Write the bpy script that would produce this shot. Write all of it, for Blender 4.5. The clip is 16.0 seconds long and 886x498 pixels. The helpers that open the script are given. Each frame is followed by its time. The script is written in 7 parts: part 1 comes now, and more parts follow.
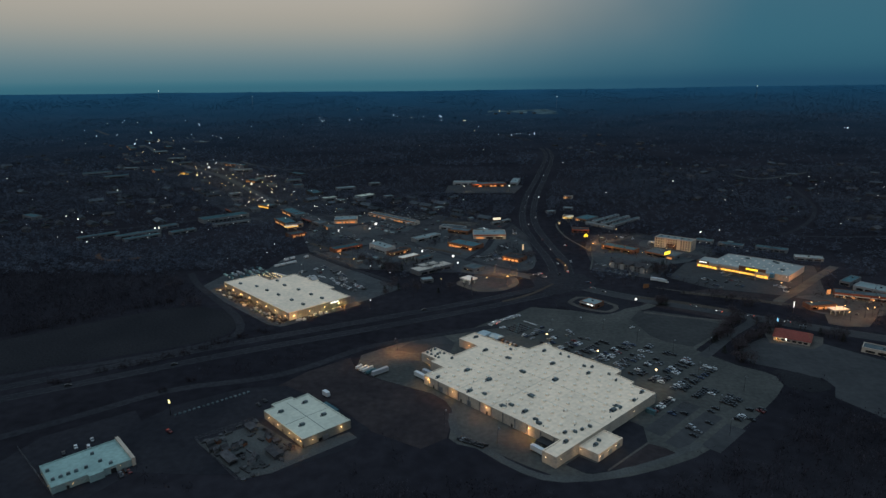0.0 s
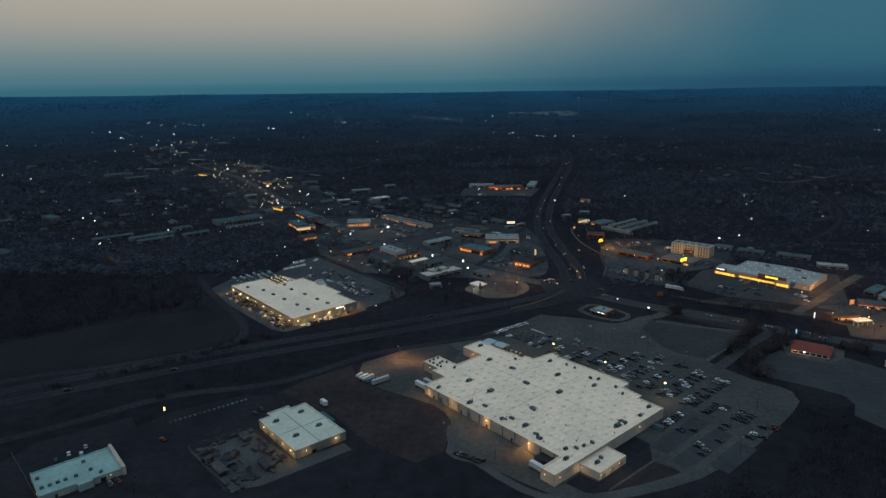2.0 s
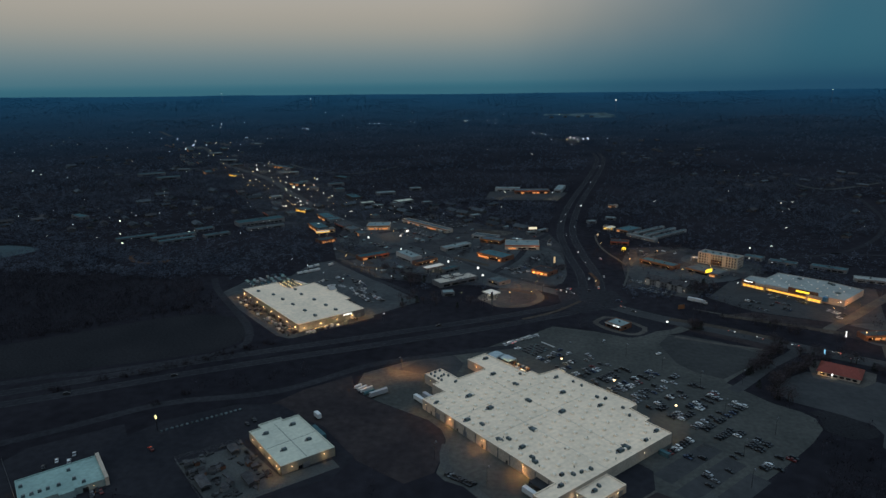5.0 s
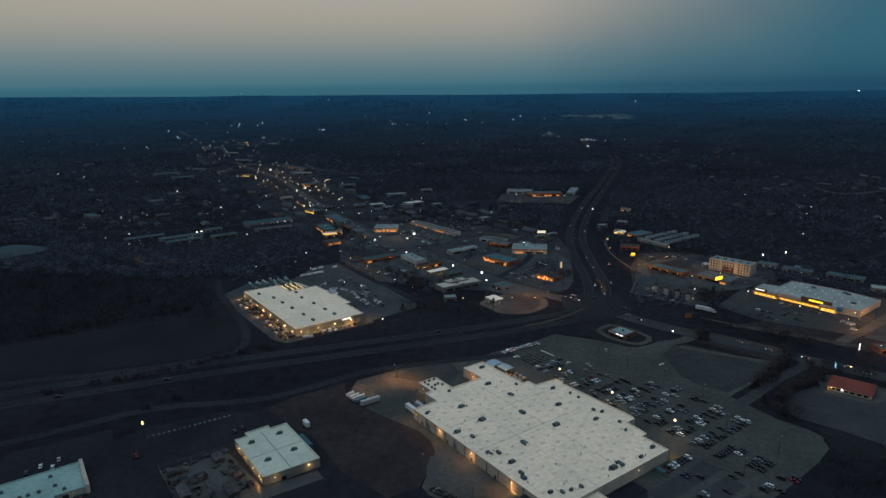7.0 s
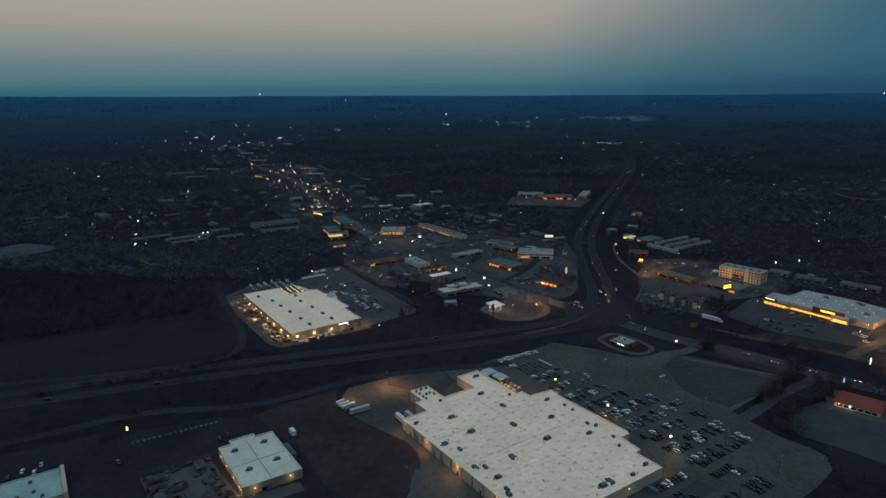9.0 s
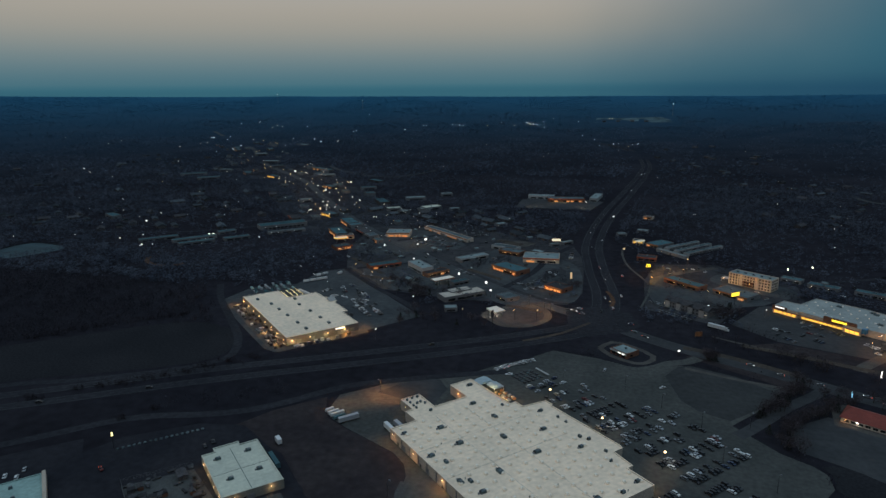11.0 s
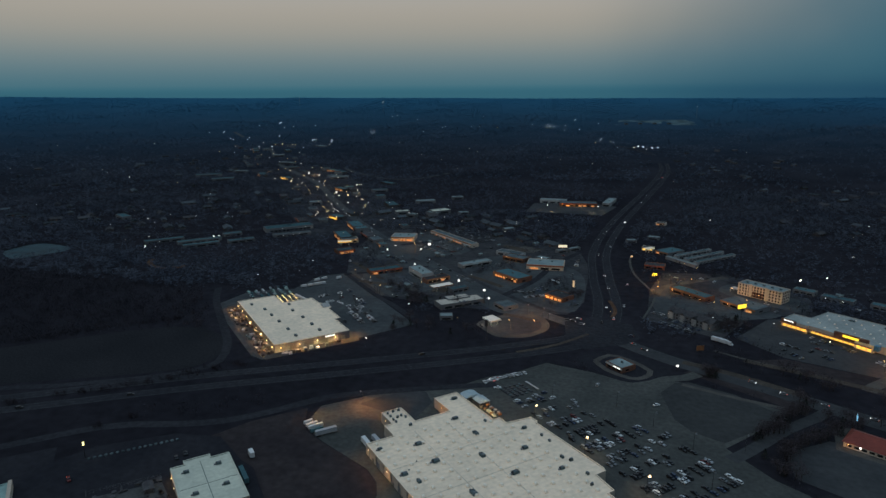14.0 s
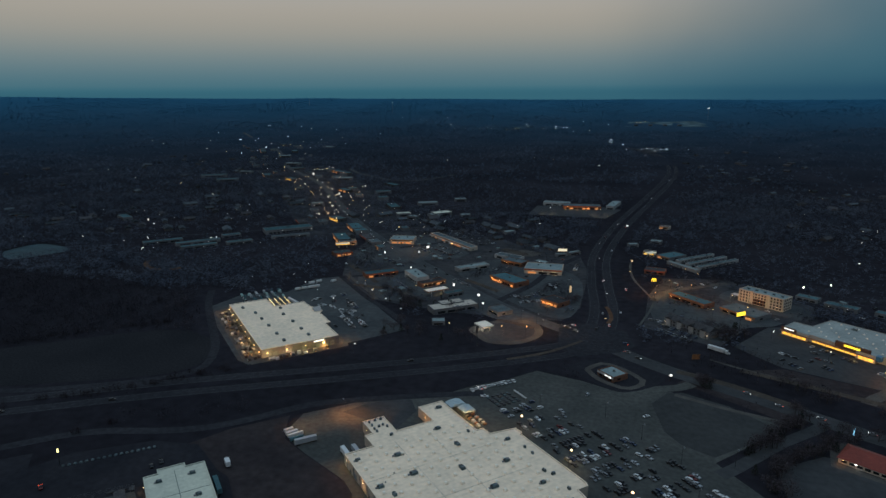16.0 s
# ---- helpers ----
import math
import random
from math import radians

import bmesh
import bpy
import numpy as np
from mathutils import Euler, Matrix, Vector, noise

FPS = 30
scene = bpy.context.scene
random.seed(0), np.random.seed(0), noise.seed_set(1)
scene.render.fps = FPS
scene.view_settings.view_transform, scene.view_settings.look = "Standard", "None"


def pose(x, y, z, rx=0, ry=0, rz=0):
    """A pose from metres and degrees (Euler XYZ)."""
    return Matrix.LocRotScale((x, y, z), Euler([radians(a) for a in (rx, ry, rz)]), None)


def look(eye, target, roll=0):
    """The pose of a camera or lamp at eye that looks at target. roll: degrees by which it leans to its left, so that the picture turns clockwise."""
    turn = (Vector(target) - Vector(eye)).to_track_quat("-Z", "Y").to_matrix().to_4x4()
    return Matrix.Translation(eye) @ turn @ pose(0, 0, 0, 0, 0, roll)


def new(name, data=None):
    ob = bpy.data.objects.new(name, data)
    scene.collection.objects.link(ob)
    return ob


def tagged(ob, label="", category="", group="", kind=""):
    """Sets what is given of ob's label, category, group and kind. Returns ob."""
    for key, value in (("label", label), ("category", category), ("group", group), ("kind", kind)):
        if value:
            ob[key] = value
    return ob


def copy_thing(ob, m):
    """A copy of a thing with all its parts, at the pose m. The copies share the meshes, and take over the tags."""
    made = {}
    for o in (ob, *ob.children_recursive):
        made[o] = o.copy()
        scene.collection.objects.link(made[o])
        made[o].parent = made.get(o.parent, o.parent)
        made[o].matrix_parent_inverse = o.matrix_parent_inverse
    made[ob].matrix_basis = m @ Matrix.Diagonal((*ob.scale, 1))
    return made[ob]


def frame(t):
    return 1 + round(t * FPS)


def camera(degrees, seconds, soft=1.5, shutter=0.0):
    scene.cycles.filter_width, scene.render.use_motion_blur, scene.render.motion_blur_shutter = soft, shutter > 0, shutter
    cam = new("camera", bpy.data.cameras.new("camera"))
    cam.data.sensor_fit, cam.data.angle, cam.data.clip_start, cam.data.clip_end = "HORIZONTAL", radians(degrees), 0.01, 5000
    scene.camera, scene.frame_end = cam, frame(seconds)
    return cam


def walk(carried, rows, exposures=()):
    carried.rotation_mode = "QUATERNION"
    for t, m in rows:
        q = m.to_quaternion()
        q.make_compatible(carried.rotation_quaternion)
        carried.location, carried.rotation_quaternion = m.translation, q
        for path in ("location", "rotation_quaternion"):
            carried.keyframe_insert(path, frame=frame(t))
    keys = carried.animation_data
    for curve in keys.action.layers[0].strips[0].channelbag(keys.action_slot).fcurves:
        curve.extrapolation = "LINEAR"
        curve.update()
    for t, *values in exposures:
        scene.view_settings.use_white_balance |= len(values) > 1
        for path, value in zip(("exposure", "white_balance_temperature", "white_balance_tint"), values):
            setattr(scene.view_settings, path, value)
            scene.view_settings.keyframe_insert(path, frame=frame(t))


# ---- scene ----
cam = camera(70.0, 16.0, 1.45)
PATH = [
    (0, (0.37, 0.527, 193.022), (0.205, 2.456, 192.52), -0.9),
    (0.5, (3.329, 3.593, 193.157), (3.149, 5.521, 192.656), -0.9),
    (1, (6.357, 6.691, 193.303), (6.161, 8.618, 192.804), -1.0),
    (1.5, (9.448, 9.818, 193.46), (9.232, 11.743, 192.962), -1.0),
    (2, (12.594, 12.969, 193.628), (12.359, 14.892, 193.131), -1.0),
    (2.5, (15.789, 16.143, 193.805), (15.533, 18.064, 193.309), -1.0),
    (3, (19.026, 19.336, 193.991), (18.75, 21.254, 193.496), -1.0),
    (3.5, (22.299, 22.546, 194.185), (22.003, 24.461, 193.691), -1.0),
    (4, (25.602, 25.769, 194.387), (25.288, 27.682, 193.894), -1.0),
    (6.5, (42.394, 42.036, 195.485), (42.003, 43.935, 194.994), -0.8),
    (7, (45.777, 45.31, 195.718), (45.372, 47.207, 195.228), -0.8),
    (7.5, (49.16, 48.59, 195.953), (48.741, 50.483, 195.463), -0.7),
    (8, (52.539, 51.874, 196.19), (52.107, 53.765, 195.701), -0.7),
    (8.5, (55.913, 55.164, 196.429), (55.467, 57.052, 195.941), -0.6),
    (9, (59.279, 58.459, 196.668), (58.819, 60.344, 196.181), -0.6),
    (11.5, (75.935, 75.051, 197.849), (75.407, 76.918, 197.365), -0.5),
    (12, (79.226, 78.402, 198.077), (78.685, 80.266, 197.594), -0.5),
    (12.5, (82.503, 81.77, 198.301), (81.95, 83.63, 197.819), -0.5),
    (13, (85.767, 85.155, 198.52), (85.202, 87.012, 198.039), -0.5),
    (13.5, (89.019, 88.562, 198.734), (88.444, 90.416, 198.253), -0.4),
    (14, (92.26, 91.993, 198.941), (91.676, 93.844, 198.461), -0.4),
    (14.5, (95.491, 95.451, 199.141), (94.899, 97.3, 198.662), -0.4),
    (15, (98.716, 98.941, 199.334), (98.115, 100.788, 198.855), -0.4),
    (15.5, (101.935, 102.466, 199.518), (101.327, 104.31, 199.039), -0.4),
    (16, (105.153, 106.03, 199.693), (104.535, 107.872, 199.215), -0.3),
]
walk(cam, [(t, look(eye, target, roll)) for t, eye, target, roll in PATH], [(0, 0.13), (4, 0.07), (9, 0.02), (16, 0.0)])

# ---- light ----
world = bpy.data.worlds.new("dusk_sky")
scene.world = world
world.use_nodes = True
WN, WL = world.node_tree.nodes, world.node_tree.links
WN.clear()
w_out = WN.new("ShaderNodeOutputWorld")
w_bg = WN.new("ShaderNodeBackground")
w_co = WN.new("ShaderNodeTexCoord")
w_xyz = WN.new("ShaderNodeSeparateXYZ")
WL.new(w_co.outputs["Generated"], w_xyz.inputs[0])


def ramp(nodes, stops):
    r = nodes.new("ShaderNodeValToRGB")
    r.color_ramp.interpolation = "B_SPLINE" if len(stops) > 4 else "LINEAR"
    while len(r.color_ramp.elements) < len(stops):
        r.color_ramp.elements.new(0.5)
    for e, (p, c) in zip(r.color_ramp.elements, stops):
        e.position, e.color = p, (*c, 1)
    return r


# height above the horizon, as the sine of the elevation
w_warm = ramp(WN, [(0.0, (0.034, 0.120, 0.168)), (0.01, (0.044, 0.150, 0.200)), (0.05, (0.170, 0.235, 0.250)),
                   (0.085, (0.312, 0.305, 0.272)), (0.13, (0.41, 0.37, 0.312)), (0.35, (0.31, 0.38, 0.44)), (1.0, (0.37, 0.58, 0.80))])
w_cold = ramp(WN, [(0.0, (0.014, 0.060, 0.115)), (0.02, (0.026, 0.100, 0.152)), (0.05, (0.034, 0.120, 0.172)),
                   (0.085, (0.038, 0.124, 0.176)), (0.13, (0.044, 0.128, 0.180)), (0.35, (0.18, 0.28, 0.37)), (1.0, (0.37, 0.58, 0.80))])
for r in (w_warm, w_cold):
    WL.new(w_xyz.outputs["Z"], r.inputs[0])
# the west (ahead and to the side of the sunset) is warm, the east blue
w_side = WN.new("ShaderNodeVectorMath")
w_side.operation = "DOT_PRODUCT"
w_side.inputs[1].default_value = (0.92, 0.39, 0.0)
WL.new(w_co.outputs["Generated"], w_side.inputs[0])
w_map = WN.new("ShaderNodeMapRange")
w_map.interpolation_type = "SMOOTHSTEP"
w_map.inputs["From Min"].default_value, w_map.inputs["From Max"].default_value = 0.225, 0.70
w_noise = WN.new("ShaderNodeTexNoise")
w_noise.inputs["Scale"].default_value, w_noise.inputs["Detail"].default_value = 3.0, 3.0
w_ns = WN.new("ShaderNodeMath")
w_ns.operation = "MULTIPLY_ADD"
w_ns.inputs[1].default_value, w_ns.inputs[2].default_value = 0.24, -0.12
WL.new(w_co.outputs["Generated"], w_noise.inputs["Vector"])
WL.new(w_noise.outputs[0], w_ns.inputs[0])
w_add = WN.new("ShaderNodeMath")
WL.new(w_side.outputs["Value"], w_add.inputs[0])
WL.new(w_ns.outputs[0], w_add.inputs[1])
WL.new(w_add.outputs[0], w_map.inputs["Value"])
w_mix = WN.new("ShaderNodeMixRGB")
WL.new(w_map.outputs[0], w_mix.inputs[0])
WL.new(w_warm.outputs[0], w_mix.inputs[1])
WL.new(w_cold.outputs[0], w_mix.inputs[2])
WL.new(w_mix.outputs[0], w_bg.inputs[0])
WL.new(w_bg.outputs[0], w_out.inputs[0])
w_bg.inputs[1].default_value = 1.0

glow = new("afterglow_sun", bpy.data.lights.new("afterglow_sun", "SUN"))
glow.data.energy, glow.data.angle, glow.data.color = 0.12, radians(50), (1.0, 0.82, 0.66)
glow.matrix_world = look((-300, 200, 400), (0, 300, 0))

# ---- measures ----
# plan places are cast through the camera from pixel positions
S = 1.17                       # metres in one unit of the plan
GRID = -42.5                   # the turn of the town's streets, degrees
CU, SU = math.cos(radians(GRID)), math.sin(radians(GRID))


def on_grid(o, u, v):
    """A plan place from u along the street and v across it, from o."""
    return (o[0] + u * CU - v * SU, o[1] + u * SU + v * CU)


def smooth(a, b, x):
    x = min(1.0, max(0.0, (x - a) / (b - a)))
    return x * x * (3 - 2 * x)


def land(x, y):
    """The height of the land at metres x, y: flat round the town, rising with low hills so its rim fits the camera's
    horizon.
    """
    r = math.hypot(x - 60, y - 60)
    # lifts the left rim to where the camera sees the horizon
    rise = min(1.15, max(0.0, (math.atan2(60 - x, y - 60) - 0.20) / 0.64)) if y > 60 else 0.0
    z = (151 + 34 * rise) * (max(0.0, r - 2500) / 2400) ** 1.7
    far = smooth(1500, 3200, r) * (1 - 0.6 * smooth(3900, 4900, r))
    z += far * 16 * (noise.noise((x / 900, y / 900, 3.1)) + 0.5 * noise.noise((x / 380, y / 380, 7.7)))
    z += 26 * math.exp(-(((x - 1000) / 620) ** 2 + ((y - 3050) / 420) ** 2))
    return z


# ---- materials ----
MATS = {}


def surface(name, base, rough=0.8, metal=0.0, gloss=None, second=None, coarse=0.05, fine=1.5, amount=0.35, bump=0.0, spread=0.0, island=False):
    """A procedural surface: base colour varied at two scales, towards second where given."""
    if name in MATS:
        return MATS[name]
    m = bpy.data.materials.new(name)
    m.use_nodes = True
    n, l = m.node_tree.nodes, m.node_tree.links
    b = n["Principled BSDF"]
    b.inputs["Roughness"].default_value, b.inputs["Metallic"].default_value = rough, metal
    b.inputs["Specular IOR Level"].default_value = gloss if gloss is not None else (0.0 if rough > 0.82 else 0.3)
    g = n.new("ShaderNodeNewGeometry")
    c1, c2 = n.new("ShaderNodeTexNoise"), n.new("ShaderNodeTexNoise")
    c1.inputs["Scale"].default_value, c1.inputs["Detail"].default_value = coarse, 5
    c2.inputs["Scale"].default_value, c2.inputs["Detail"].default_value = fine, 4
    for c in (c1, c2):
        l.new(g.outputs["Position"], c.inputs["Vector"])
    r = ramp(n, [(0.35, base), (0.65, second or tuple(v * (1 - amount) for v in base))])
    l.new(c1.outputs[0], r.inputs[0])
    mx = n.new("ShaderNodeMixRGB")
    mx.blend_type = "MULTIPLY"
    mx.inputs[0].default_value = 1.0
    r2 = ramp(n, [(0.3, (1 - amount,) * 3), (0.7, (1 + amount,) * 3)])
    l.new(c2.outputs[0], r2.inputs[0])
    l.new(r.outputs[0], mx.inputs[1])
    l.new(r2.outputs[0], mx.inputs[2])
    last = mx.outputs[0]
    if spread:
        info = n.new("ShaderNodeObjectInfo")
        src = g.outputs["Random Per Island"] if island else info.outputs["Random"]
        r3 = ramp(n, [(0.0, (1 - spread,) * 3), (1.0, (1 + spread,) * 3)])
        l.new(src, r3.inputs[0])
        m3 = n.new("ShaderNodeMixRGB")
        m3.blend_type = "MULTIPLY"
        m3.inputs[0].default_value = 1.0
        l.new(last, m3.inputs[1])
        l.new(r3.outputs[0], m3.inputs[2])
        last = m3.outputs[0]
    l.new(last, b.inputs["Base Color"])
    if bump:
        bp = n.new("ShaderNodeBump")
        bp.inputs["Strength"].default_value, bp.inputs["Distance"].default_value = 0.6, bump
        l.new(c2.outputs[0], bp.inputs["Height"])
        l.new(bp.outputs[0], b.inputs["Normal"])
    MATS[name] = m
    return m


def lit(name, colour, strength):
    if name in MATS:
        return MATS[name]
    m = bpy.data.materials.new(name)
    m.use_nodes = True
    b = m.node_tree.nodes["Principled BSDF"]
    b.inputs["Base Color"].default_value = (*[0.6 * c for c in colour], 1)
    b.inputs["Emission Color"].default_value = (*colour, 1)
    b.inputs["Emission Strength"].default_value = strength
    MATS[name] = m
    return m


M_LAND = surface("hazed_winter_grass", (0.0235, 0.0222, 0.0262), 0.95, second=(0.0165, 0.0160, 0.0197), coarse=0.006, fine=0.12, amount=0.22)


def paint_haze(m, far, start=1500, grade=1.7):
    """Blends the base colour towards a painted haze blue with distance, with paler clearings on the way."""
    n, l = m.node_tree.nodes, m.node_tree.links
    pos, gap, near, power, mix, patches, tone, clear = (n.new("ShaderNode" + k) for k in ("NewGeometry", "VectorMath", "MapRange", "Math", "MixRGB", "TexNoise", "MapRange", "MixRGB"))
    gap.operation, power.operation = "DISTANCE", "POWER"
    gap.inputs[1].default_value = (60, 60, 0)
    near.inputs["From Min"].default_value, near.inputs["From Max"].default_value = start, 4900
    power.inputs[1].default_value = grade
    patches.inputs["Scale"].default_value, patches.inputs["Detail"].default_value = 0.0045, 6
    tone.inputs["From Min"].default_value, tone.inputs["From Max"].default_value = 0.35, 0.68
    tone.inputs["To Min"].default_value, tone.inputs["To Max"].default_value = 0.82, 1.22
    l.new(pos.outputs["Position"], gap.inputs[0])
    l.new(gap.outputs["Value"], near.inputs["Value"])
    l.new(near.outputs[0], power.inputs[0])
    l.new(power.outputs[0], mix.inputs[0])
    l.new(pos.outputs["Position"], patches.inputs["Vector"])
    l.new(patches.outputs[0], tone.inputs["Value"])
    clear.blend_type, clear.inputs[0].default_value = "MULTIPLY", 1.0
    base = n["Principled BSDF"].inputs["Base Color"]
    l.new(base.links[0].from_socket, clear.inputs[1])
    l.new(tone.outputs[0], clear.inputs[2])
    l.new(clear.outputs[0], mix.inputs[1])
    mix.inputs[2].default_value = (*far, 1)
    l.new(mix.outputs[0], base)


# distance haze put into the ground's colour, from 900 m outward
paint_haze(M_LAND, (0.024, 0.096, 0.160), 900, 2.3)
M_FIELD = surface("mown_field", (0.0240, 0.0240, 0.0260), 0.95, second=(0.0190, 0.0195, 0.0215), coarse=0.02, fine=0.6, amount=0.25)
M_DIRT = surface("bare_brown_verge", (0.041, 0.034, 0.034), 0.95, second=(0.0290, 0.0245, 0.0260), coarse=0.03, fine=0.2, amount=0.2)
M_SEALED = surface("sealed_lot_corner", (0.038, 0.039, 0.039), 0.9, second=(0.048, 0.049, 0.048), coarse=0.03, fine=0.25, amount=0.14)
M_CROWN = surface("bushy_bare_twigs", (0.062, 0.052, 0.056), 0.95, coarse=0.05, fine=0.6, amount=0.3, spread=0.4, island=True)
M_DRIVE = surface("pale_drive_asphalt", (0.075, 0.077, 0.074), 0.9, second=(0.055, 0.057, 0.056), coarse=0.05, fine=0.8, amount=0.18)
M_YARD = surface("old_dark_asphalt", (0.0262, 0.0258, 0.0295), 0.9, second=(0.0195, 0.0198, 0.0235), coarse=0.03, fine=0.25, amount=0.16)
M_QUARRY = surface("pale_quarry_gravel", (0.10, 0.15, 0.165), 0.95, second=(0.04, 0.06, 0.066), coarse=0.02, fine=0.2, amount=0.3)
M_STRIP = surface("pale_worn_street_asphalt", (0.066, 0.070, 0.071), 0.9, second=(0.047, 0.051, 0.053), coarse=0.03, fine=0.2, amount=0.16)
M_BARE = surface("patchy_bare_ground", (0.051, 0.050, 0.051), 0.95, second=(0.033, 0.0335, 0.037), coarse=0.03, fine=0.15, amount=0.25)
M_TOWN = surface("dark_town_yards", (0.041, 0.041, 0.044), 0.95, second=(0.026, 0.0265, 0.031), coarse=0.02, fine=0.1, amount=0.3)
M_CANOPY = surface("pale_polycarbonate", (0.34, 0.40, 0.41), 0.88, coarse=0.2, fine=1.0, amount=0.12)
M_WARE = surface("tan_gravel_roof", (0.46, 0.40, 0.33), 0.9, second=(0.38, 0.335, 0.28), coarse=0.06, fine=0.5, amount=0.12)
M_TAN = surface("lamplit_tan_grass", (0.072, 0.058, 0.046), 0.95, second=(0.046, 0.039, 0.034), coarse=0.06, fine=0.4, amount=0.25)
M_CLAY = surface("orange_clay", (0.11, 0.062, 0.04), 0.95, coarse=0.1, fine=1.0)
M_LOT = surface("worn_lot_asphalt", (0.073, 0.073, 0.067), 0.9, second=(0.050, 0.052, 0.049), coarse=0.025, fine=0.35, amount=0.2)
M_DARKLOT = surface("sealed_lot_asphalt", (0.053, 0.054, 0.055), 0.9, second=(0.041, 0.0425, 0.044), coarse=0.04, fine=0.25, amount=0.14)
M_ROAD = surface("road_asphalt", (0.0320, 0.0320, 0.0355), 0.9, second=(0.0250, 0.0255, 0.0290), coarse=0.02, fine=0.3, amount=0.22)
M_CONC = surface("concrete_paving", (0.085, 0.078, 0.070), 0.9, second=(0.06, 0.055, 0.05), coarse=0.08, fine=1.0, amount=0.2)
M_PAINT = surface("worn_road_paint", (0.040, 0.040, 0.043), 0.8, coarse=0.5, fine=3.0, amount=0.4)
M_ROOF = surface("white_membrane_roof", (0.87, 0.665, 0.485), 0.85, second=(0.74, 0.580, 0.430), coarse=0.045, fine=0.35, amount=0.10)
M_ROOFFARM = surface("off_white_membrane_roof", (0.53, 0.525, 0.42), 0.85, second=(0.44, 0.44, 0.36), coarse=0.06, fine=0.5, amount=0.1)
M_ROOFBLUE = surface("pale_blue_membrane_roof", (0.26, 0.365, 0.33), 0.88, second=(0.205, 0.295, 0.27), coarse=0.06, fine=0.5, amount=0.12)
M_ROOFCOOL = surface("grey_white_membrane_roof", (0.215, 0.265, 0.26), 0.88, second=(0.155, 0.195, 0.195), coarse=0.06, fine=0.5, amount=0.12)
M_ROOFMARKET = surface("worn_white_market_roof", (0.31, 0.325, 0.30), 0.88, second=(0.235, 0.25, 0.235), coarse=0.05, fine=0.4, amount=0.14)
M_ROOFGREY = surface("grey_flat_roof", (0.095, 0.115, 0.118), 0.9, second=(0.058, 0.074, 0.080), coarse=0.1, fine=0.8, amount=0.2, spread=0.35)
M_ROOFDARK = surface("dark_shingle_roof", (0.06, 0.058, 0.06), 0.95, coarse=0.3, fine=2.0, amount=0.3, spread=0.4)
M_ROOFTEAL = surface("blue_grey_metal_roof", (0.062, 0.118, 0.130), 0.88, coarse=0.1, fine=1.0, amount=0.2, spread=0.2)
M_ROOFRED = surface("red_metal_roof", (0.20, 0.036, 0.021), 0.6, coarse=0.1, fine=1.0, amount=0.2)
M_SEAM = surface("roof_seam", (0.66, 0.54, 0.42), 0.9)
M_WALL = surface("tan_painted_block", (0.40, 0.335, 0.27), 0.9, coarse=0.1, fine=1.0, amount=0.18, spread=0.15)
M_WALLGREY = surface("grey_painted_block", (0.13, 0.13, 0.132), 0.9, coarse=0.1, fine=1.0, amount=0.18, spread=0.2)
M_WALLWHITE = surface("white_siding", (0.25, 0.245, 0.235), 0.8, coarse=0.2, fine=1.0, amount=0.12, spread=0.3)
M_WALLFARM = surface("grey_green_steel_siding", (0.155, 0.155, 0.135), 0.8, coarse=0.1, fine=1.0, amount=0.15)
M_WALLLOW = surface("pale_blue_painted_block", (0.20, 0.26, 0.25), 0.9, coarse=0.1, fine=1.0, amount=0.15)
M_BRICK = surface("red_brown_brick", (0.15, 0.078, 0.055), 0.9, coarse=0.2, fine=2.0, amount=0.25, spread=0.2)
M_DUN = surface("dun_siding", (0.075, 0.068, 0.066), 0.9, coarse=0.2, fine=1.0, amount=0.2, spread=0.4)
M_HOUSE = surface("weathered_shingle_roof", (0.062, 0.070, 0.076), 0.95, second=(0.045, 0.052, 0.058), coarse=0.2, fine=2.0, amount=0.3, spread=0.5)
M_CREAM = surface("cream_render", (0.43, 0.355, 0.285), 0.9, coarse=0.1, fine=1.0, amount=0.12)
M_TRIM = surface("pale_metal_cap", (0.34, 0.33, 0.31), 0.5, coarse=0.3, fine=2.0, amount=0.1)
M_METAL = surface("galvanised_steel", (0.20, 0.21, 0.22), 0.5, metal=0.6, coarse=0.5, fine=3.0, amount=0.2)
M_UNIT = surface("weathered_unit_steel", (0.080, 0.112, 0.117), 0.6, metal=0.3, coarse=0.5, fine=3.0, amount=0.3, spread=0.3)
M_DARK = surface("dark_opening", (0.012, 0.012, 0.014), 0.6)
M_POLE = surface("dark_pole_steel", (0.05, 0.05, 0.055), 0.5, metal=0.5)
M_GLASS = surface("dark_window_glass", (0.010, 0.012, 0.015), 0.08)
M_TYRE = surface("tyre_rubber", (0.02, 0.02, 0.02), 0.9)
M_BARK = surface("bare_bark", (0.040, 0.033, 0.028), 0.95, coarse=0.5, fine=4.0, spread=0.3)
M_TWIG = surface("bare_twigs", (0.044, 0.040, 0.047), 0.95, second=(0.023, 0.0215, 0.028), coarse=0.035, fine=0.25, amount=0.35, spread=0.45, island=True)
M_SCRUB = surface("red_brown_scrub", (0.024, 0.019, 0.021), 0.95, coarse=0.1, fine=0.6, amount=0.3, spread=0.4, island=True)
# bare twigs coloured paler and bluer because these woods stand farther off
M_TWIGMID = surface("blue_grey_bare_woods", (0.070, 0.077, 0.094), 0.95, second=(0.044, 0.050, 0.066), coarse=0.015, fine=0.07, amount=0.25, spread=0.1, island=True)
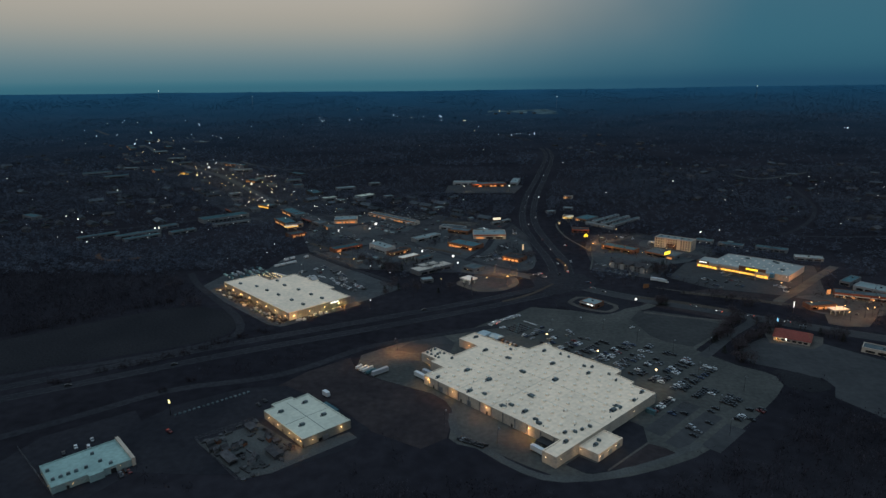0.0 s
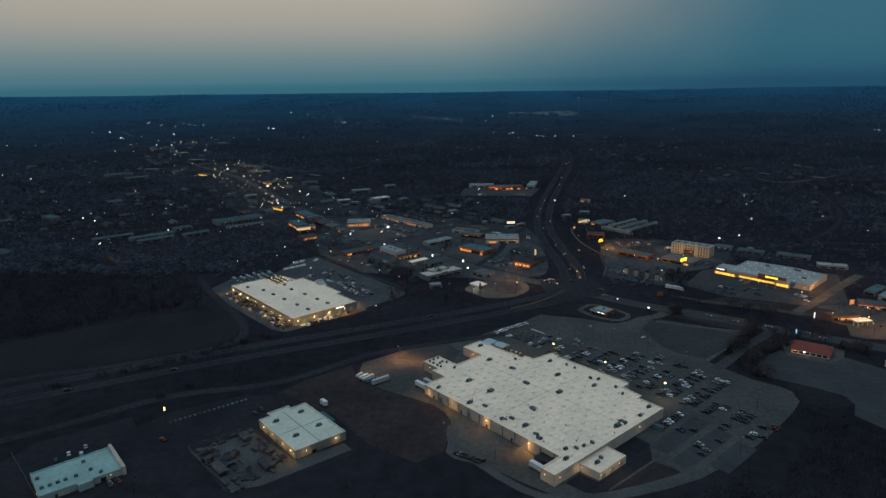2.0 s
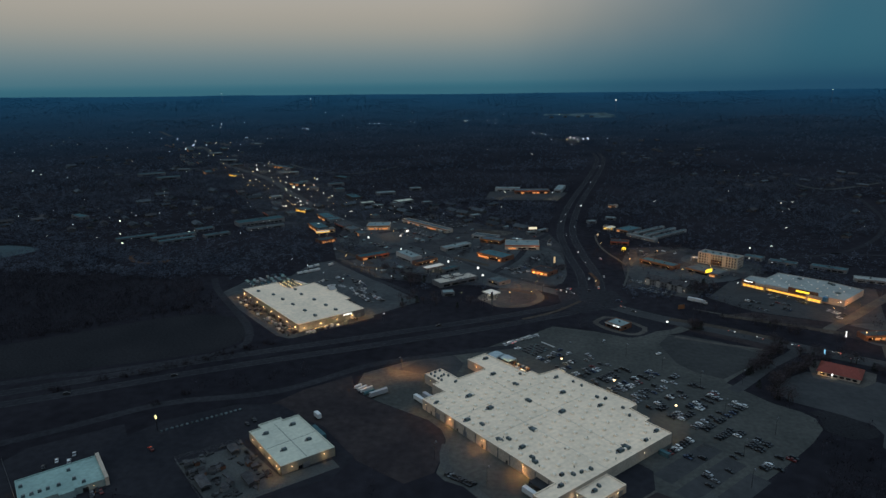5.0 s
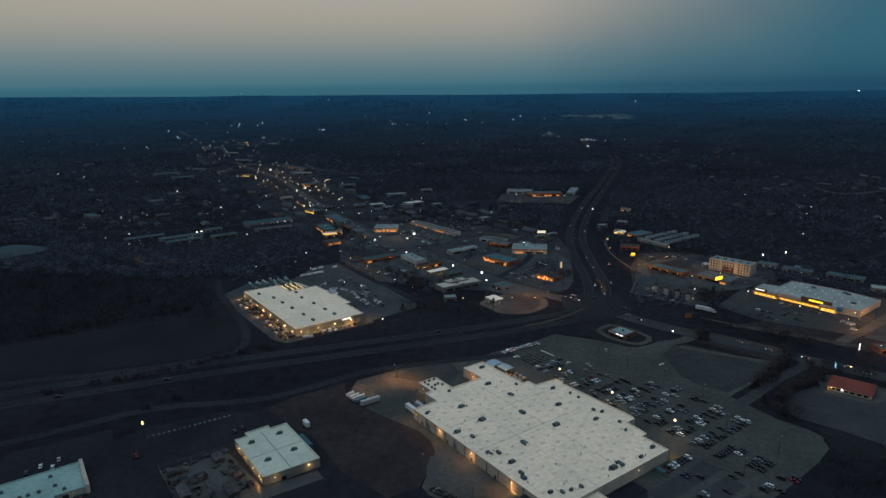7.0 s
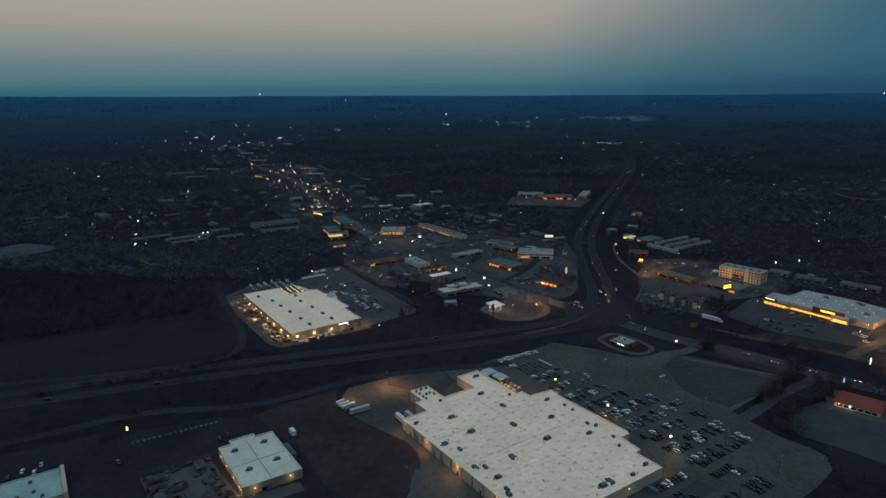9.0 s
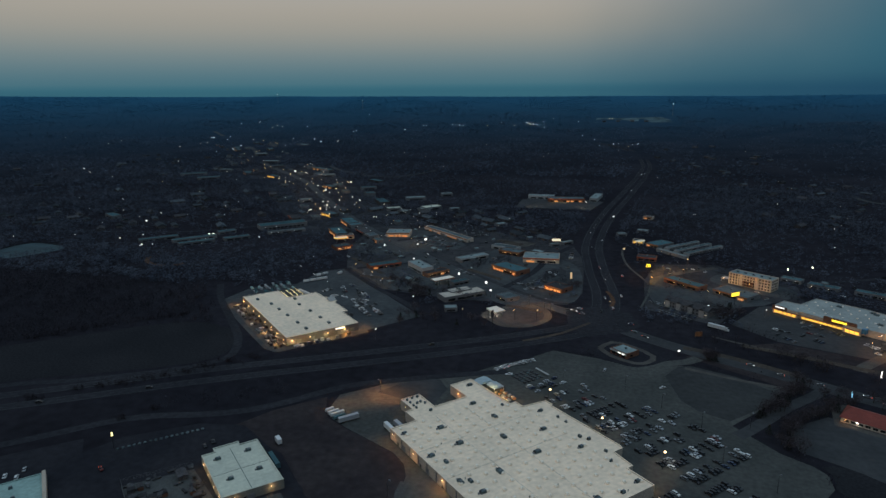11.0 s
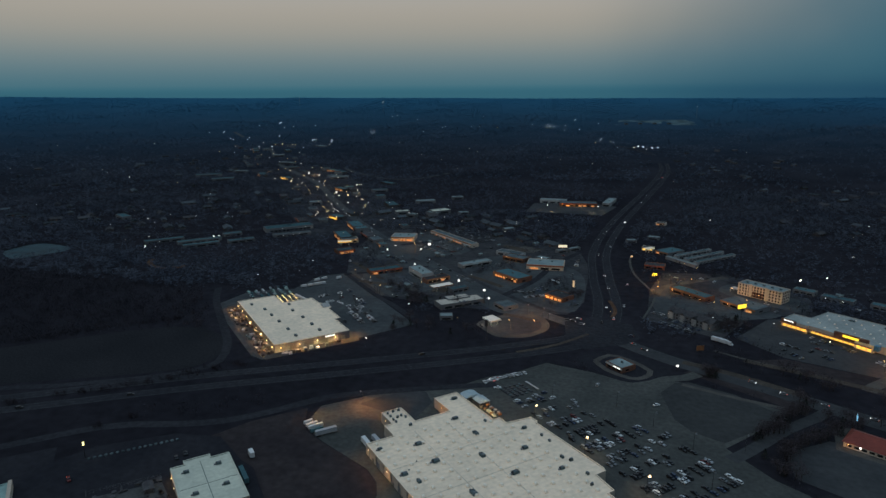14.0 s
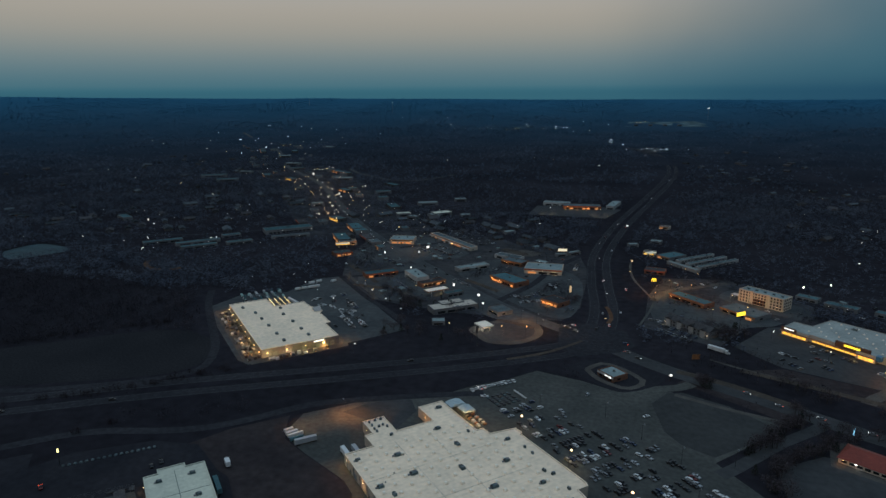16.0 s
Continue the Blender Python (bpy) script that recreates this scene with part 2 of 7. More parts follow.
# bluish base paints haze over the far woods; the blend below adds more
M_HAZEWOOD = surface("hazed_far_woods", (0.070, 0.084, 0.108), 0.95, second=(0.045, 0.055, 0.074), coarse=0.011, fine=0.06, amount=0.25, spread=0.15, island=True)
paint_haze(M_HAZEWOOD, (0.028, 0.128, 0.220), 1300, 2.5)
M_EVER = surface("evergreen_needles", (0.030, 0.034, 0.030), 0.9, coarse=0.1, fine=0.8, amount=0.4, spread=0.4, island=True)
M_WATER = surface("pond_water", (0.030, 0.060, 0.070), 0.6, gloss=0.04)
M_DOME = surface("skylight_plastic", (0.86, 0.74, 0.60), 0.35, coarse=0.5, fine=3.0, amount=0.08)
M_AWBLUE = surface("blue_panel", (0.05, 0.16, 0.26), 0.5)
# fascia red and orange also paint the lamplit glow of shop fronts
M_AWRED = surface("red_fascia", (0.34, 0.07, 0.03), 0.6)
M_AWORANGE = surface("orange_fascia", (0.28, 0.12, 0.05), 0.6)
M_FENCE = surface("fence_mesh_steel", (0.14, 0.14, 0.14), 0.6, metal=0.4)
M_JUNK = surface("yard_stock", (0.040, 0.040, 0.042), 0.8, coarse=0.6, fine=3.0, amount=0.4, spread=0.7)
PAINTS = [surface("car_paint_" + n, c, 0.3, metal=0.2, coarse=0.8, fine=4.0, amount=0.08) for n, c in
          (("white", (0.55, 0.55, 0.54)), ("silver", (0.30, 0.31, 0.32)), ("black", (0.02, 0.02, 0.022)), ("grey", (0.13, 0.135, 0.14)),
           ("red", (0.10, 0.016, 0.015)), ("blue", (0.025, 0.04, 0.075)), ("tan", (0.33, 0.28, 0.21)))]
PAINT_NAMES = ["white", "silver", "black", "grey", "red", "blue", "tan"]
L_SODIUM = lit("sodium_lamp_glass", (1.0, 0.60, 0.22), 5)
L_WARM = lit("warm_lamp_glass", (1.0, 0.76, 0.46), 3)
L_WHITE = lit("white_lamp_glass", (1.0, 0.95, 0.86), 6)
L_FARW = lit("white_street_lamp_glass", (1.0, 0.87, 0.64), 10)
L_FARS = lit("warm_street_lamp_glass", (1.0, 0.60, 0.24), 12)
L_FARX = lit("far_yard_lamp_glass", (0.90, 0.96, 1.0), 9)
L_DIM = lit("dim_porch_lamp_glass", (1.0, 0.86, 0.66), 4)
L_AMBER = lit("amber_wall_lamp_glass", (1.0, 0.74, 0.34), 4)
L_MAST = lit("lot_lamp_glass", (1.0, 0.68, 0.34), 3.5)
L_HEAD = lit("headlamp_glass", (1.0, 0.93, 0.82), 5)
L_TAIL = lit("tail_lamp_glass", (1.0, 0.10, 0.04), 2)
L_SHOP = lit("lit_shop_window", (1.0, 0.54, 0.09), 1.15)
L_ORANGE = lit("lit_orange_window", (1.0, 0.40, 0.13), 0.5)
L_SIGNW = lit("white_light_box", (1.0, 0.97, 0.90), 1.5)
L_SIGNY = lit("yellow_light_box", (1.0, 0.72, 0.05), 1.5)
L_PANE = lit("lit_room_window", (1.0, 0.68, 0.36), 0.5)


# lapped sheets of the great membrane roofs, along the streets' grid
for m in (M_ROOF, M_ROOFCOOL, M_ROOFFARM):
    n, l = m.node_tree.nodes, m.node_tree.links
    r_pos, r_turn, r_wave, r_mix = (n.new("ShaderNode" + k) for k in ("NewGeometry", "Mapping", "TexWave", "MixRGB"))
    r_turn.inputs["Rotation"].default_value = (0, 0, radians(42.5))
    r_wave.inputs["Scale"].default_value, r_wave.inputs["Distortion"].default_value = 0.098, 0.6
    r_tone = ramp(n, [(0.0, (0.955,) * 3), (0.12, (0.995,) * 3), (1.0, (1.01,) * 3)])
    l.new(r_pos.outputs["Position"], r_turn.inputs["Vector"])
    l.new(r_turn.outputs[0], r_wave.inputs["Vector"])
    l.new(r_wave.outputs["Color"], r_tone.inputs[0])
    r_mix.blend_type = "MULTIPLY"
    r_mix.inputs[0].default_value = 1.0
    l.new(n["Principled BSDF"].inputs["Base Color"].links[0].from_socket, r_mix.inputs[1])
    l.new(r_tone.outputs[0], r_mix.inputs[2])
    l.new(r_mix.outputs[0], n["Principled BSDF"].inputs["Base Color"])


# ---- mesh helpers ----
class Mesh:
    def __init__(self):
        self.v, self.f = [], []

    def quad(self, pts):
        n = len(self.v)
        self.v += [tuple(p) for p in pts]
        self.f.append(tuple(range(n, n + len(pts))))
        return self

    def box(self, x0, y0, z0, x1, y1, z1, tx=0.0, ty=0.0):
        """A box; tx, ty draw the top in, as on a hipped or bevelled block."""
        n = len(self.v)
        self.v += [(x0, y0, z0), (x1, y0, z0), (x1, y1, z0), (x0, y1, z0),
                   (x0 + tx, y0 + ty, z1), (x1 - tx, y0 + ty, z1), (x1 - tx, y1 - ty, z1), (x0 + tx, y1 - ty, z1)]
        self.f += [tuple(n + i for i in q) for q in ((3, 2, 1, 0), (4, 5, 6, 7), (0, 1, 5, 4), (1, 2, 6, 5), (2, 3, 7, 6), (3, 0, 4, 7))]
        return self

    def prism(self, pts, z0, z1):
        """An upright prism over a plan polygon."""
        area = sum(a[0] * b[1] - b[0] * a[1] for a, b in zip(pts, [*pts[1:], pts[0]]))
        pts = list(pts) if area > 0 else list(reversed(pts))
        n, k = len(self.v), len(pts)
        self.v += [(*p[:2], z0) for p in pts] + [(*p[:2], z1) for p in pts]
        self.f.append(tuple(n + i for i in reversed(range(k))))
        self.f.append(tuple(n + k + i for i in range(k)))
        self.f += [(n + i, n + (i + 1) % k, n + k + (i + 1) % k, n + k + i) for i in range(k)]
        return self

    def tube(self, p, q, r0, r1, sides=7):
        p, q = Vector(p), Vector(q)
        way = (q - p).normalized()
        a = way.orthogonal().normalized()
        b = way.cross(a)
        n = len(self.v)
        for c, r in ((p, r0), (q, r1)):
            for i in range(sides):
                w = 2 * math.pi * i / sides
                self.v.append(tuple(c + r * (math.cos(w) * a + math.sin(w) * b)))
        self.f += [(n + i, n + (i + 1) % sides, n + sides + (i + 1) % sides, n + sides + i) for i in range(sides)]
        self.f += [tuple(n + i for i in reversed(range(sides))), tuple(n + sides + i for i in range(sides))]
        return self

    def ball(self, c, r, flat=1.0, sides=8, rings=5):
        n = len(self.v)
        for j in range(rings + 1):
            e = math.pi * (j / rings - 0.5)
            for i in range(sides):
                w = 2 * math.pi * i / sides
                self.v.append((c[0] + r * math.cos(e) * math.cos(w), c[1] + r * math.cos(e) * math.sin(w), c[2] + r * flat * math.sin(e)))
        for j in range(rings):
            for i in range(sides):
                k = (i + 1) % sides
                self.f.append((n + j * sides + i, n + j * sides + k, n + (j + 1) * sides + k, n + (j + 1) * sides + i))
        return self

    def walls(self, pts, z0, z1, thick):
        """Upright walls of a thickness round a plan polygon, inside its line, with mitred corners."""
        area = sum(a[0] * b[1] - b[0] * a[1] for a, b in zip(pts, [*pts[1:], pts[0]]))
        pts = [Vector(p) for p in (pts if area > 0 else reversed(pts))]
        k, inner = len(pts), []
        for i in range(k):
            d0, d1 = (pts[i] - pts[i - 1]).normalized(), (pts[(i + 1) % k] - pts[i]).normalized()
            n0, n1 = Vector((-d0.y, d0.x)), Vector((-d1.y, d1.x))
            inner.append(pts[i] + (n0 + n1) * (thick / max(0.3, 1 + n0.dot(n1))))
        n = len(self.v)
        for z in (z0, z1):
            self.v += [(p.x, p.y, z) for p in pts]
            self.v += [(p.x, p.y, z) for p in inner]
        for i in range(k):
            j = (i + 1) % k
            self.f += [(n + i, n + j, n + 2 * k + j, n + 2 * k + i), (n + k + j, n + k + i, n + 3 * k + i, n + 3 * k + j),
                       (n + 2 * k + i, n + 2 * k + j, n + 3 * k + j, n + 3 * k + i)]
        return self

    def data(self, name, material):
        d = bpy.data.meshes.new(name)
        d.from_pydata(self.v, [], self.f)
        d.materials.append(material)
        d.update()
        return d


def part(name, mesh, material, parent, label=""):
    ob = new(name, mesh.data(name, material) if isinstance(mesh, Mesh) else mesh)
    ob.parent = parent
    return tagged(ob, label)


def thing(name, label, category, x=0.0, y=0.0, turn=0.0, group="", z=0.0, kind=""):
    """An Empty at the base of a thing, at plan x, y."""
    ob = new(name)
    ob.matrix_world = pose(x * S, y * S, z, 0, 0, turn)
    return tagged(ob, label, category, group, kind)


def lone(name, mesh, material, label, category, kind="", group=""):
    return tagged(new(name, mesh.data(name, material)), label, category, group, kind)


def shine(x, y, z, colour, watts, radius=0.25):
    """A lamp's light, in metres."""
    d = bpy.data.lights.new("lamp_light", "POINT")
    d.energy, d.color, d.shadow_soft_size = watts, colour, radius
    new("lamp_light", d).location = (x, y, z)


def pool(x, y, z, colour, watts, spread=125):
    """A spot that shines down like a shielded lamp; some hang without a fixture."""
    d = bpy.data.lights.new("lamp_light", "SPOT")
    d.energy, d.color, d.shadow_soft_size, d.spot_size, d.spot_blend = watts, colour, 0.4, radians(spread), 0.6
    new("lamp_light", d).location = (x, y, z)


SODIUM, WARM, WHITE, AMBER = (1.0, 0.42, 0.12), (1.0, 0.72, 0.40), (1.0, 0.92, 0.80), (1.0, 0.60, 0.24)

# ---- land ----
rings = [0, 60, 130, 210, 300, 400, 520, 660, 820, 1000, 1200, 1420, 1660, 1920, 2200, 2500, 2750, 3000, 3250, 3500, 3750, 4000, 4200, 4400, 4600, 4760, 4900]
SPOKES = 180
m = Mesh()
m.v.append((60, 60, 0.0))
for r in rings[1:]:
    for i in range(SPOKES):
        a = 2 * math.pi * i / SPOKES
        x, y = 60 + r * math.cos(a), 60 + r * math.sin(a)
        m.v.append((x, y, land(x, y)))
for i in range(SPOKES):
    k = (i + 1) % SPOKES
    m.f.append((0, 1 + i, 1 + k))
    for j in range(len(rings) - 2):
        a = 1 + j * SPOKES
        m.f.append((a + i, a + SPOKES + i, a + SPOKES + k, a + k))
ground = lone("ground", m, M_LAND, "dark dormant winter grassland, haze blue in its far colour, rising to the horizon", "ground", "structure")
for p in ground.data.polygons:
    p.use_smooth = True


def patch(name, pts, material, label, category, z=0.05, soft=0):
    """A paved or planted piece of ground over plan points; soft: steps of rounding between them."""
    ring = [Vector(c) * S for c in pts]
    if soft:
        k, out = len(ring), []
        for i in range(k):
            p0, p1, p2, p3 = ring[i - 1], ring[i], ring[(i + 1) % k], ring[(i + 2) % k]
            for t in (q / soft for q in range(soft)):
                out.append(0.5 * (2 * p1 + (p2 - p0) * t + (2 * p0 - 5 * p1 + 4 * p2 - p3) * t * t + (3 * p1 - p0 - 3 * p2 + p3) * t ** 3))
        ring = out
    return lone(name, Mesh().prism(ring, -0.3, z), material, label, category, "structure")


def curve_through(pts, step=12.0):
    """A smooth line through plan points, in metres."""
    pts = [Vector((x * S, y * S)) for x, y in pts]
    out = []
    for i in range(len(pts) - 1):
        p0, p1, p2, p3 = pts[max(0, i - 1)], pts[i], pts[i + 1], pts[min(len(pts) - 1, i + 2)]
        k = max(2, int((p2 - p1).length / step))
        for s in range(k):
            t = s / k
            out.append(0.5 * (2 * p1 + (p2 - p0) * t + (2 * p0 - 5 * p1 + 4 * p2 - p3) * t * t + (3 * p1 - p0 - 3 * p2 + p3) * t ** 3))
    return out + [pts[-1]]


def offset(line, d):
    out = []
    for i, p in enumerate(line):
        way = (line[min(i + 1, len(line) - 1)] - line[max(i - 1, 0)]).normalized()
        out.append(p + Vector((-way.y, way.x)) * d)
    return out


def strip(line, width, z, thick=0.3, mesh=None, shift=0.0):
    """A paved band along a line (metres), its top at z over the land."""
    m = mesh or Mesh()
    a, b = offset(line, shift + width / 2), offset(line, shift - width / 2)
    for i in range(len(line) - 1):
        q = [a[i], b[i], b[i + 1], a[i + 1]]
        zs = [land(*p) + z for p in q]
        n = len(m.v)
        m.v += [(p.x, p.y, h) for p, h in zip(q, zs)] + [(p.x, p.y, h - thick) for p, h in zip(q, zs)]
        m.f += [(n, n + 1, n + 2, n + 3), (n + 1, n + 5, n + 6, n + 2), (n + 3, n + 7, n + 4, n)]
    return m


def dashes(line, z, mesh, shift, on=3.0, off=9.0, width=0.25):
    a = offset(line, shift)
    for p, q in zip(a, a[1:]):
        way, size = (q - p).normalized(), (q - p).length
        s = 0.0
        while s + on < size:
            u, v = p + way * s, p + way * (s + on)
            e = Vector((-way.y, way.x)) * width / 2
            mesh.quad([(*(u - e), land(*u) + z), (*(v - e), land(*v) + z), (*(v + e), land(*v) + z), (*(u + e), land(*u) + z)])
            s += on + off


def road(name, pts, width, label, z=0.10, centre=True, edge=True, material=None, shift=0.0):
    line = curve_through(pts)
    lone(name, strip(line, width, z, shift=shift), material or M_ROAD, label, "road", "structure")
    if edge:
        m = Mesh()
        for s in (-1, 1):
            strip(line, 0.22, z + 0.02, 0.01, m, shift + s * (width / 2 - 1.2))
        lone("road_marking", m, M_PAINT, "worn white edge lines on the road", "road marking", "structure")
    if centre:
        m = Mesh()
        dashes(line, z + 0.02, m, shift)
        lone("road_marking", m, M_PAINT, "worn white lane dashes on the road", "road marking", "structure")
    return line


HIGHWAY = [(-620, 95), (-420, 215), (-275, 306), (-228, 336), (-173, 371), (-108, 408), (-32, 452), (12, 480), (42, 502), (58, 530)]
hw = curve_through(HIGHWAY)
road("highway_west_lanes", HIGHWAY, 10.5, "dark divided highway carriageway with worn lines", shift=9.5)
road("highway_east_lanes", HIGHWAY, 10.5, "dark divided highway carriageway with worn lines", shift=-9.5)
NORTH = [(58, 530), (60, 560), (58, 600), (48, 675), (41, 779), (53, 942), (86, 1184), (114, 1406), (128, 1600), (112, 1850), (60, 2050), (-60, 2300), (-250, 2600)]
road("north_highway_west_lanes", NORTH, 10.5, "dark divided highway running north", shift=8.5)
road("north_highway_east_lanes", NORTH, 10.5, "dark divided highway running north", shift=-8.5)
EAST = [(58, 522), (100, 490), (157, 460), (205, 433), (255, 408), (330, 372), (520, 300)]
road("east_road", EAST, 16, "wide dark cross road with turning lanes", z=0.12, material=M_DARKLOT)
WEST = [(58, 522), (10, 553), (-34, 587), (-90, 642), (-184, 736), (-282, 848), (-406, 1014), (-538, 1195), (-776, 1456), (-1068, 1860), (-1500, 2300)]
road("town_street", WEST, 14, "wide town street lined with shops", z=0.12, material=M_STRIP)
road("south_frontage_road", [(-330, 190), (-231, 270), (-184, 312), (-148, 326), (-125, 337), (-105, 355), (-86, 376), (-58, 392), (-20, 410), (4, 420)], 7.5,
     "narrow pale frontage road beside the highway", z=0.08, centre=False, edge=False, material=M_ROAD)
road("north_frontage_road", [(-420, 240), (-294, 322), (-250, 343), (-209, 366), (-184, 386), (-178, 402), (-190, 428), (-215, 458), (-257, 506), (-280, 540)], 7.0,
     "narrow pale frontage road curving past the home store", z=0.08, centre=False, edge=False, material=M_ROAD)
lone("junction_pavement", Mesh().prism([(x * S, y * S) for x, y in ((36, 500), (50, 490), (76, 506), (86, 520), (78, 548), (50, 556), (30, 540))], -0.2, 0.14), M_ROAD,
     "dark asphalt road junction", "road", "structure")

STORE_O = (27.9, 251.4)
patch("store_parking_lot", [(-68, 381), (-52, 398), (-33, 402), (-14, 416), (-4, 428), (12, 441), (28, 460), (57, 454), (81, 445), (108, 455), (163, 433), (150, 412), (127, 384), (145, 362), (157, 354), (161.5, 348), (161, 337), (151.5, 323),
                            (132, 300), (116, 283), (91, 262), (75, 253), (59, 246), (41, 241), (27, 244), (15, 251), (5, 258), (-5, 263), (-17, 267), (-21.6, 272), (-21, 286), (-22, 300), (-26, 309), (-34, 317), (-54, 327), (-65, 332.5), (-78, 340.8), (-83, 350), (-84, 366)], M_LOT,
      "worn grey asphalt parking lot with faded bays", "parking lot", 0.06)
patch("corner_verge", [(51.7, 250.3), (73.1, 272.6), (80, 269), (83.3, 265.3), (72, 259), (61.9, 253.7)], M_DIRT, "brown triangular verge at the store's corner", "verge", 0.12)
patch("sealed_patch", [(97.5, 437), (106, 453), (114, 456), (139, 446), (158, 429), (150.3, 413), (127, 389), (112, 396), (104, 407)], M_SEALED, "darker sealed empty corner of the parking lot", "parking lot", 0.085)
for u, lo, hi in ((15, 56, 97), (28, 52, 94), (41, 62, 90)):
    patch("sealed_bay_strip", [on_grid(STORE_O, a, b) for a, b in ((u - 4.6, lo), (u + 4.6, lo), (u + 4.6, hi), (u - 4.6, hi))], M_DARKLOT, "darker sealed strip of parking bays", "parking lot", 0.075)
patch("annex_court", [on_grid(STORE_O, *c) for c in ((11, 15), (11, 36), (1, 37), (1, 58), (9, 58), (20, 44), (22, 30), (21, 12), (12, 5), (2, 4), (2, 14))], M_YARD, "dark sealed asphalt beside the store's annex", "parking lot", 0.075)
patch("dock_court", [(-64, 374.5), (-56.7, 385.5), (-40.3, 401), (-33, 399), (-25.9, 388), (-29, 367.3), (-40.5, 376.7), (-49, 370.7)], M_DARKLOT, "dark sealed asphalt court behind the store", "parking lot", 0.075)
patch("bank_yard", [(46, 470), (58, 488), (80, 497), (95, 483), (105, 469), (82, 446), (61, 456)], M_YARD, "dark sealed asphalt round the small bank", "pavement", 0.10, 3)
patch("home_store_lot", [(-252, 496), (-246, 538), (-212, 556), (-209, 600), (-190, 614), (-78, 502), (-106, 466), (-134, 432), (-152, 412), (-163, 416)], M_STRIP,
      "dark asphalt lot behind and before the home store", "parking lot", 0.06)
patch("yard_lot", [(-186, 268), (-172, 296), (-142, 318), (-118, 322), (-88, 302), (-62, 279), (-66, 262), (-95, 240), (-125, 236), (-160, 236)], M_YARD,
      "dark asphalt lot round the farm shop", "parking lot", 0.06)
patch("shop_lot", [(-230, 225), (-222, 262), (-190, 290), (-174, 272), (-158, 240), (-172, 212), (-196, 196)], M_YARD, "dark asphalt lot round the low shop", "parking lot", 0.055)
patch("market_lot", [(150, 540), (178, 588), (230, 605), (290, 580), (262, 500), (232, 492), (176, 512)], M_DARKLOT, "dark asphalt lot before the supermarket", "parking lot", 0.06)
patch("fuel_lot", [(232, 434), (240, 429), (256, 429), (270, 446), (283, 466), (268, 464), (254, 459), (238, 452)], M_CONC, "pale warm-lit concrete lot of the fuel station", "pavement", 0.075)
patch("red_roof_lot", [(154, 388), (177, 406), (209, 400), (236, 372), (268, 340), (240, 270), (195, 303), (182, 324), (188, 336), (187, 345), (176, 354), (154, 366)], M_DARKLOT, "empty asphalt lot by the red roofed shop", "parking lot", 0.055)
patch("store_verge", [(-125, 318), (-112, 340), (-90, 362), (-85, 350), (-79, 340), (-65, 332), (-54, 326.5), (-34, 316.5), (-26, 308.5), (-22.5, 300), (-21.5, 286), (-22.5, 272), (-34, 262), (-60, 276), (-86, 303)], M_DIRT, "brown dormant grass bank beside the store", "verge", 0.05)
patch("stock_yard", [(-142, 261), (-119, 281), (-90, 259), (-71, 275), (-66, 270), (-98, 239), (-109, 234)], M_DRIVE, "pale worn yard of the farm shop", "pavement", 0.09)
patch("home_store_apron", [on_grid((-149.4, 423.5), *p) for p in ((-113, 30), (-116, -6), (-112, -11), (0, -12), (7, -8), (8, 58), (0, 60), (0, 0), (-108, 0), (-108, 30))], M_CONC, "pale concrete apron round the home store", "pavement", 0.10)
patch("front_verge", [(112, 470), (126, 484), (180, 452), (172, 430), (166, 436)], M_DIRT, "brown verge between road and parking lot", "verge", 0.07)
patch("market_verge", [(152, 500), (176, 510), (236, 490), (262, 470), (250, 452), (176, 492)], M_DIRT, "brown verge before the supermarket lot", "verge", 0.05)
patch("station_apron", [(-33, 516), (-24, 505), (-14, 496), (-2, 496), (8, 500), (15, 508), (20, 518), (20.5, 527), (18, 536), (11, 547), (0, 548), (-14, 544), (-28, 530)], M_CONC, "pale concrete ring drive of the fuel station", "pavement", 0.07, 3)
patch("station_yard", [(-28, 517), (-20, 508), (-13, 501), (-3, 501.5), (5, 506), (11, 512), (14.5, 520), (14, 529), (11, 536), (6, 541), (-10, 539), (-22, 530)], M_DARKLOT, "dark asphalt fuel station yard", "pavement", 0.09, 3)
patch("mown_field", [(-345, 372), (-252, 446), (-200, 440), (-186, 420), (-186, 394), (-212, 372), (-300, 326), (-420, 252), (-460, 300)], M_FIELD, "flat mown dormant field", "field", 0.03, 3)
patch("clay_mound", [(-370, 587), (-364, 595), (-358, 592), (-357.5, 588), (-363, 583.5)], M_CLAY, "bare orange clay mound at the wood's edge", "bare ground", 0.4, 4)
road("clay_track", [(-413, 608), (-407, 597), (-397, 588), (-384, 582.5), (-373, 582)], 6, "bare orange clay track curving by the wood's edge", z=0.06, centre=False, edge=False, material=M_CLAY)
patch("pond", [(-600, 590), (-596, 628), (-566, 630), (-534, 618), (-545, 585), (-562, 566)], M_WATER, "still grey pond in dark fields", "pond", 0.06, 3)


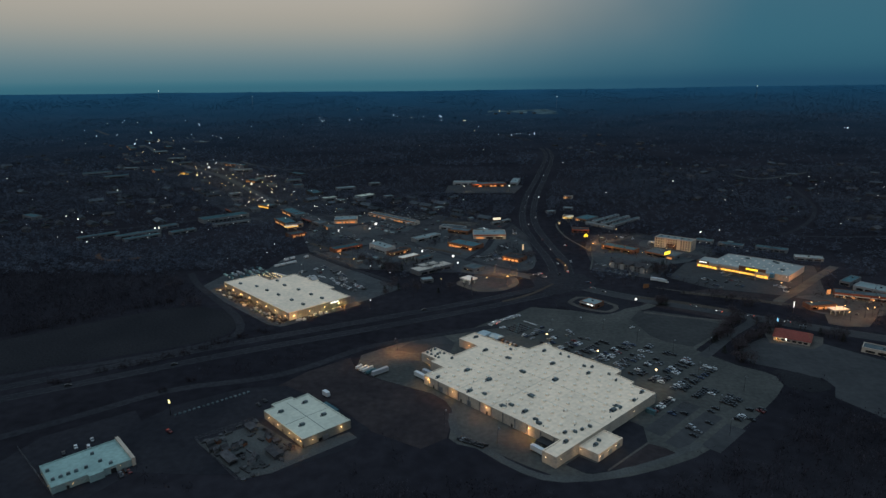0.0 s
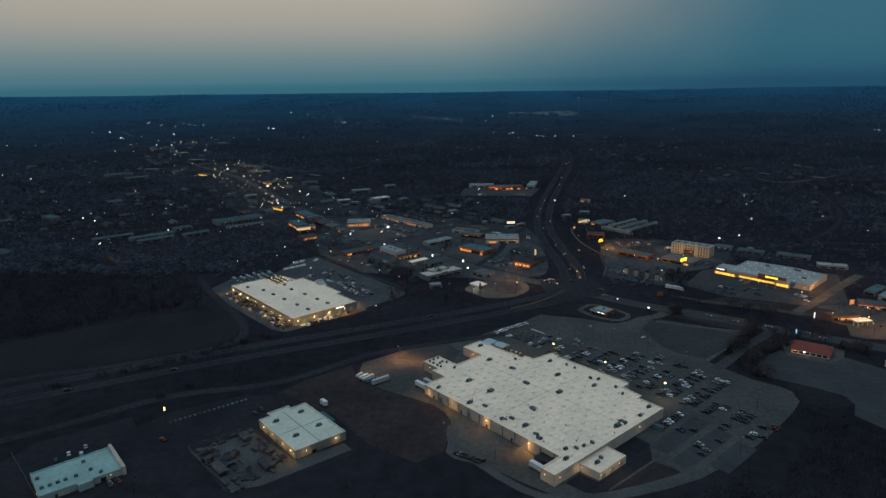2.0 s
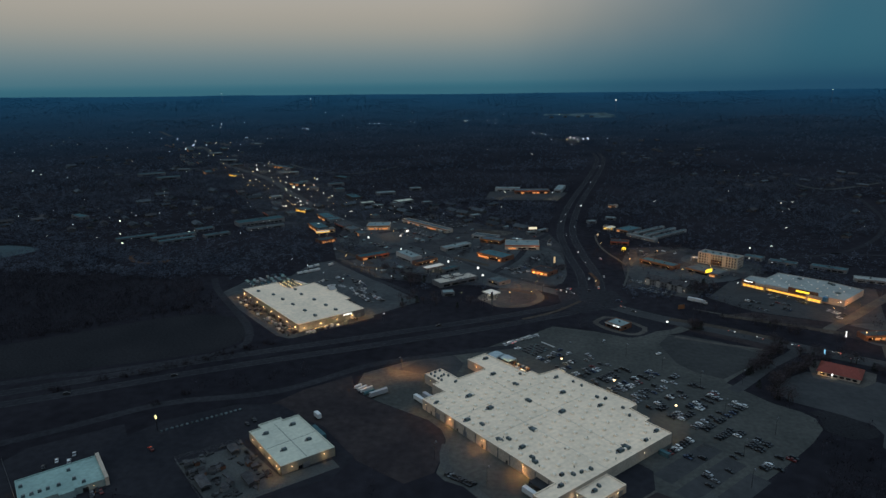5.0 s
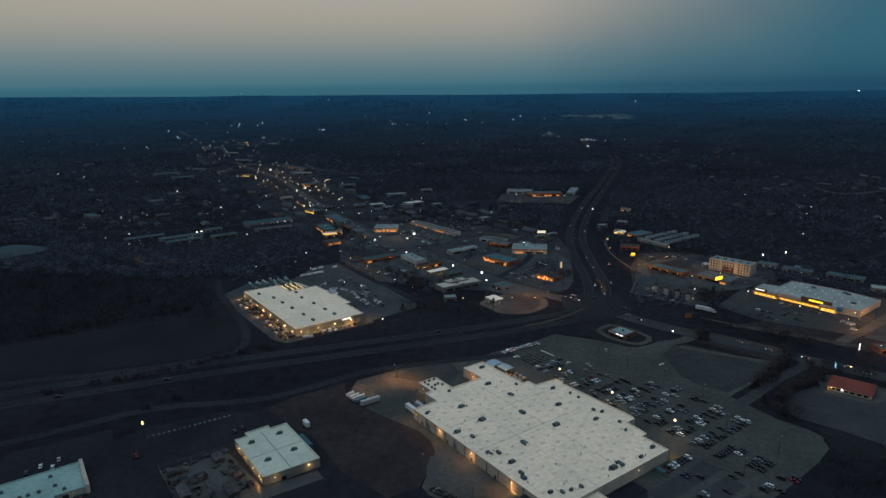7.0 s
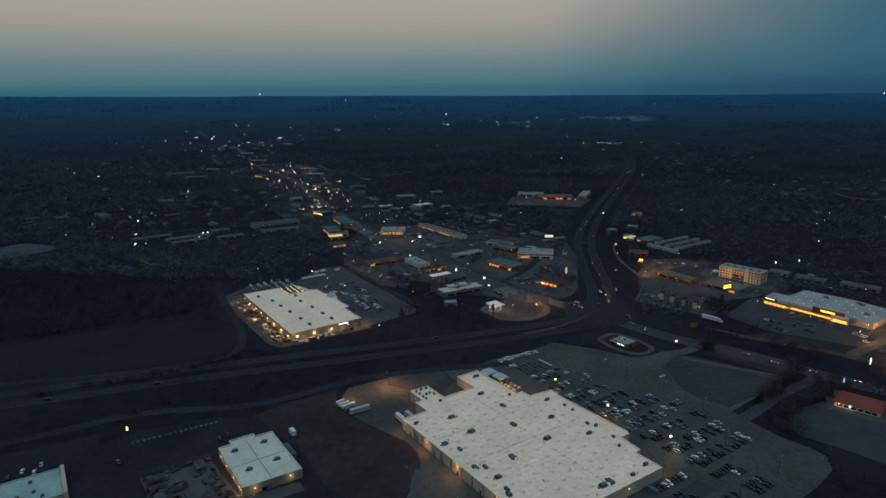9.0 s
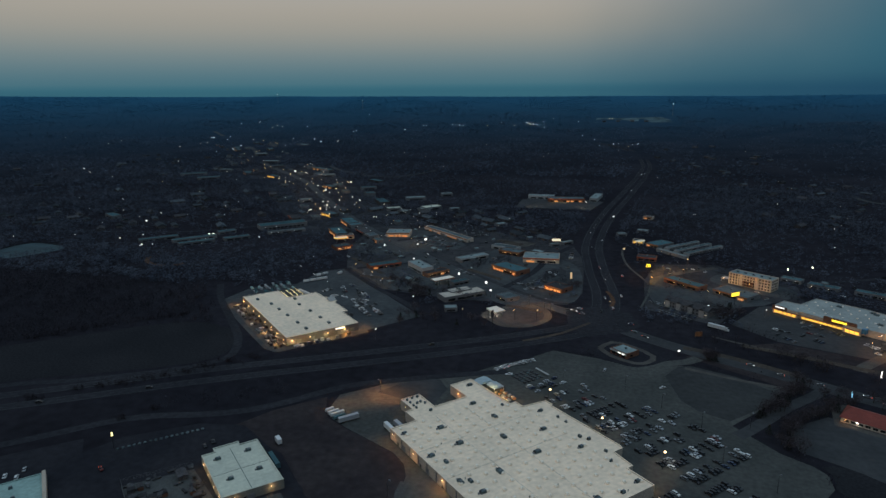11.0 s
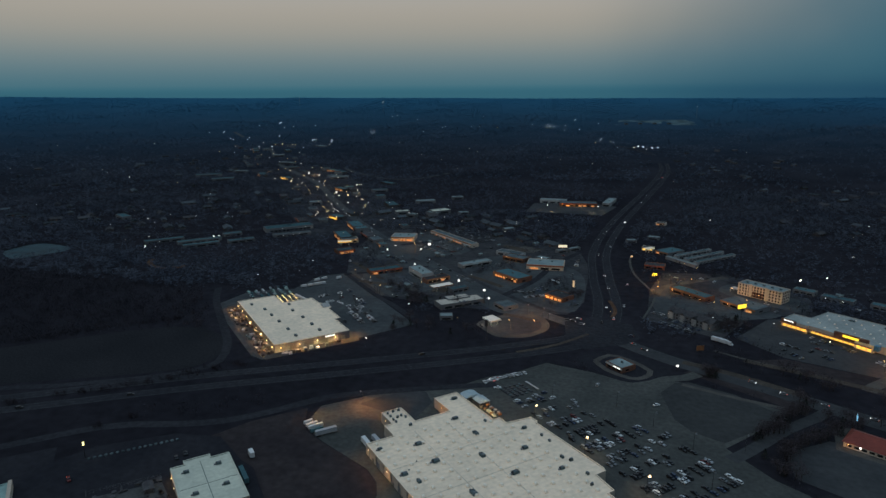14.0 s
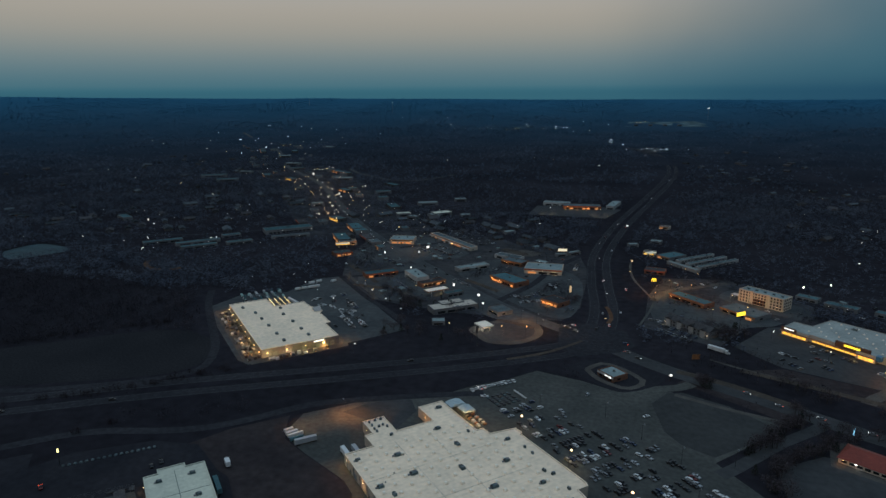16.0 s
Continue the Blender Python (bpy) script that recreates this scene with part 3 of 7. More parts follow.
# ---- buildings ----
def rooftop_unit(parent, x, y, z, turn=0.0, big=1.0):
    """An air unit on a kerb, with its fan hood."""
    u = part("rooftop_unit", Mesh().box(-1.5 * big, -1.0 * big, 0, 1.5 * big, 1.0 * big, 1.3, 0.1, 0.1), M_UNIT, parent, "weathered grey air unit")
    u.matrix_local = pose(x, y, z, 0, 0, turn)
    part("fan_hood", Mesh().tube((0.6 * big, 0, 1.3), (0.6 * big, 0, 1.6), 0.6, 0.5, 8), M_METAL, u)
    if big > 0.65:
        part("intake", Mesh().box(-1.52 * big, -0.7 * big, 0.3, -0.9 * big, 0.7 * big, 1.34), M_DARK, u)
    if big > 0.85:
        part("duct", Mesh().box(-2.6 * big, -0.4, 0, -1.5 * big, 0.4, 0.7), M_METAL, u)


def wall_lamp(parent, x, y, z, face, colour=SODIUM, watts=500.0, glass=None, size=0.22, out=3.0, flood=False):
    """A lamp on a wall; face is the wall's outward turn in the building's frame, in degrees."""
    w = part("wall_lamp", Mesh().box(-size, 0.0, -0.15, size, 0.35, 0.3, 0.1, 0.0), M_POLE, parent, "glowing wall lamp")
    w.matrix_local = pose(x, y, z, 0, 0, face - 90)
    part("lamp_glass", Mesh().box(-size * 0.7, 0.36, -0.25, size * 0.7, 0.36 + size, 0.05, 0.03, 0.03), glass or L_SODIUM, w)
    if watts:
        if flood:                                               # a shielded lamp that throws its light out and down
            a = parent.matrix_basis @ Vector((x + 1.0 * math.cos(radians(face)), y + 1.0 * math.sin(radians(face)), z - 0.2))
            b = parent.matrix_basis @ Vector((x + 7.0 * math.cos(radians(face)), y + 7.0 * math.sin(radians(face)), -2.0))
            d = bpy.data.lights.new("lamp_light", "SPOT")
            d.energy, d.color, d.shadow_soft_size, d.spot_size, d.spot_blend = watts, colour, 0.2, radians(150), 0.7
            new("lamp_light", d).matrix_world = look(a, b)
            return
        p = parent.matrix_basis @ Vector((x + out * math.cos(radians(face)), y + out * math.sin(radians(face)), z - 0.5))
        shine(*p, colour, watts * 1.1)


def flat_block(parent, pts, h, wall, roof, parapet=0.7, z0=0.0, names=("wall", "roof")):
    """Walls with a parapet round a roof; pts in metres in the parent's frame."""
    part(names[0], Mesh().walls(pts, z0 - 0.2, h, 0.45), wall, parent)
    area = sum(a[0] * b[1] - b[0] * a[1] for a, b in zip(pts, [*pts[1:], pts[0]]))
    ring = [Vector(p) for p in (pts if area > 0 else reversed(pts))]
    k, inner = len(ring), []
    for i in range(k):
        d0, d1 = (ring[i] - ring[i - 1]).normalized(), (ring[(i + 1) % k] - ring[i]).normalized()
        n0, n1 = Vector((-d0.y, d0.x)), Vector((-d1.y, d1.x))
        inner.append(ring[i] + (n0 + n1) * (0.44 / max(0.3, 1 + n0.dot(n1))))
    part(names[1], Mesh().prism(inner, h - parapet - 0.3, h - parapet), roof, parent)
    part("parapet_cap", Mesh().walls([tuple(p) for p in ring], h + 0.003, h + 0.12, 0.6), roof if roof in (M_ROOF, M_ROOFFARM, M_ROOFBLUE, M_ROOFMARKET) else wall, parent)


def windows(parent, x0, x1, y, z0, z1, n, glass, face=-1, gap=0.35, frame=True):
    """A row of framed panes on a wall that runs along x at y, face -1 or 1 outward."""
    w = (x1 - x0) / n
    for i in range(n):
        a, b = x0 + i * w + gap * w / 2, x0 + (i + 1) * w - gap * w / 2
        ys = sorted((y + face * 0.02, y + face * 0.10))
        dark = glass is L_ORANGE and random.random() < 0.45
        win = part("window", Mesh().box(a, ys[0], z0, b, ys[1], z1), M_GLASS if dark else glass, parent)
        if frame:
            yf = sorted((y + face * 0.02, y + face * 0.18))
            part("window_sill", Mesh().box(a - 0.12, yf[0], z0 - 0.14, b + 0.12, yf[1], z0 - 0.01), M_TRIM, win)
            part("window_head", Mesh().box(a - 0.12, yf[0], z1 + 0.01, b + 0.12, yf[1], z1 + 0.14), M_TRIM, win)


def side_windows(parent, x, y0, y1, z0, z1, n, glass, face=1, gap=0.5):
    w = (y1 - y0) / n
    for i in range(n):
        a, b = y0 + i * w + gap * w / 2, y0 + (i + 1) * w - gap * w / 2
        xs = sorted((x + face * 0.02, x + face * 0.10))
        part("window", Mesh().box(xs[0], a, z0, xs[1], b, z1), glass, parent)


def door(parent, x, y, w, h, face=-1, material=None):
    ys = sorted((y + face * 0.02, y + face * 0.12))
    part("door", Mesh().box(x - w / 2, ys[0], 0.05, x + w / 2, ys[1], h), material or M_DARK, parent)


def side_door(parent, x, y, w, h, face=-1, material=None):
    xs = sorted((x + face * 0.02, x + face * 0.12))
    part("door", Mesh().box(xs[0], y - w / 2, 0.05, xs[1], y + w / 2, h), material or M_DARK, parent)


def gable_roof(w, d, h, rise, over=0.5):
    g = Mesh()
    g.v += [(-over, -over, h), (w + over, -over, h), (w + over, d + over, h), (-over, d + over, h), (-over, d / 2, h + rise), (w + over, d / 2, h + rise),
            (-over, -over, h - 0.2), (w + over, -over, h - 0.2), (w + over, d + over, h - 0.2), (-over, d + over, h - 0.2)]
    g.f += [(0, 1, 5, 4), (2, 3, 4, 5), (0, 4, 3), (1, 2, 5), (6, 9, 8, 7), (0, 6, 7, 1), (1, 7, 8, 2), (2, 8, 9, 3), (3, 9, 6, 0)]
    return g


# the great store, in its own frame: u along the back wall, v towards the front
store = thing("superstore", "vast flat white-roofed superstore with tan block walls", "store", *STORE_O, GRID)
OUT = [(-102, 11.3), (-7, 11.3), (-7, -1.5), (0.8, -1.5), (0.8, 84), (-14, 84), (-14, 87.5), (-26.5, 89), (-26.5, 94.5), (-29, 95.5), (-76, 94.5), (-77, 96), (-82, 95.5),
       (-84, 81.5), (-90, 81.2), (-90, 77.5), (-126, 77), (-126, 62.5), (-109.5, 62.5), (-109.5, 42), (-126, 42), (-126, 30.3), (-113, 30.3), (-113, 26), (-102, 26)]
OUT = [(u * S, v * S) for u, v in OUT]
H = 6.6
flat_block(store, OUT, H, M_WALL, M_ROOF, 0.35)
RZ = H - 0.35
for u, v, big in [(-120, 72, 1), (-101, 61, 1), (-83, 62, 1.1), (-89, 33, 1.1), (-65, 54, 1.1), (-60, 75, 1), (-75, 86, .8), (-72, 33, 1.2), (-46, 59, 1.2), (-70, 16, 1), (-62, 19, .8), (-43, 35, 1.2),
                  (-46, 16, 1.1), (-44, 20, .8), (-35, 20, 1), (-23, 16, 1), (-26, 17.5, .8)]:
    rooftop_unit(store, u * S, v * S, RZ + 0.003, random.choice((0, 90, 0)), big * 1.1)
for u, v, big in [(-9, 18, .9), (-6, 22, .8), (-5, 26, .7), (-4, 31, .8), (-45, 85, .8), (-41, 87, .8), (-38, 79, 1), (-29, 86, .7), (-22, 82, .6), (-5, 80, 1), (-3, 69, .9),
                  (-5, 57, 1.5), (-5, 52.5, 1.5), (-94, 15, 1), (-107, 38, .7), (-91, 73, .7), (-65, 89, .6), (-59, 89, .6), (-4, 12, 1)]:
    rooftop_unit(store, u * S, v * S, RZ + 0.003, random.choice((0, 90)), big * 0.9)
for u, v in ((-123.6, 33), (-124, 36.3), (-123.9, 39.5), (-120.1, 33), (-117.5, 35.8), (-118.1, 38.2), (-115.6, 39.5), (-113.5, 33), (-116.2, 32.8)):
    rooftop_unit(store, u * S, v * S, RZ + 0.003, random.choice((0, 90)), 0.5)
dome = Mesh().box(-1.0, -1.0, 0, 1.0, 1.0, 0.35).box(-0.9, -0.9, 0.354, 0.9, 0.9, 1.15, 0.35, 0.35).data("skylight", M_DOME)
dome.materials.append(M_ROOF)
for k, p in enumerate(dome.polygons):
    p.material_index = 1 if k < 6 else 0
for i in range(15):
    for j in range(11):
        u, v = -99 + i * 6.75 + (3.3 if j % 2 else 0), 15.5 + j * 6.6
        if u < -3 and (u > -82 or v < 76):
            part("skylight", dome, None, store).location = (u * S, v * S, RZ + 0.003)
vent = Mesh().tube((0, 0, 0), (0, 0, 0.7), 0.22, 0.22, 6).tube((0, 0, 0.7), (0, 0, 0.95), 0.4, 0.15, 6).data("roof_vent", M_UNIT)
for i in range(12):
    u, v = random.uniform(-100, -2), random.uniform(13, 80)
    part("roof_vent", vent, None, store).location = (u * S, v * S, RZ + 0.003)
for v in (37, 55.5):
    part("roof_seam", Mesh().box(-101 * S, v * S - 0.18, RZ + 0.003, 0.2 * S, v * S + 0.18, RZ + 0.06), M_SEAM, store)
for u in (-51, -76):
    part("roof_seam", Mesh().box(u * S - 0.15, 12.5 * S, RZ + 0.004, u * S + 0.15, 80 * S, RZ + 0.07), M_SEAM, store)
for i in range(12):                                             # downpipes and pilasters of the back wall
    u = (-98 + i * 8.0) * S
    part("pilaster", Mesh().box(u - 0.25, 11.3 * S - 0.3, 0, u + 0.25, 11.3 * S - 0.003, H - 0.3), M_WALLGREY, store)
for u in (-94, -72, -53, -36, -18):
    door(store, u * S, 11.3 * S, 1.4, 2.2)
for u in (-88, -66):
    door(store, u * S, 11.3 * S, 3.4, 3.6, material=M_METAL)
for u, w in ((-98.5, 2200), (-78, 3200), (-53, 3600), (-25, 7500)):
    wall_lamp(store, u * S, 11.3 * S, 5.0, -90, SODIUM, w, L_WARM, flood=True)
    p = store.matrix_basis @ Vector((u * S, 11.3 * S - 1.2, 4.6))
    shine(*p, AMBER, 260)
wall_lamp(store, -4.5 * S, -1.5 * S, 4.2, -90, WARM, 90, L_WARM)
wall_lamp(store, 0.8 * S, 1.5 * S, 4.2, 0, WARM, 90, L_WARM)
# this wall is out of the camera's view; its lamp is added to light the yard
wall_lamp(store, -126 * S, 38 * S, 4.6, 180, SODIUM, 22000, flood=True)
wall_lamp(store, -120 * S, 30.3 * S, 4.6, -90, SODIUM, 900, flood=True)
wall_lamp(store, -117 * S, 62.5 * S, 4.6, -90, SODIUM, 420)
wall_lamp(store, 0.8 * S, 62 * S, 4.6, 0, WARM, 50, L_WARM)
wall_lamp(store, -1 * S, 84 * S, 5.0, 90, SODIUM, 2600, flood=True)
for i in range(7):                                              # the lit front
    u = -33 - i * 6.6
    win = part("shop_window", Mesh().box((u - 2.2) * S, 95.6 * S, 0.4, (u + 2.2) * S, 95.7 * S, 3.2), L_SHOP, store)
    part("window_frame", Mesh().box((u - 2.3) * S, 95.6 * S, 3.22, (u + 2.3) * S, 95.8 * S, 3.5), M_TRIM, win)
for u0, v0, u1, v1 in ((-128, 80.2, -120.8, 89.6), (-119.8, 83.4, -111.8, 90.6)):
    gc = part("garden_canopy", Mesh().box(u0 * S, v0 * S, 3.5, u1 * S, v1 * S, 4.6, 0.2, 3.2), M_CANOPY, store, "pale ribbed garden centre canopy")
    for a in (u0 + 0.4, u1 - 0.4):
        for b in (v0 + 0.4, v1 - 0.4):
            part("canopy_post", Mesh().box(a * S - 0.1, b * S - 0.1, 0, a * S + 0.1, b * S + 0.1, 3.49), M_METAL, gc)
for u in (-112, -108, -104, -100, -95):
    wall_lamp(store, u * S, 77.05 * S, 4.4, 90, AMBER, 1700, L_AMBER, 0.45, 5.0)
annex = [(u * S, v * S) for u, v in ((0.85, 15.5), (11, 16.2), (11, 35.8), (0.85, 35.8))]
flat_block(store, annex, 4.6, M_WALL, M_ROOF, 0.3, names=("annex_wall", "annex_roof"))
rooftop_unit(store, 5.5 * S, 22 * S, 4.32, 90, 0.9)
rooftop_unit(store, 4.5 * S, 26 * S, 4.32, 0, 0.7)
for v in (19, 25.5, 32):
    side_door(store, 11 * S, v * S, 3.2, 3.0, 1, M_METAL)
    wall_lamp(store, 11 * S, (v - 2.2) * S, 3.4, 0, WARM, 170, L_WARM)
wall_lamp(store, 2.2 * S, 15.6 * S, 3.6, -90, WARM, 130, L_WARM)
# loading docks: a sunken bay with canopies and parked trailers
part("dock_canopy", Mesh().box(-17 * S, 6.2 * S, 3.4, -8.5 * S, 11.2 * S, 3.8).box(-16.9 * S, 6.3 * S, 0, -16.7 * S, 6.6 * S, 3.4).box(-8.8 * S, 6.3 * S, 0, -8.6 * S, 6.6 * S, 3.4), M_DARK, store, "dark dock canopy")


def semi_trailer(x, y, turn, label, cab=True, paint=None, size=13.5):
    """A box trailer on its wheels, with or without its tractor."""
    t = thing("semi_trailer", label, "trailer", x, y, turn)
    part("box", Mesh().box(-size / 2, -1.25, 1.1, size / 2, 1.25, 3.9, 0.04, 0.04), paint or PAINTS[0], t)
    part("chassis", Mesh().box(-size / 2, -0.5, 0.7, size / 2, 0.5, 1.09), M_POLE, t)
    for dx in (-size / 2 + 1.2, -size / 2 + 2.4):
        for s in (-1.05, 1.05):
            part("wheel", Mesh().tube((dx, s - 0.2, 0.5), (dx, s + 0.2, 0.5), 0.5, 0.5, 10), M_TYRE, t)
    for s in (-0.8, 0.8):
        part("landing_leg", Mesh().box(size / 2 - 3.2, s - 0.08, 0.02, size / 2 - 3.0, s + 0.08, 0.7), M_METAL, t)
    if cab:
        part("cab", Mesh().box(size / 2 + 0.6, -1.2, 0.7, size / 2 + 2.6, 1.2, 3.3, 0.2, 0.1).box(size / 2 + 2.6, -1.1, 0.7, size / 2 + 4.0, 1.1, 1.9, 0.15, 0.1), PAINTS[0], t)
        part("windscreen", Mesh().box(size / 2 + 2.45, -1.0, 2.0, size / 2 + 2.62, 1.0, 2.9), M_GLASS, t)
        for dx in (size / 2 + 3.2, size / 2 + 0.6):
            for s in (-1.05, 1.05):
                part("wheel", Mesh().tube((dx, s - 0.18, 0.5), (dx, s + 0.18, 0.5), 0.5, 0.5, 10), M_TYRE, t)
    return t


FARM_O = (-89.6, 259.6)
semi_trailer(*on_grid(STORE_O, -10.5, 2.5), GRID + 180, "white box trailer backed to the store's dock", False)
semi_trailer(*on_grid(STORE_O, -107.5, 14.3), GRID, "white box trailer backed to the store's end wall", False)
semi_trailer(*on_grid(STORE_O, -107.5, 19.5), GRID, "grey box trailer backed to the store's end wall", False, PAINTS[1], 11)
semi_trailer(-67.1, 339.7, 45, "long pale box trailer parked in the yard", False, PAINTS[1], 13)
for x, y, a, size, paint in ((-81.3, 346.8, 57, 5.7, PAINTS[0]), (-78.3, 345.1, 55, 7.5, PAINTS[0]), (-75.5, 344.0, 52, 9.4, PAINTS[0]), (-73.0, 341.0, 52, 8.0, M_ROOFTEAL)):
    semi_trailer(x, y, a, "narrow white storage trailer parked in a row", False, paint, size).scale = (1, 0.62, 0.6)
semi_trailer(*on_grid(FARM_O, -36, 36), GRID, "small white box trailer beside the farm shop", False, PAINTS[0], 5.5)
semi_trailer(*on_grid(FARM_O, -20, 28.6), GRID, "long blue-grey box trailer along the shop's wall", False, M_ROOFTEAL, 14)
semi_trailer(138, 528, -31, "white articulated lorry parked by the road", True)

# the home store beyond the highway
HOME_O = (-149.4, 423.5)
home = thing("home_store", "large white-roofed home improvement store ringed with lamps", "store", *HOME_O, GRID)
pts = [(-108, 0), (0, 0), (0, 54), (-28, 54), (-28, 58), (-52, 58), (-56, 61), (-64, 61), (-70, 56), (-86, 55), (-86, 31), (-108, 30)]
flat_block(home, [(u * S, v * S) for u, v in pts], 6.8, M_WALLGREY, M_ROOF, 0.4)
for u, v in ((-94, 8), (-77, 14), (-61, 15), (-63, 32), (-79, 34), (-44, 16), (-25, 17), (-44, 34), (-26, 35), (-12, 36), (-10, 18)):
    rooftop_unit(home, u * S, v * S, 6.403, 0, 1.15)
gab = Mesh()
gab.v += [(-64 * S, 60.5 * S, 6.9), (-56.5 * S, 60.5 * S, 6.9), (-60.2 * S, 60.5 * S, 10.0), (-64 * S, 55 * S, 6.9), (-56.5 * S, 55 * S, 6.9), (-60.2 * S, 55 * S, 10.0)]
gab.f += [(0, 1, 2), (3, 5, 4), (0, 2, 5, 3), (1, 4, 5, 2), (0, 3, 4, 1)]
part("entrance_gable", gab, M_TRIM, home, "pale entrance gable above the roof")
for i in range(8):
    wall_lamp(home, (-104 + i * 14.2) * S, 0, 3.6, -90, AMBER, (1500, 900, 1300)[i % 3], L_AMBER, 0.5, 1.3)
for i in range(4):
    wall_lamp(home, 0, (4 + i * 13) * S, 3.8, 0, AMBER, 1500, L_AMBER, 0.5, 1.3)
wall_lamp(home, -108 * S, 10 * S, 4.4, 180, SODIUM, 1500, None, 0.3)
wall_lamp(home, -2 * S, 54 * S, 4.6, 90, SODIUM, 2600, None, 0.3, 3.0)
part("wall_sign", Mesh().box(0.05, 36 * S, 5.0, 0.3, 43 * S, 6.0), L_SIGNW, home, "glowing white sign panel")
for i in range(5):
    side_door(home, 0, (9 + i * 10) * S, 3.5, 3.6, 1, M_METAL)
for i in range(8):                                              # the garden yard: posts, beams and rows of bulbs
    x = (-110 + i * 3.4) * S
    part("yard_beam", Mesh().box(x - 0.1, 32 * S, 4.2, x + 0.1, 47 * S, 4.4), M_METAL, home)
    for j in range(3):
        part("canopy_post", Mesh().box(x - 0.1, (32.2 + j * 7.2) * S, 0, x + 0.1, (32.4 + j * 7.2) * S, 4.19), M_METAL, home)
    for j in range(4):
        part("bulb", Mesh().ball((x, (33 + j * 4.2) * S, 4.75), 0.32, 1.0, 6, 4), L_AMBER, home)
for u, v in ((-102, 36), (-93, 38), (-98, 44), (-89, 45)):
    p = on_grid(HOME_O, u, v)
    shine(p[0] * S, p[1] * S, 4.0, AMBER, 700)


# added spots with no fixtures, to warm the apron's ground
for u, v, w in ((-104, -5, 4200), (-82, -6, 2600), (-58, -6, 3000), (-32, -6, 2600), (-8, -6, 3600), (4, 14, 1800), (4, 44, 2400)):
    p = on_grid(HOME_O, u, v)
    pool(p[0] * S, p[1] * S, 5.2, SODIUM, w * 1.3, 150)


def pallet_stack(x, y, turn, paint, big=1.0, tall=0.0):
    t = lone("pallet_stack", Mesh().box(-1.4 * big, -1.1, 0.02, 1.4 * big, 1.1, 0.18), M_JUNK, "wrapped load standing on a wooden pallet beside the wall", "pallet", "", "loads round the home store")
    t.matrix_world = pose(x * S, y * S, 0, 0, 0, turn)
    h = tall or random.uniform(0.9, 2.6)
    part("load", Mesh().box(-1.3 * big, -1.0, 0.184, 1.3 * big, 1.0, h, 0.06, 0.06), paint, t)


for i in range(26):                                             # dark racks of goods against the wall, between the lamps
    u = -102 + 4.0 * i + random.uniform(-0.6, 0.6)
    if i % 4:
        pallet_stack(*on_grid(HOME_O, u, -1.5), GRID, random.choice((M_POLE, M_JUNK, M_JUNK, M_WALLGREY)), random.choice((1, 1.4)), random.uniform(1.6, 3.4))
for i in range(64):
    u, v = random.uniform(-106, 0), random.choice((-4, -6.5, -8.6)) + random.uniform(-0.5, 0.5)
    pallet_stack(*on_grid(HOME_O, u, v), GRID + random.uniform(-8, 8), random.choice((PAINTS[1], M_JUNK, PAINTS[3], M_POLE, M_POLE, M_UNIT, M_JUNK)), random.choice((1, 1.6)))
for i in range(52):
    u, v = -146 + 3.5 * (i % 9) + random.uniform(-0.8, 0.8), 18 + 6.2 * (i // 9) + random.uniform(-1.2, 1.2)
    pallet_stack(*on_grid(HOME_O, u, v), GRID + random.uniform(-8, 8), random.choice((PAINTS[1], M_ROOFCOOL, M_JUNK, M_ROOFTEAL, M_ROOFBLUE)), random.choice((1, 1.5, 1.5)))
for i in range(14):
    u, v = random.uniform(3, 7), random.uniform(4, 48)
    pallet_stack(*on_grid(HOME_O, u, v), GRID + 90, random.choice((PAINTS[0], PAINTS[5], PAINTS[3], M_JUNK)))
for i in range(7):                                              # white sheeted goods beyond the bulbs
    pallet_stack(*on_grid(HOME_O, -114 + 2.7 * i, 50.5 + 0.5 * i), GRID, PAINTS[0], 1.0, 2.2)
for x, y, a in ((-206, 563, 46), (-201.7, 567.5, 46), (-197.7, 572, 46), (-194, 576, 46), (-204, 584, 58), (-200, 590.5, 58), (-187.5, 595.5, 65)):
    semi_trailer(x, y, a, "white trailer parked in a row behind the home store", False, PAINTS[0], 6.0).scale = (1, 0.8, 0.7)

# the farm shop and its stock yard
farm = thing("farm_shop", "white-roofed farm supply shop with warm wall lamps", "store", *FARM_O, GRID)
pts = [(-38, 0), (0, 0), (1, 26.5), (-38.5, 26.3), (-38.5, 18), (-41.5, 18), (-41.5, 6), (-38, 6)]
flat_block(farm, [(u * S, v * S) for u, v in pts], 5.3, M_WALLFARM, M_ROOFFARM, 0.35)
for u, v in ((-31, 6), (-31, 20), (-13, 20), (-12, 7)):
    rooftop_unit(farm, u * S, v * S, 4.953, 90, 0.95)
part("roof_seam", Mesh().box(-37.5 * S, 13 * S - 0.15, 4.953, 0.4 * S, 13 * S + 0.15, 5.01), M_UNIT, farm)
part("roof_seam", Mesh().box(-18.1 * S, 1 * S, 4.954, -17.9 * S, 25.5 * S, 5.02), M_UNIT, farm)
for u in (-32, -23, -12, -4):
    wall_lamp(farm, u * S, 0, 3.7, -90, AMBER, 420, L_WARM, 0.25, 1.4)
    door(farm, (u + 4) * S, 0, 1.4, 2.2)
for v in (5, 21):
    wall_lamp(farm, 0.5 * S, v * S, 3.7, 0, AMBER, 200, L_WARM, 0.25, 1.4)
wall_lamp(farm, -0.8 * S, 0, 4.0, -90, SODIUM, 2600, None, 0.18, flood=True)
side_door(farm, 0.7 * S, 12 * S, 3.5, 3.2, 1, M_METAL)
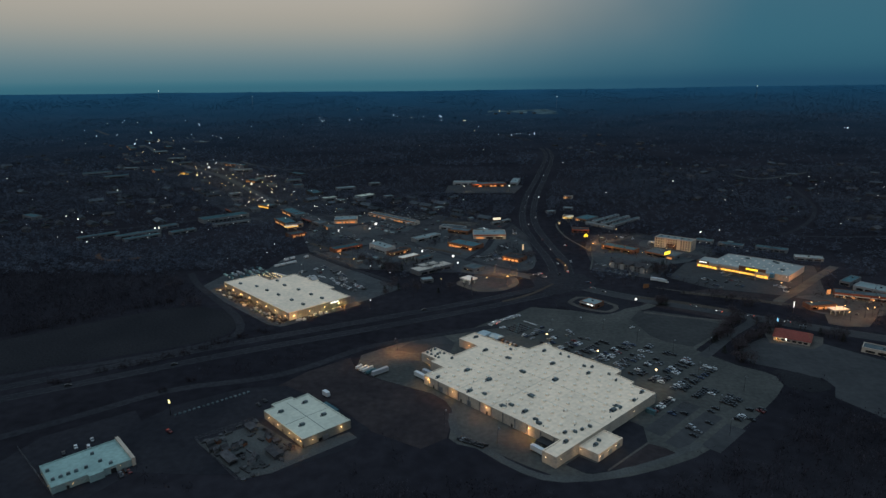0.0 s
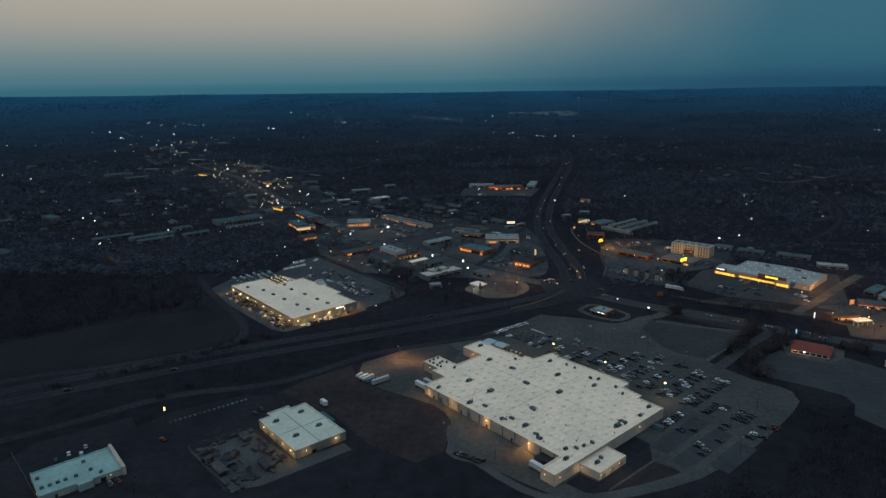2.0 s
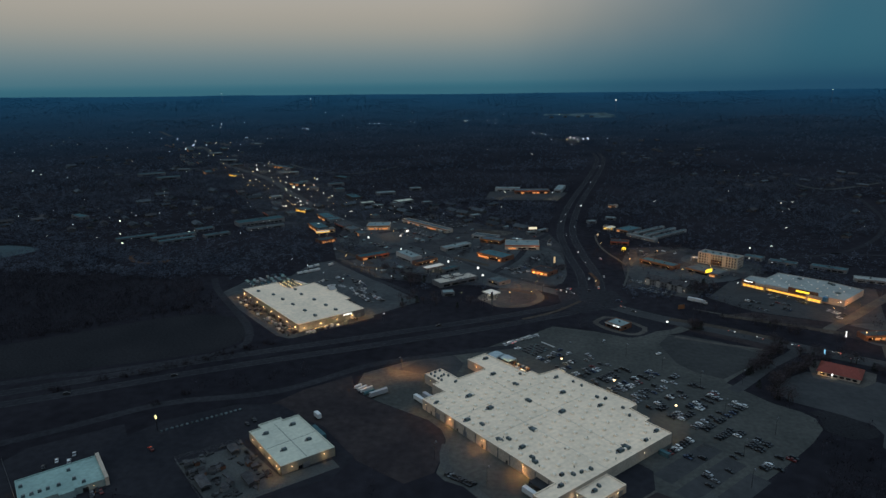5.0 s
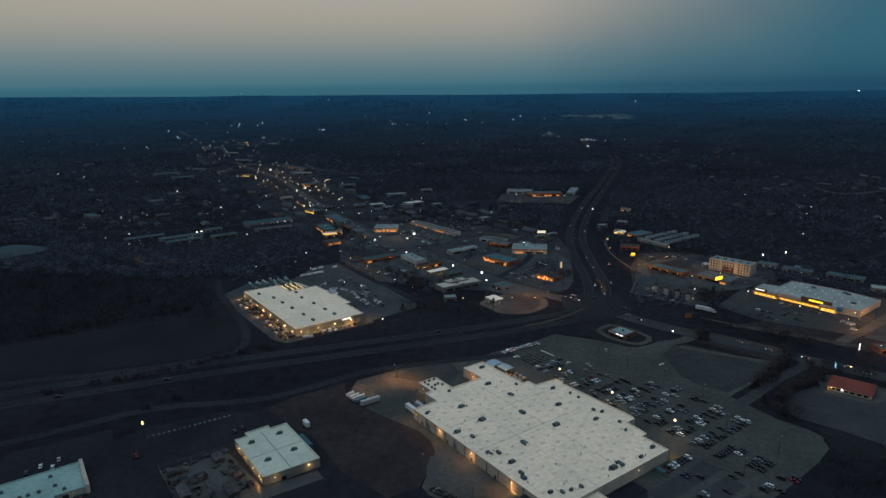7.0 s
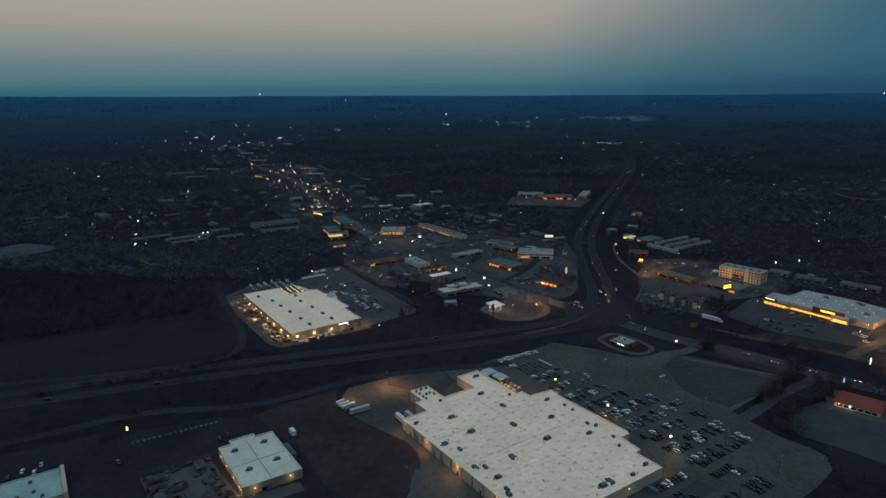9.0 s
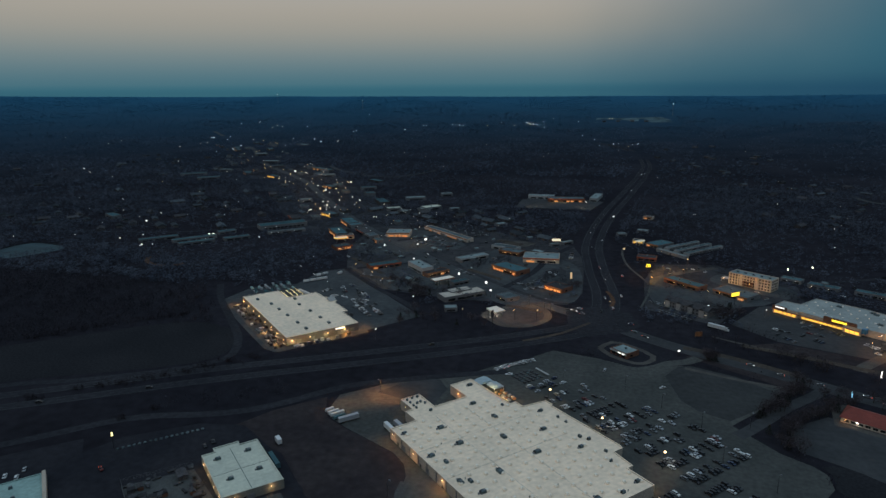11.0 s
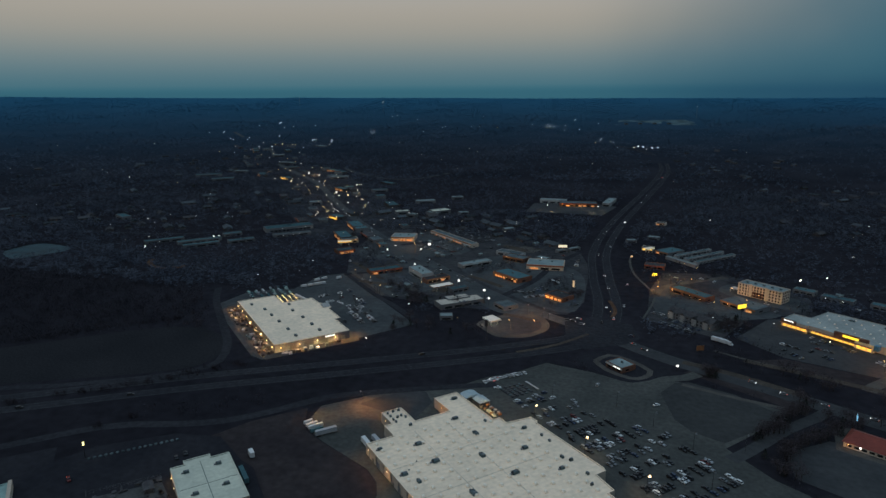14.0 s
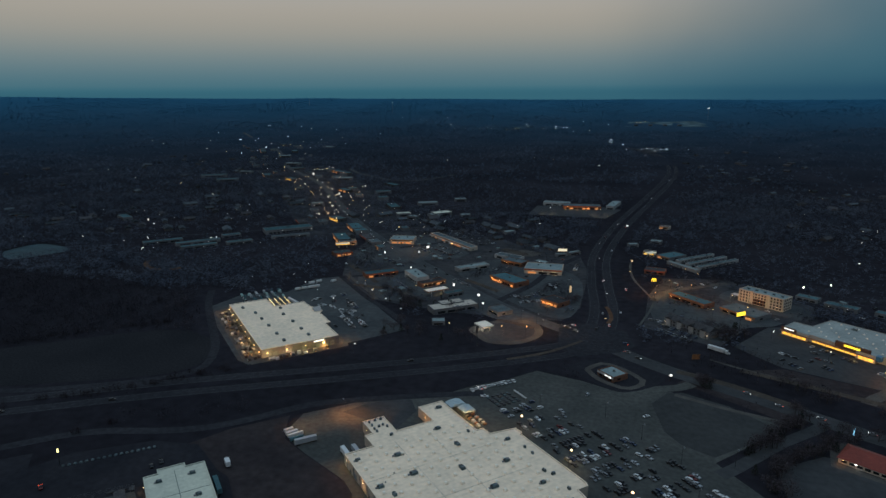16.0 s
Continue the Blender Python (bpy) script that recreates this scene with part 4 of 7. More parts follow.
part("shop_window", Mesh().box(0.9 * S, 8 * S, 0.6, 0.98 * S, 10 * S, 2.4), M_GLASS, farm)


def fence_line(points, label, h=2.0, gap=3.0):
    f = thing("fence", label, "fence")
    line = [Vector((x * S, y * S)) for x, y in points]
    rail = Mesh()
    for p, q in zip(line, line[1:]):
        for z in (0.3, h * 0.6, h):
            rail.tube((*p, z), (*q, z), 0.03, 0.03, 4)
        k = max(1, int((q - p).length / gap))
        for i in range(k):
            c = p.lerp(q, i / k)
            part("post", Mesh().tube((*c, -0.1), (*c, h + 0.1), 0.05, 0.05, 5), M_FENCE, f)
    part("rails", rail, M_FENCE, f)


fence_line([on_grid(FARM_O, *p) for p in ((-43, -34), (2, -34), (8, -20), (8, -2))], "thin steel mesh fence round the stock yard")
fence_line([on_grid(FARM_O, *p) for p in ((-43, -34), (-40, -4))], "thin steel mesh fence round the stock yard")


fence_line([(-226, 251), (-204, 233.2), (-182, 215.5)], "pale wire fence beside the low shop")


def stock(x, y, turn, kind):
    """Stock of the yard: a trough, a gate stack, a small shed or a trailer."""
    if kind == 0:
        t = thing("stock_trough", "round stock trough in the yard", "trough", x, y, turn, "yard stock")
        part("tank", Mesh().tube((0, 0, 0.02), (0, 0, 0.8), 1.2, 1.25, 10), M_JUNK, t)
    elif kind == 1:
        t = thing("gate_stack", "stack of steel farm gates in the yard", "gates", x, y, turn, "yard stock")
        for i in range(2):
            part("gate", Mesh().box(-2.2, -0.6, 0.02 + i * 0.5, 2.2, 0.6, 0.46 + i * 0.5), M_JUNK, t)
    elif kind == 2:
        t = thing("storage_shed", "small dark storage shed for sale in the yard", "shed", x, y, turn, "yard stock")
        part("wall", Mesh().box(-1.8, -1.3, 0.02, 1.8, 1.3, 2.2), random.choice((M_BRICK, M_WALLGREY, M_JUNK)), t)
        g = Mesh()
        g.v += [(-2, -1.5, 2.2), (2, -1.5, 2.2), (2, 1.5, 2.2), (-2, 1.5, 2.2), (-2, 0, 3.1), (2, 0, 3.1)]
        g.f += [(0, 1, 5, 4), (2, 3, 4, 5), (0, 4, 3), (1, 2, 5), (0, 3, 2, 1)]
        part("roof", g, M_ROOFDARK, t)
    else:
        t = thing("utility_trailer", "small flat utility trailer in the yard", "trailer", x, y, turn, "yard stock")
        part("bed", Mesh().box(-1.8, -0.9, 0.55, 1.8, 0.9, 0.75), M_JUNK, t)
        for s in (-0.98, 0.98):
            part("wheel", Mesh().tube((-0.3, s - 0.1, 0.35), (-0.3, s + 0.1, 0.35), 0.35, 0.35, 8), M_TYRE, t)
        part("drawbar", Mesh().box(1.8, -0.06, 0.02, 3.0, 0.06, 0.68), M_POLE, t)


def stock_shelter(x, y, turn, w, d):
    """A dark open-sided shelter over goods."""
    t = thing("stock_shelter", "dark low shelter roof over yard goods", "shelter", x, y, turn, "yard stock")
    part("roof", gable_roof(w, d, 2.6, 0.7, 0.2), M_ROOFDARK, t)
    for px in (0.2, w - 0.2):
        for py in (0.2, d - 0.2):
            part("post", Mesh().box(px - 0.08, py - 0.08, 0.02, px + 0.08, py + 0.08, 2.4), M_POLE, t)
    part("stack", Mesh().box(0.5, 0.5, 0.02, w - 0.5, d - 0.5, 1.5, 0.2, 0.2), M_JUNK, t)


for u, v, w, d in ((-9, -15, 11, 6), (-20, -32, 12, 5), (-36, -12, 8, 5)):
    stock_shelter(*on_grid(FARM_O, u, v), GRID, w, d)
for i in range(100):
    u, v = random.uniform(-40, 4), random.choice((-31, -28, -24, -20, -12, -8, -5)) + random.uniform(-1, 1)
    if (u < -2 or v < -6) and not (-11 < u < 1 and -16 < v < -9) and not (-21 < u < -9 and v < -26) and not (-37 < u < -28 and -13 < v < -7):
        stock(*on_grid(FARM_O, u, v), GRID + random.choice((0, 90)) + random.uniform(-12, 12), random.choice((0, 1, 1, 1, 2, 3, 3)))

# the low shop with the pale front
LOW_O = (-185.6, 218.6)
low = thing("low_shop", "long low shop with a pale blue-white roof", "store", *LOW_O, GRID)
pts = [(-22, 0), (0, 0), (0.5, 14), (2.5, 14), (2.5, 20), (1, 20), (1.5, 32), (-22, 31.5)]
flat_block(low, [(u * S, v * S) for u, v in pts], 3.8, M_WALLLOW, M_ROOFBLUE, 0.3)
part("front_parapet", Mesh().box(-22.5 * S, 31.7 * S, 0, 2 * S, 33.2 * S, 4.8), M_CREAM, low, "raised cream front parapet")
for u, v in ((-15, 1.8), (-6, 2), (-6, 5), (-6, 8), (-6, 11), (-6, 15), (-16, 20), (-7, 21), (-2, 24)):
    rooftop_unit(low, u * S, v * S, 3.503, 90, 0.6)
for u, v, f in ((-16, 0, -90), (-4, 0, -90), (1, 8, 0), (1.6, 27, 0)):
    wall_lamp(low, u * S, v * S, 2.9, f, SODIUM, 50, None, 0.12)
side_door(low, 0.6 * S, 6 * S, 1.3, 2.2, 1)
side_door(low, 1.3 * S, 24 * S, 2.6, 2.6, 1)


def shop_box(name, label, x, y, turn, w, d, h, wall, roof, lamps=0, colour=SODIUM, watts=160, glass=None, panes=0, fascia=None, units=1, lit_panes=None, canopy=0.0, parapet=0.35):
    """A small flat-roofed shop: front along its own x, facing its -y; w and d in plan units, from the front's first corner."""
    b = thing(name, label, "shop", x, y, turn)
    W, D = w * S, d * S
    panes = panes if y < 640 or panes > 7 else min(panes, 3)
    flat_block(b, [(0, 0), (W, 0), (W, D), (0, D)], h, wall, roof, parapet)
    if fascia:
        part("fascia", Mesh().box(-0.1, -0.5, h - 1.5, W + 0.1, -0.02, h - 0.3), fascia, b)
    if panes:
        windows(b, 0.06 * W, 0.94 * W, 0, 0.5, min(2.7, h - 1.8), panes, lit_panes or M_GLASS, -1, 0.25, False)
    door(b, W * 0.5, 0, 1.8, 2.3)
    side_windows(b, W, 0.2 * D, 0.6 * D, 1.0, 2.3, 1, M_GLASS)
    for i in range(units):
        rooftop_unit(b, W * (i + 1) / (units + 1), D * random.uniform(0.4, 0.7), h - parapet + 0.003, 0, 0.6)
    for i in range(lamps):
        wall_lamp(b, W * (i + 0.5 + random.uniform(-0.25, 0.25)) / lamps, -0.5 if fascia else 0, h - 1.9, -90, colour, watts * random.choice((0.0, 0.25, 0.7, 1.6)), glass, 0.2, 2.2)
    if canopy:
        part("canopy", Mesh().box(0, -canopy, 2.9, W, -0.52, 3.15), M_TRIM, b)
        for i in range(4):
            px = 0.3 + (W - 0.6) * i / 3
            part("canopy_post", Mesh().box(px - 0.1, -canopy + 0.1, 0, px + 0.1, -canopy + 0.3, 2.89), M_TRIM, b)
    return b


G = GRID
V = GRID + 90
shop_box("restaurant", "restaurant with an orange-lit front", -251, 729, 30, 20, 12, 5, M_CREAM, M_ROOFGREY, 4, SODIUM, 260, None, 5, M_AWORANGE, 1, L_ORANGE)
shop_box("restaurant", "low restaurant with a red-lit front", -229, 679, V, 19, 14, 4.5, M_BRICK, M_ROOFGREY, 2, SODIUM, 260, None, 4, M_AWRED, 1, L_ORANGE)
shop_box("drugstore", "pale-roofed drugstore with lit corner entrance", -199, 755, 10, 28, 22, 6, M_CREAM, M_ROOFCOOL, 4, SODIUM, 300, None, 6, M_AWORANGE, 2, L_ORANGE)
shop_box("shop_row", "long narrow row of shops with a lit orange front", -166, 806, G + 1.5, 89, 10, 5, M_CREAM, M_ROOFGREY, 9, SODIUM, 200, None, 16, M_AWORANGE, 3, L_ORANGE, 2.5)
shop_box("auto_shop", "blue-grey roofed shop with a red-lit front", -163, 615, V - 5, 32, 12, 4.6, M_BRICK, M_ROOFTEAL, 3, SODIUM, 260, None, 5, M_AWRED, 1, L_ORANGE)
shop_box("two_storey_office", "white two-storey office block", -131, 633, G - 3, 30, 12, 7.5, M_WALLWHITE, M_ROOFCOOL, 1, WARM, 60, L_WARM, 6, None, 2)
shop_box("restaurant", "restaurant strung with warm lamps", -102, 603, V + 3, 25, 9, 4.6, M_BRICK, M_ROOFDARK, 6, WARM, 90, L_WARM, 5, M_AWORANGE, 1, L_ORANGE)
shop_box("shop_row", "pale-fronted row with dark bays", -85, 662, V, 35, 9, 4.6, M_WALLWHITE, M_ROOFCOOL, 0, WARM, 0, None, 6, M_TRIM, 1)
shop_box("tyre_shop", "small blue-grey roofed shop", -72, 583, V, 17, 7, 4.0, M_WALLGREY, M_ROOFTEAL, 0, WARM, 0, None, 3)
shop_box("warehouse", "long pale-roofed warehouse with a raised hall", -68, 538, V - 6, 39, 14, 5.0, M_WALLGREY, M_WARE, 0, WARM, 0, None, 4, None, 0)
shop_box("warehouse", "pale-roofed hall behind the long warehouse", -66, 552, V - 6, 20, 10, 5.4, M_WALLGREY, M_WARE, 0, WARM, 0, None, 2, None, 1)
shop_box("workshop", "low grey flat-roofed workshop", -30, 560, G, 15, 14, 4.0, M_WALLGREY, M_ROOFGREY, 1, SODIUM, 90, None, 2, None, 0)
shop_box("restaurant", "orange-lit brick restaurant on the strip", -54, 708, G + 20, 25, 14, 5, M_BRICK, M_ROOFGREY, 4, SODIUM, 200, None, 4, M_AWORANGE, 1, L_ORANGE)
shop_box("shop_row", "grey-roofed shop row behind the restaurant", -66, 728, G + 20, 30, 12, 4.6, M_WALLWHITE, M_ROOFGREY, 0, WARM, 0, None, 4, None, 1)
shop_box("brick_shops", "corner brick shops with an orange-lit colonnade", -50, 647, G + 6, 34, 18, 5.4, M_BRICK, M_ROOFTEAL, 6, SODIUM, 210, None, 8, M_AWORANGE, 1, L_ORANGE)
shop_box("clinic", "broad pale-roofed store with a red-lit entrance", -24, 678, G + 46, 36, 24, 6, M_CREAM, M_ROOFCOOL, 3, WARM, 160, L_WARM, 4, M_AWRED, 2, L_ORANGE)
shop_box("fast_food", "small restaurant with bright orange corner lamps", 7, 594, G + 10, 19, 15, 4.6, M_BRICK, M_ROOFDARK, 3, SODIUM, 420, None, 4, M_AWORANGE, 1, L_ORANGE)
shop_box("gas_shop", "small shop with a yellow canopy", 84, 789, G + 30, 12, 9, 4.2, M_CREAM, M_ROOFGREY, 2, WARM, 150, L_WARM, 3, M_AWORANGE, 0, L_SHOP)
shop_box("shop_row", "grey shop row with an orange-lit end", 98, 779, G, 17, 26, 4.2, M_WALLGREY, M_ROOFTEAL, 1, SODIUM, 260, None, 3, M_AWORANGE, 1, L_ORANGE)
shop_box("storage_row", "pale-roofed front row of storage units", 108, 756, G - 4, 39, 5, 3.6, M_WALLWHITE, M_ROOFCOOL, 2, SODIUM, 60, None, 0, None, 0)
for k, (x, y, size) in enumerate(((120, 762, 54), (129, 751, 58), (138, 741, 60))):
    shop_box("storage_row", "long low pale-roofed storage row", x, y, V, size, 4.6, 3.4, M_WALLWHITE, M_ROOFTEAL, 0, WARM, 0, None, 10, None, 0)
shop_box("diner", "dark red low diner", 87, 713, G + 35, 19, 12, 4.4, M_BRICK, M_ROOFDARK, 0, WARM, 0, None, 3, M_AWRED)
shop_box("restaurant", "restaurant with a blue-grey roof and orange-lit front", 109, 641, G, 36, 12, 5, M_BRICK, M_ROOFTEAL, 4, SODIUM, 260, None, 6, M_AWORANGE, 2, L_ORANGE)
shop_box("restaurant", "low grey restaurant with a flame-orange entrance", 147, 617, G, 31, 20, 4.4, M_WALLGREY, M_ROOFGREY, 2, SODIUM, 240, None, 4, M_AWORANGE, 2, L_ORANGE)
bank = shop_box("bank", "small brick bank with white lit panels at one end", 65, 466, G, 13.5, 12, 4.2, M_BRICK, M_ROOFCOOL, 0, SODIUM, 0, None, 3, M_TRIM, 1)
for x in (9.3, 13.0):
    part("wall_sign", Mesh().box(x - 1.2, -0.75, 2.9, x + 1.2, -0.53, 3.7), L_SIGNW, bank, "glowing white panel")
shop_box("fuel_shop", "fuel station shop with warm lamps", 232, 461, 12, 21, 9, 4.2, M_BRICK, M_ROOFGREY, 3, SODIUM, 420, None, 4, M_AWORANGE, 1, L_ORANGE)
shop_box("mall_row", "long mall row with a lit brick front", 264, 492, -20, 42, 11, 4.8, M_BRICK, M_ROOFGREY, 7, WARM, 230, L_WARM, 9, M_AWRED, 2, L_ORANGE, 2.5)
shop_box("long_shed", "long pale blue-grey roofed shed", 288, 512, G - 4, 34, 16, 4.4, M_WALLWHITE, M_ROOFCOOL, 0, WARM, 0, None, 5)
shop_box("long_shed", "short blue-grey roofed steel shed", 284, 525, G - 4, 8, 24, 4.2, M_WALLGREY, M_ROOFTEAL, 0, WARM, 0, None, 2)
shop_box("brick_shop", "low tan shop with a flat roof", 228, 386, G + 8, 22, 10, 3.8, M_CREAM, M_ROOFGREY, 1, SODIUM, 90, None, 3)
shop_box("long_shed", "long low shed with a bright pale roof", 282, 601, -17, 24, 10, 3.6, M_WALLWHITE, M_ROOFMARKET, 0, WARM, 0, None, 3)
for x, y, w in ((210, 668, 17), (228, 653, 24), (260, 639, 29)):
    shop_box("apartment_row", "low dark-roofed apartment row with porch lamps", x, y, G + 12, w, 9, 4.0, M_WALLGREY, M_ROOFTEAL, 2, WARM, 40, L_WHITE, 5)
for x, y, w, d, turn in ((-250, 916, 17, 9, 60), (-232, 904, 13, 8, 55), (-197, 924, 33, 18, 75), (-166, 936, 14, 10, 30), (-80, 843, 14, 9, 40), (-21, 716, 13, 8, -25), (-62, 516, 10, 8, 20), (90, 846, 13, 9, -12),
                         (68, 820, 11, 8, 15), (-3, 750, 12, 5, 35), (9, 760, 16, 5, 48)):
    shop_box("pale_shed", "small steel shed with a pale roof", x, y, turn, w, d, 3.8, M_WALLGREY, M_ROOFCOOL, 0, WARM, 0, None, 1, None, 0)
shop_box("diner", "low diner with warm lamps by the highway", 100, 935, -20, 12, 9, 4, M_CREAM, M_ROOFGREY, 2, SODIUM, 420, L_WARM, 2, M_AWORANGE, 0, L_ORANGE)
# the far works and its sheds
shop_box("works_shed", "long pale-roofed works shed", -72, 1068, 0, 40, 14, 6, M_WALLWHITE, M_ROOFCOOL, 0, WARM, 0, None, 5)
shop_box("works", "low works with a warm-lit front", -38, 1042, 8, 56, 22, 6, M_BRICK, M_ROOFGREY, 4, SODIUM, 700, None, 8, M_AWRED, 3, L_ORANGE)
shop_box("works_shed", "pale steel shed standing end-on", 24, 1060, -8, 12, 52, 6, M_WALLWHITE, M_ROOFCOOL, 0, WARM, 0, None, 2)
patch("works_yard", [(-80, 985), (30, 985), (46, 1060), (20, 1075), (-80, 1062)], M_DARKLOT, "pale works yard lit by lamps", "pavement", 0.06)
shop_box("long_hall", "long blue-grey roofed hall with a row of lamps", -366, 753, V - 3, 60, 20, 6, M_WALLGREY, M_ROOFTEAL, 7, WHITE, 40, L_WHITE, 10)
shop_box("long_hall", "low grey shed before the long hall", -344, 733, V - 8, 46, 8, 4, M_WALLGREY, M_ROOFGREY, 5, WHITE, 20, L_WHITE, 6)
for x, y, w in ((-470, 660, 44), (-430, 668, 50), (-412, 655, 40), (-376, 690, 30), (-405, 720, 22)):
    shop_box("long_shed", "long low pale shed at the wood's edge", x, y, V, w, 9, 4, M_WALLGREY, M_ROOFTEAL, 1, WHITE, 20, L_WHITE, 4)

# ---- larger single buildings ----
# supermarket with the long yellow-lit front
market = thing("supermarket", "supermarket with a grey-white roof and yellow-lit front", "store", 186, 577, G + 2)
pts = [(-1, 0), (18, 0), (18, 2), (50, 2), (50, -0.5), (62, -0.5), (62, 3), (76, 4), (76, 44), (46, 48), (10, 44), (10, 20), (-2, 18)]
flat_block(market, [(u * S, v * S) for u, v in pts], 6.0, M_CREAM, M_ROOFMARKET, 0.4)
for a, b in ((0, 17), (20, 61)):
    n = int((b - a) / 3.1)
    for i in range(n):
        u = a + (b - a) * (i + 0.5) / n
        y = (-0.02 if a == 0 or u > 50 else 1.96) * S
        y = -0.5 * S - 0.05 if u > 50 else y
        win = part("shop_window", Mesh().box((u - 1.4) * S, y - 0.12, 0.5, (u + 1.4) * S, y - 0.03, 3.0), L_SHOP, market)
        part("window_frame", Mesh().box((u - 1.45) * S, y - 0.16, 3.02, (u + 1.45) * S, y - 0.02, 3.2), M_TRIM, win)
# the awnings' orange glow is put into their colour
part("awning", Mesh().box(-1 * S, -2.4, 3.5, 18 * S, -0.1, 3.9), M_AWORANGE, market, "orange-lit awning along the front")
part("awning", Mesh().box(19 * S, -2.0, 3.5, 61 * S, 2 * S - 0.9 * S, 3.9), M_AWORANGE, market, "orange-lit awning along the front")
part("raised_gable", Mesh().box(36 * S, 0.4 * S, 3.95, 58 * S, 1.9 * S, 8.6), M_BRICK, market, "raised brown entrance block")
part("raised_gable", Mesh().box(-1.2 * S, -0.3, 4.0, 10 * S, -0.02, 7.2), M_BRICK, market)
part("wall_sign", Mesh().box(42 * S, 0.15 * S, 6.0, 52 * S, 0.38 * S, 7.6), L_SIGNY, market, "glowing yellow sign panel")
part("wall_sign", Mesh().box(1 * S, -0.5, 5.4, 8 * S, -0.32, 6.3), L_SIGNW, market, "glowing white sign panel")
part("wall_panel", Mesh().box(62.05 * S, -0.6 * S, 2.6, 65 * S, 2.8 * S, 6.6), M_AWBLUE, market, "blue panel at the front's end")
for i in range(8):
    u = 1 + i * 8.4
    bx = on_grid((186, 577), u, -1.2)
    shine(bx[0] * S, bx[1] * S, 3.2, (1.0, 0.52, 0.10), 300)
for u in range(5):
    for v in range(6):
        if 14 + u * 12 < 72 and 8 + v * 6.6 < 42:
            d = part("skylight", dome, None, market)
            d.matrix_local = pose((14 + u * 12 + (v % 2) * 5) * S, (8 + v * 6.6) * S, 5.603) @ Matrix.Scale(0.62, 4)
for u, v in ((30, 38), (52, 42), (55, 40), (66, 20)):
    rooftop_unit(market, u * S, v * S, 5.603, 0, 1.2)
wall_lamp(market, 76 * S, 8 * S, 4.2, 0, SODIUM, 160)
wall_lamp(market, 72 * S, 3.6 * S, 3.6, -90, SODIUM, 160)

# hotel of four storeys
hotel = thing("hotel", "cream four-storey hotel with rows of windows", "hotel", 164, 650, G + 7)
HW, HD, HH = 37 * S, 14 * S, 12.2
flat_block(hotel, [(0, 0), (HW, 0), (HW, HD), (0, HD)], HH, M_CREAM, M_ROOFCOOL, 0.5)
for s in range(4):
    z = 1.0 + s * 2.9
    windows(hotel, 0.02 * HW, 0.98 * HW, 0, z, z + 1.7, 14, M_GLASS, -1, 0.5, False)
    side_windows(hotel, 0, 0.08 * HD, 0.92 * HD, z, z + 1.7, 4, M_GLASS, -1)
    side_windows(hotel, HW, 0.08 * HD, 0.92 * HD, z, z + 1.7, 4, M_GLASS, 1)
    part("floor_band", Mesh().box(-0.12, -0.14, z - 0.62, HW + 0.12, -0.003, z - 0.4), M_TRIM, hotel)
for x in (0.30, 0.66):
    part("pilaster", Mesh().box(x * HW - 1.4, -0.9, 0, x * HW + 1.4, -0.15, HH + 0.9), M_CREAM, hotel, "cream projecting bay")
for i in range(5):
    rooftop_unit(hotel, HW * (0.12 + 0.19 * i), HD * 0.5, HH - 0.497, 0, 0.8)
part("brown_base", Mesh().box(0.31 * HW + 1.4, -0.016, 0, 0.65 * HW - 1.4, -0.004, 6.4), M_BRICK, hotel, "brown lower cladding")
# added lamps, their light hung 5 m out to warm the front
for x in (0.12, 0.88):
    wall_lamp(hotel, x * HW, 0, 3.6, -90, WARM, 420, L_WARM, 0.12, 5.0)
part("porte_cochere", Mesh().box(-9, 2, 3.6, -0.02, 9, 4.1).box(-8.8, 2.2, 0, -8.4, 2.6, 3.6).box(-8.8, 8.4, 0, -8.4, 8.8, 3.6), M_TRIM, hotel, "flat pale entrance canopy")


motel = thing("motel", "dark grey two-storey motel with gabled bays", "motel", 105, 573, G + 3)
MW, MD = 38 * S, 11 * S
part("wall", Mesh().walls([(0, 0), (MW, 0), (MW, MD), (0, MD)], -0.2, 6.2, 0.4), M_WALLGREY, motel)
part("roof", gable_roof(MW, MD, 6.25, 3.2), M_ROOFDARK, motel)
for s in range(2):
    windows(motel, 0.03 * MW, 0.97 * MW, 0, 1.0 + 2.9 * s, 2.3 + 2.9 * s, 12, M_GLASS, -1, 0.55, False)
for x in (0.1, 0.36, 0.62, 0.88):
    bay = part("gabled_bay", Mesh().box(x * MW - 2.2, -1.3, 0, x * MW + 2.2, -0.14, 6.4), M_WALLWHITE, motel)
    g = Mesh()
    g.v += [(x * MW - 2.6, -1.6, 6.4), (x * MW + 2.6, -1.6, 6.4), (x * MW, -1.6, 8.6), (x * MW - 2.6, MD / 2, 6.4), (x * MW + 2.6, MD / 2, 6.4), (x * MW, MD / 2, 8.6)]
    g.f += [(0, 1, 2), (3, 5, 4), (0, 2, 5, 3), (1, 4, 5, 2), (0, 3, 4, 1)]
    part("bay_roof", g, M_ROOFDARK, bay)
for x in (0.02, 0.97):
    wall_lamp(motel, x * MW, 0, 3.0, -90, WARM, 60, L_WARM, 0.3)

red = thing("red_roof_shop", "shop with a steep red metal roof", "shop", 182, 403, G + 14)
RW, RD = 21 * S, 16 * S
part("wall", Mesh().walls([(0, 0), (RW, 0), (RW, RD), (0, RD)], -0.2, 3.2, 0.3), M_CREAM, red)
hip = Mesh()
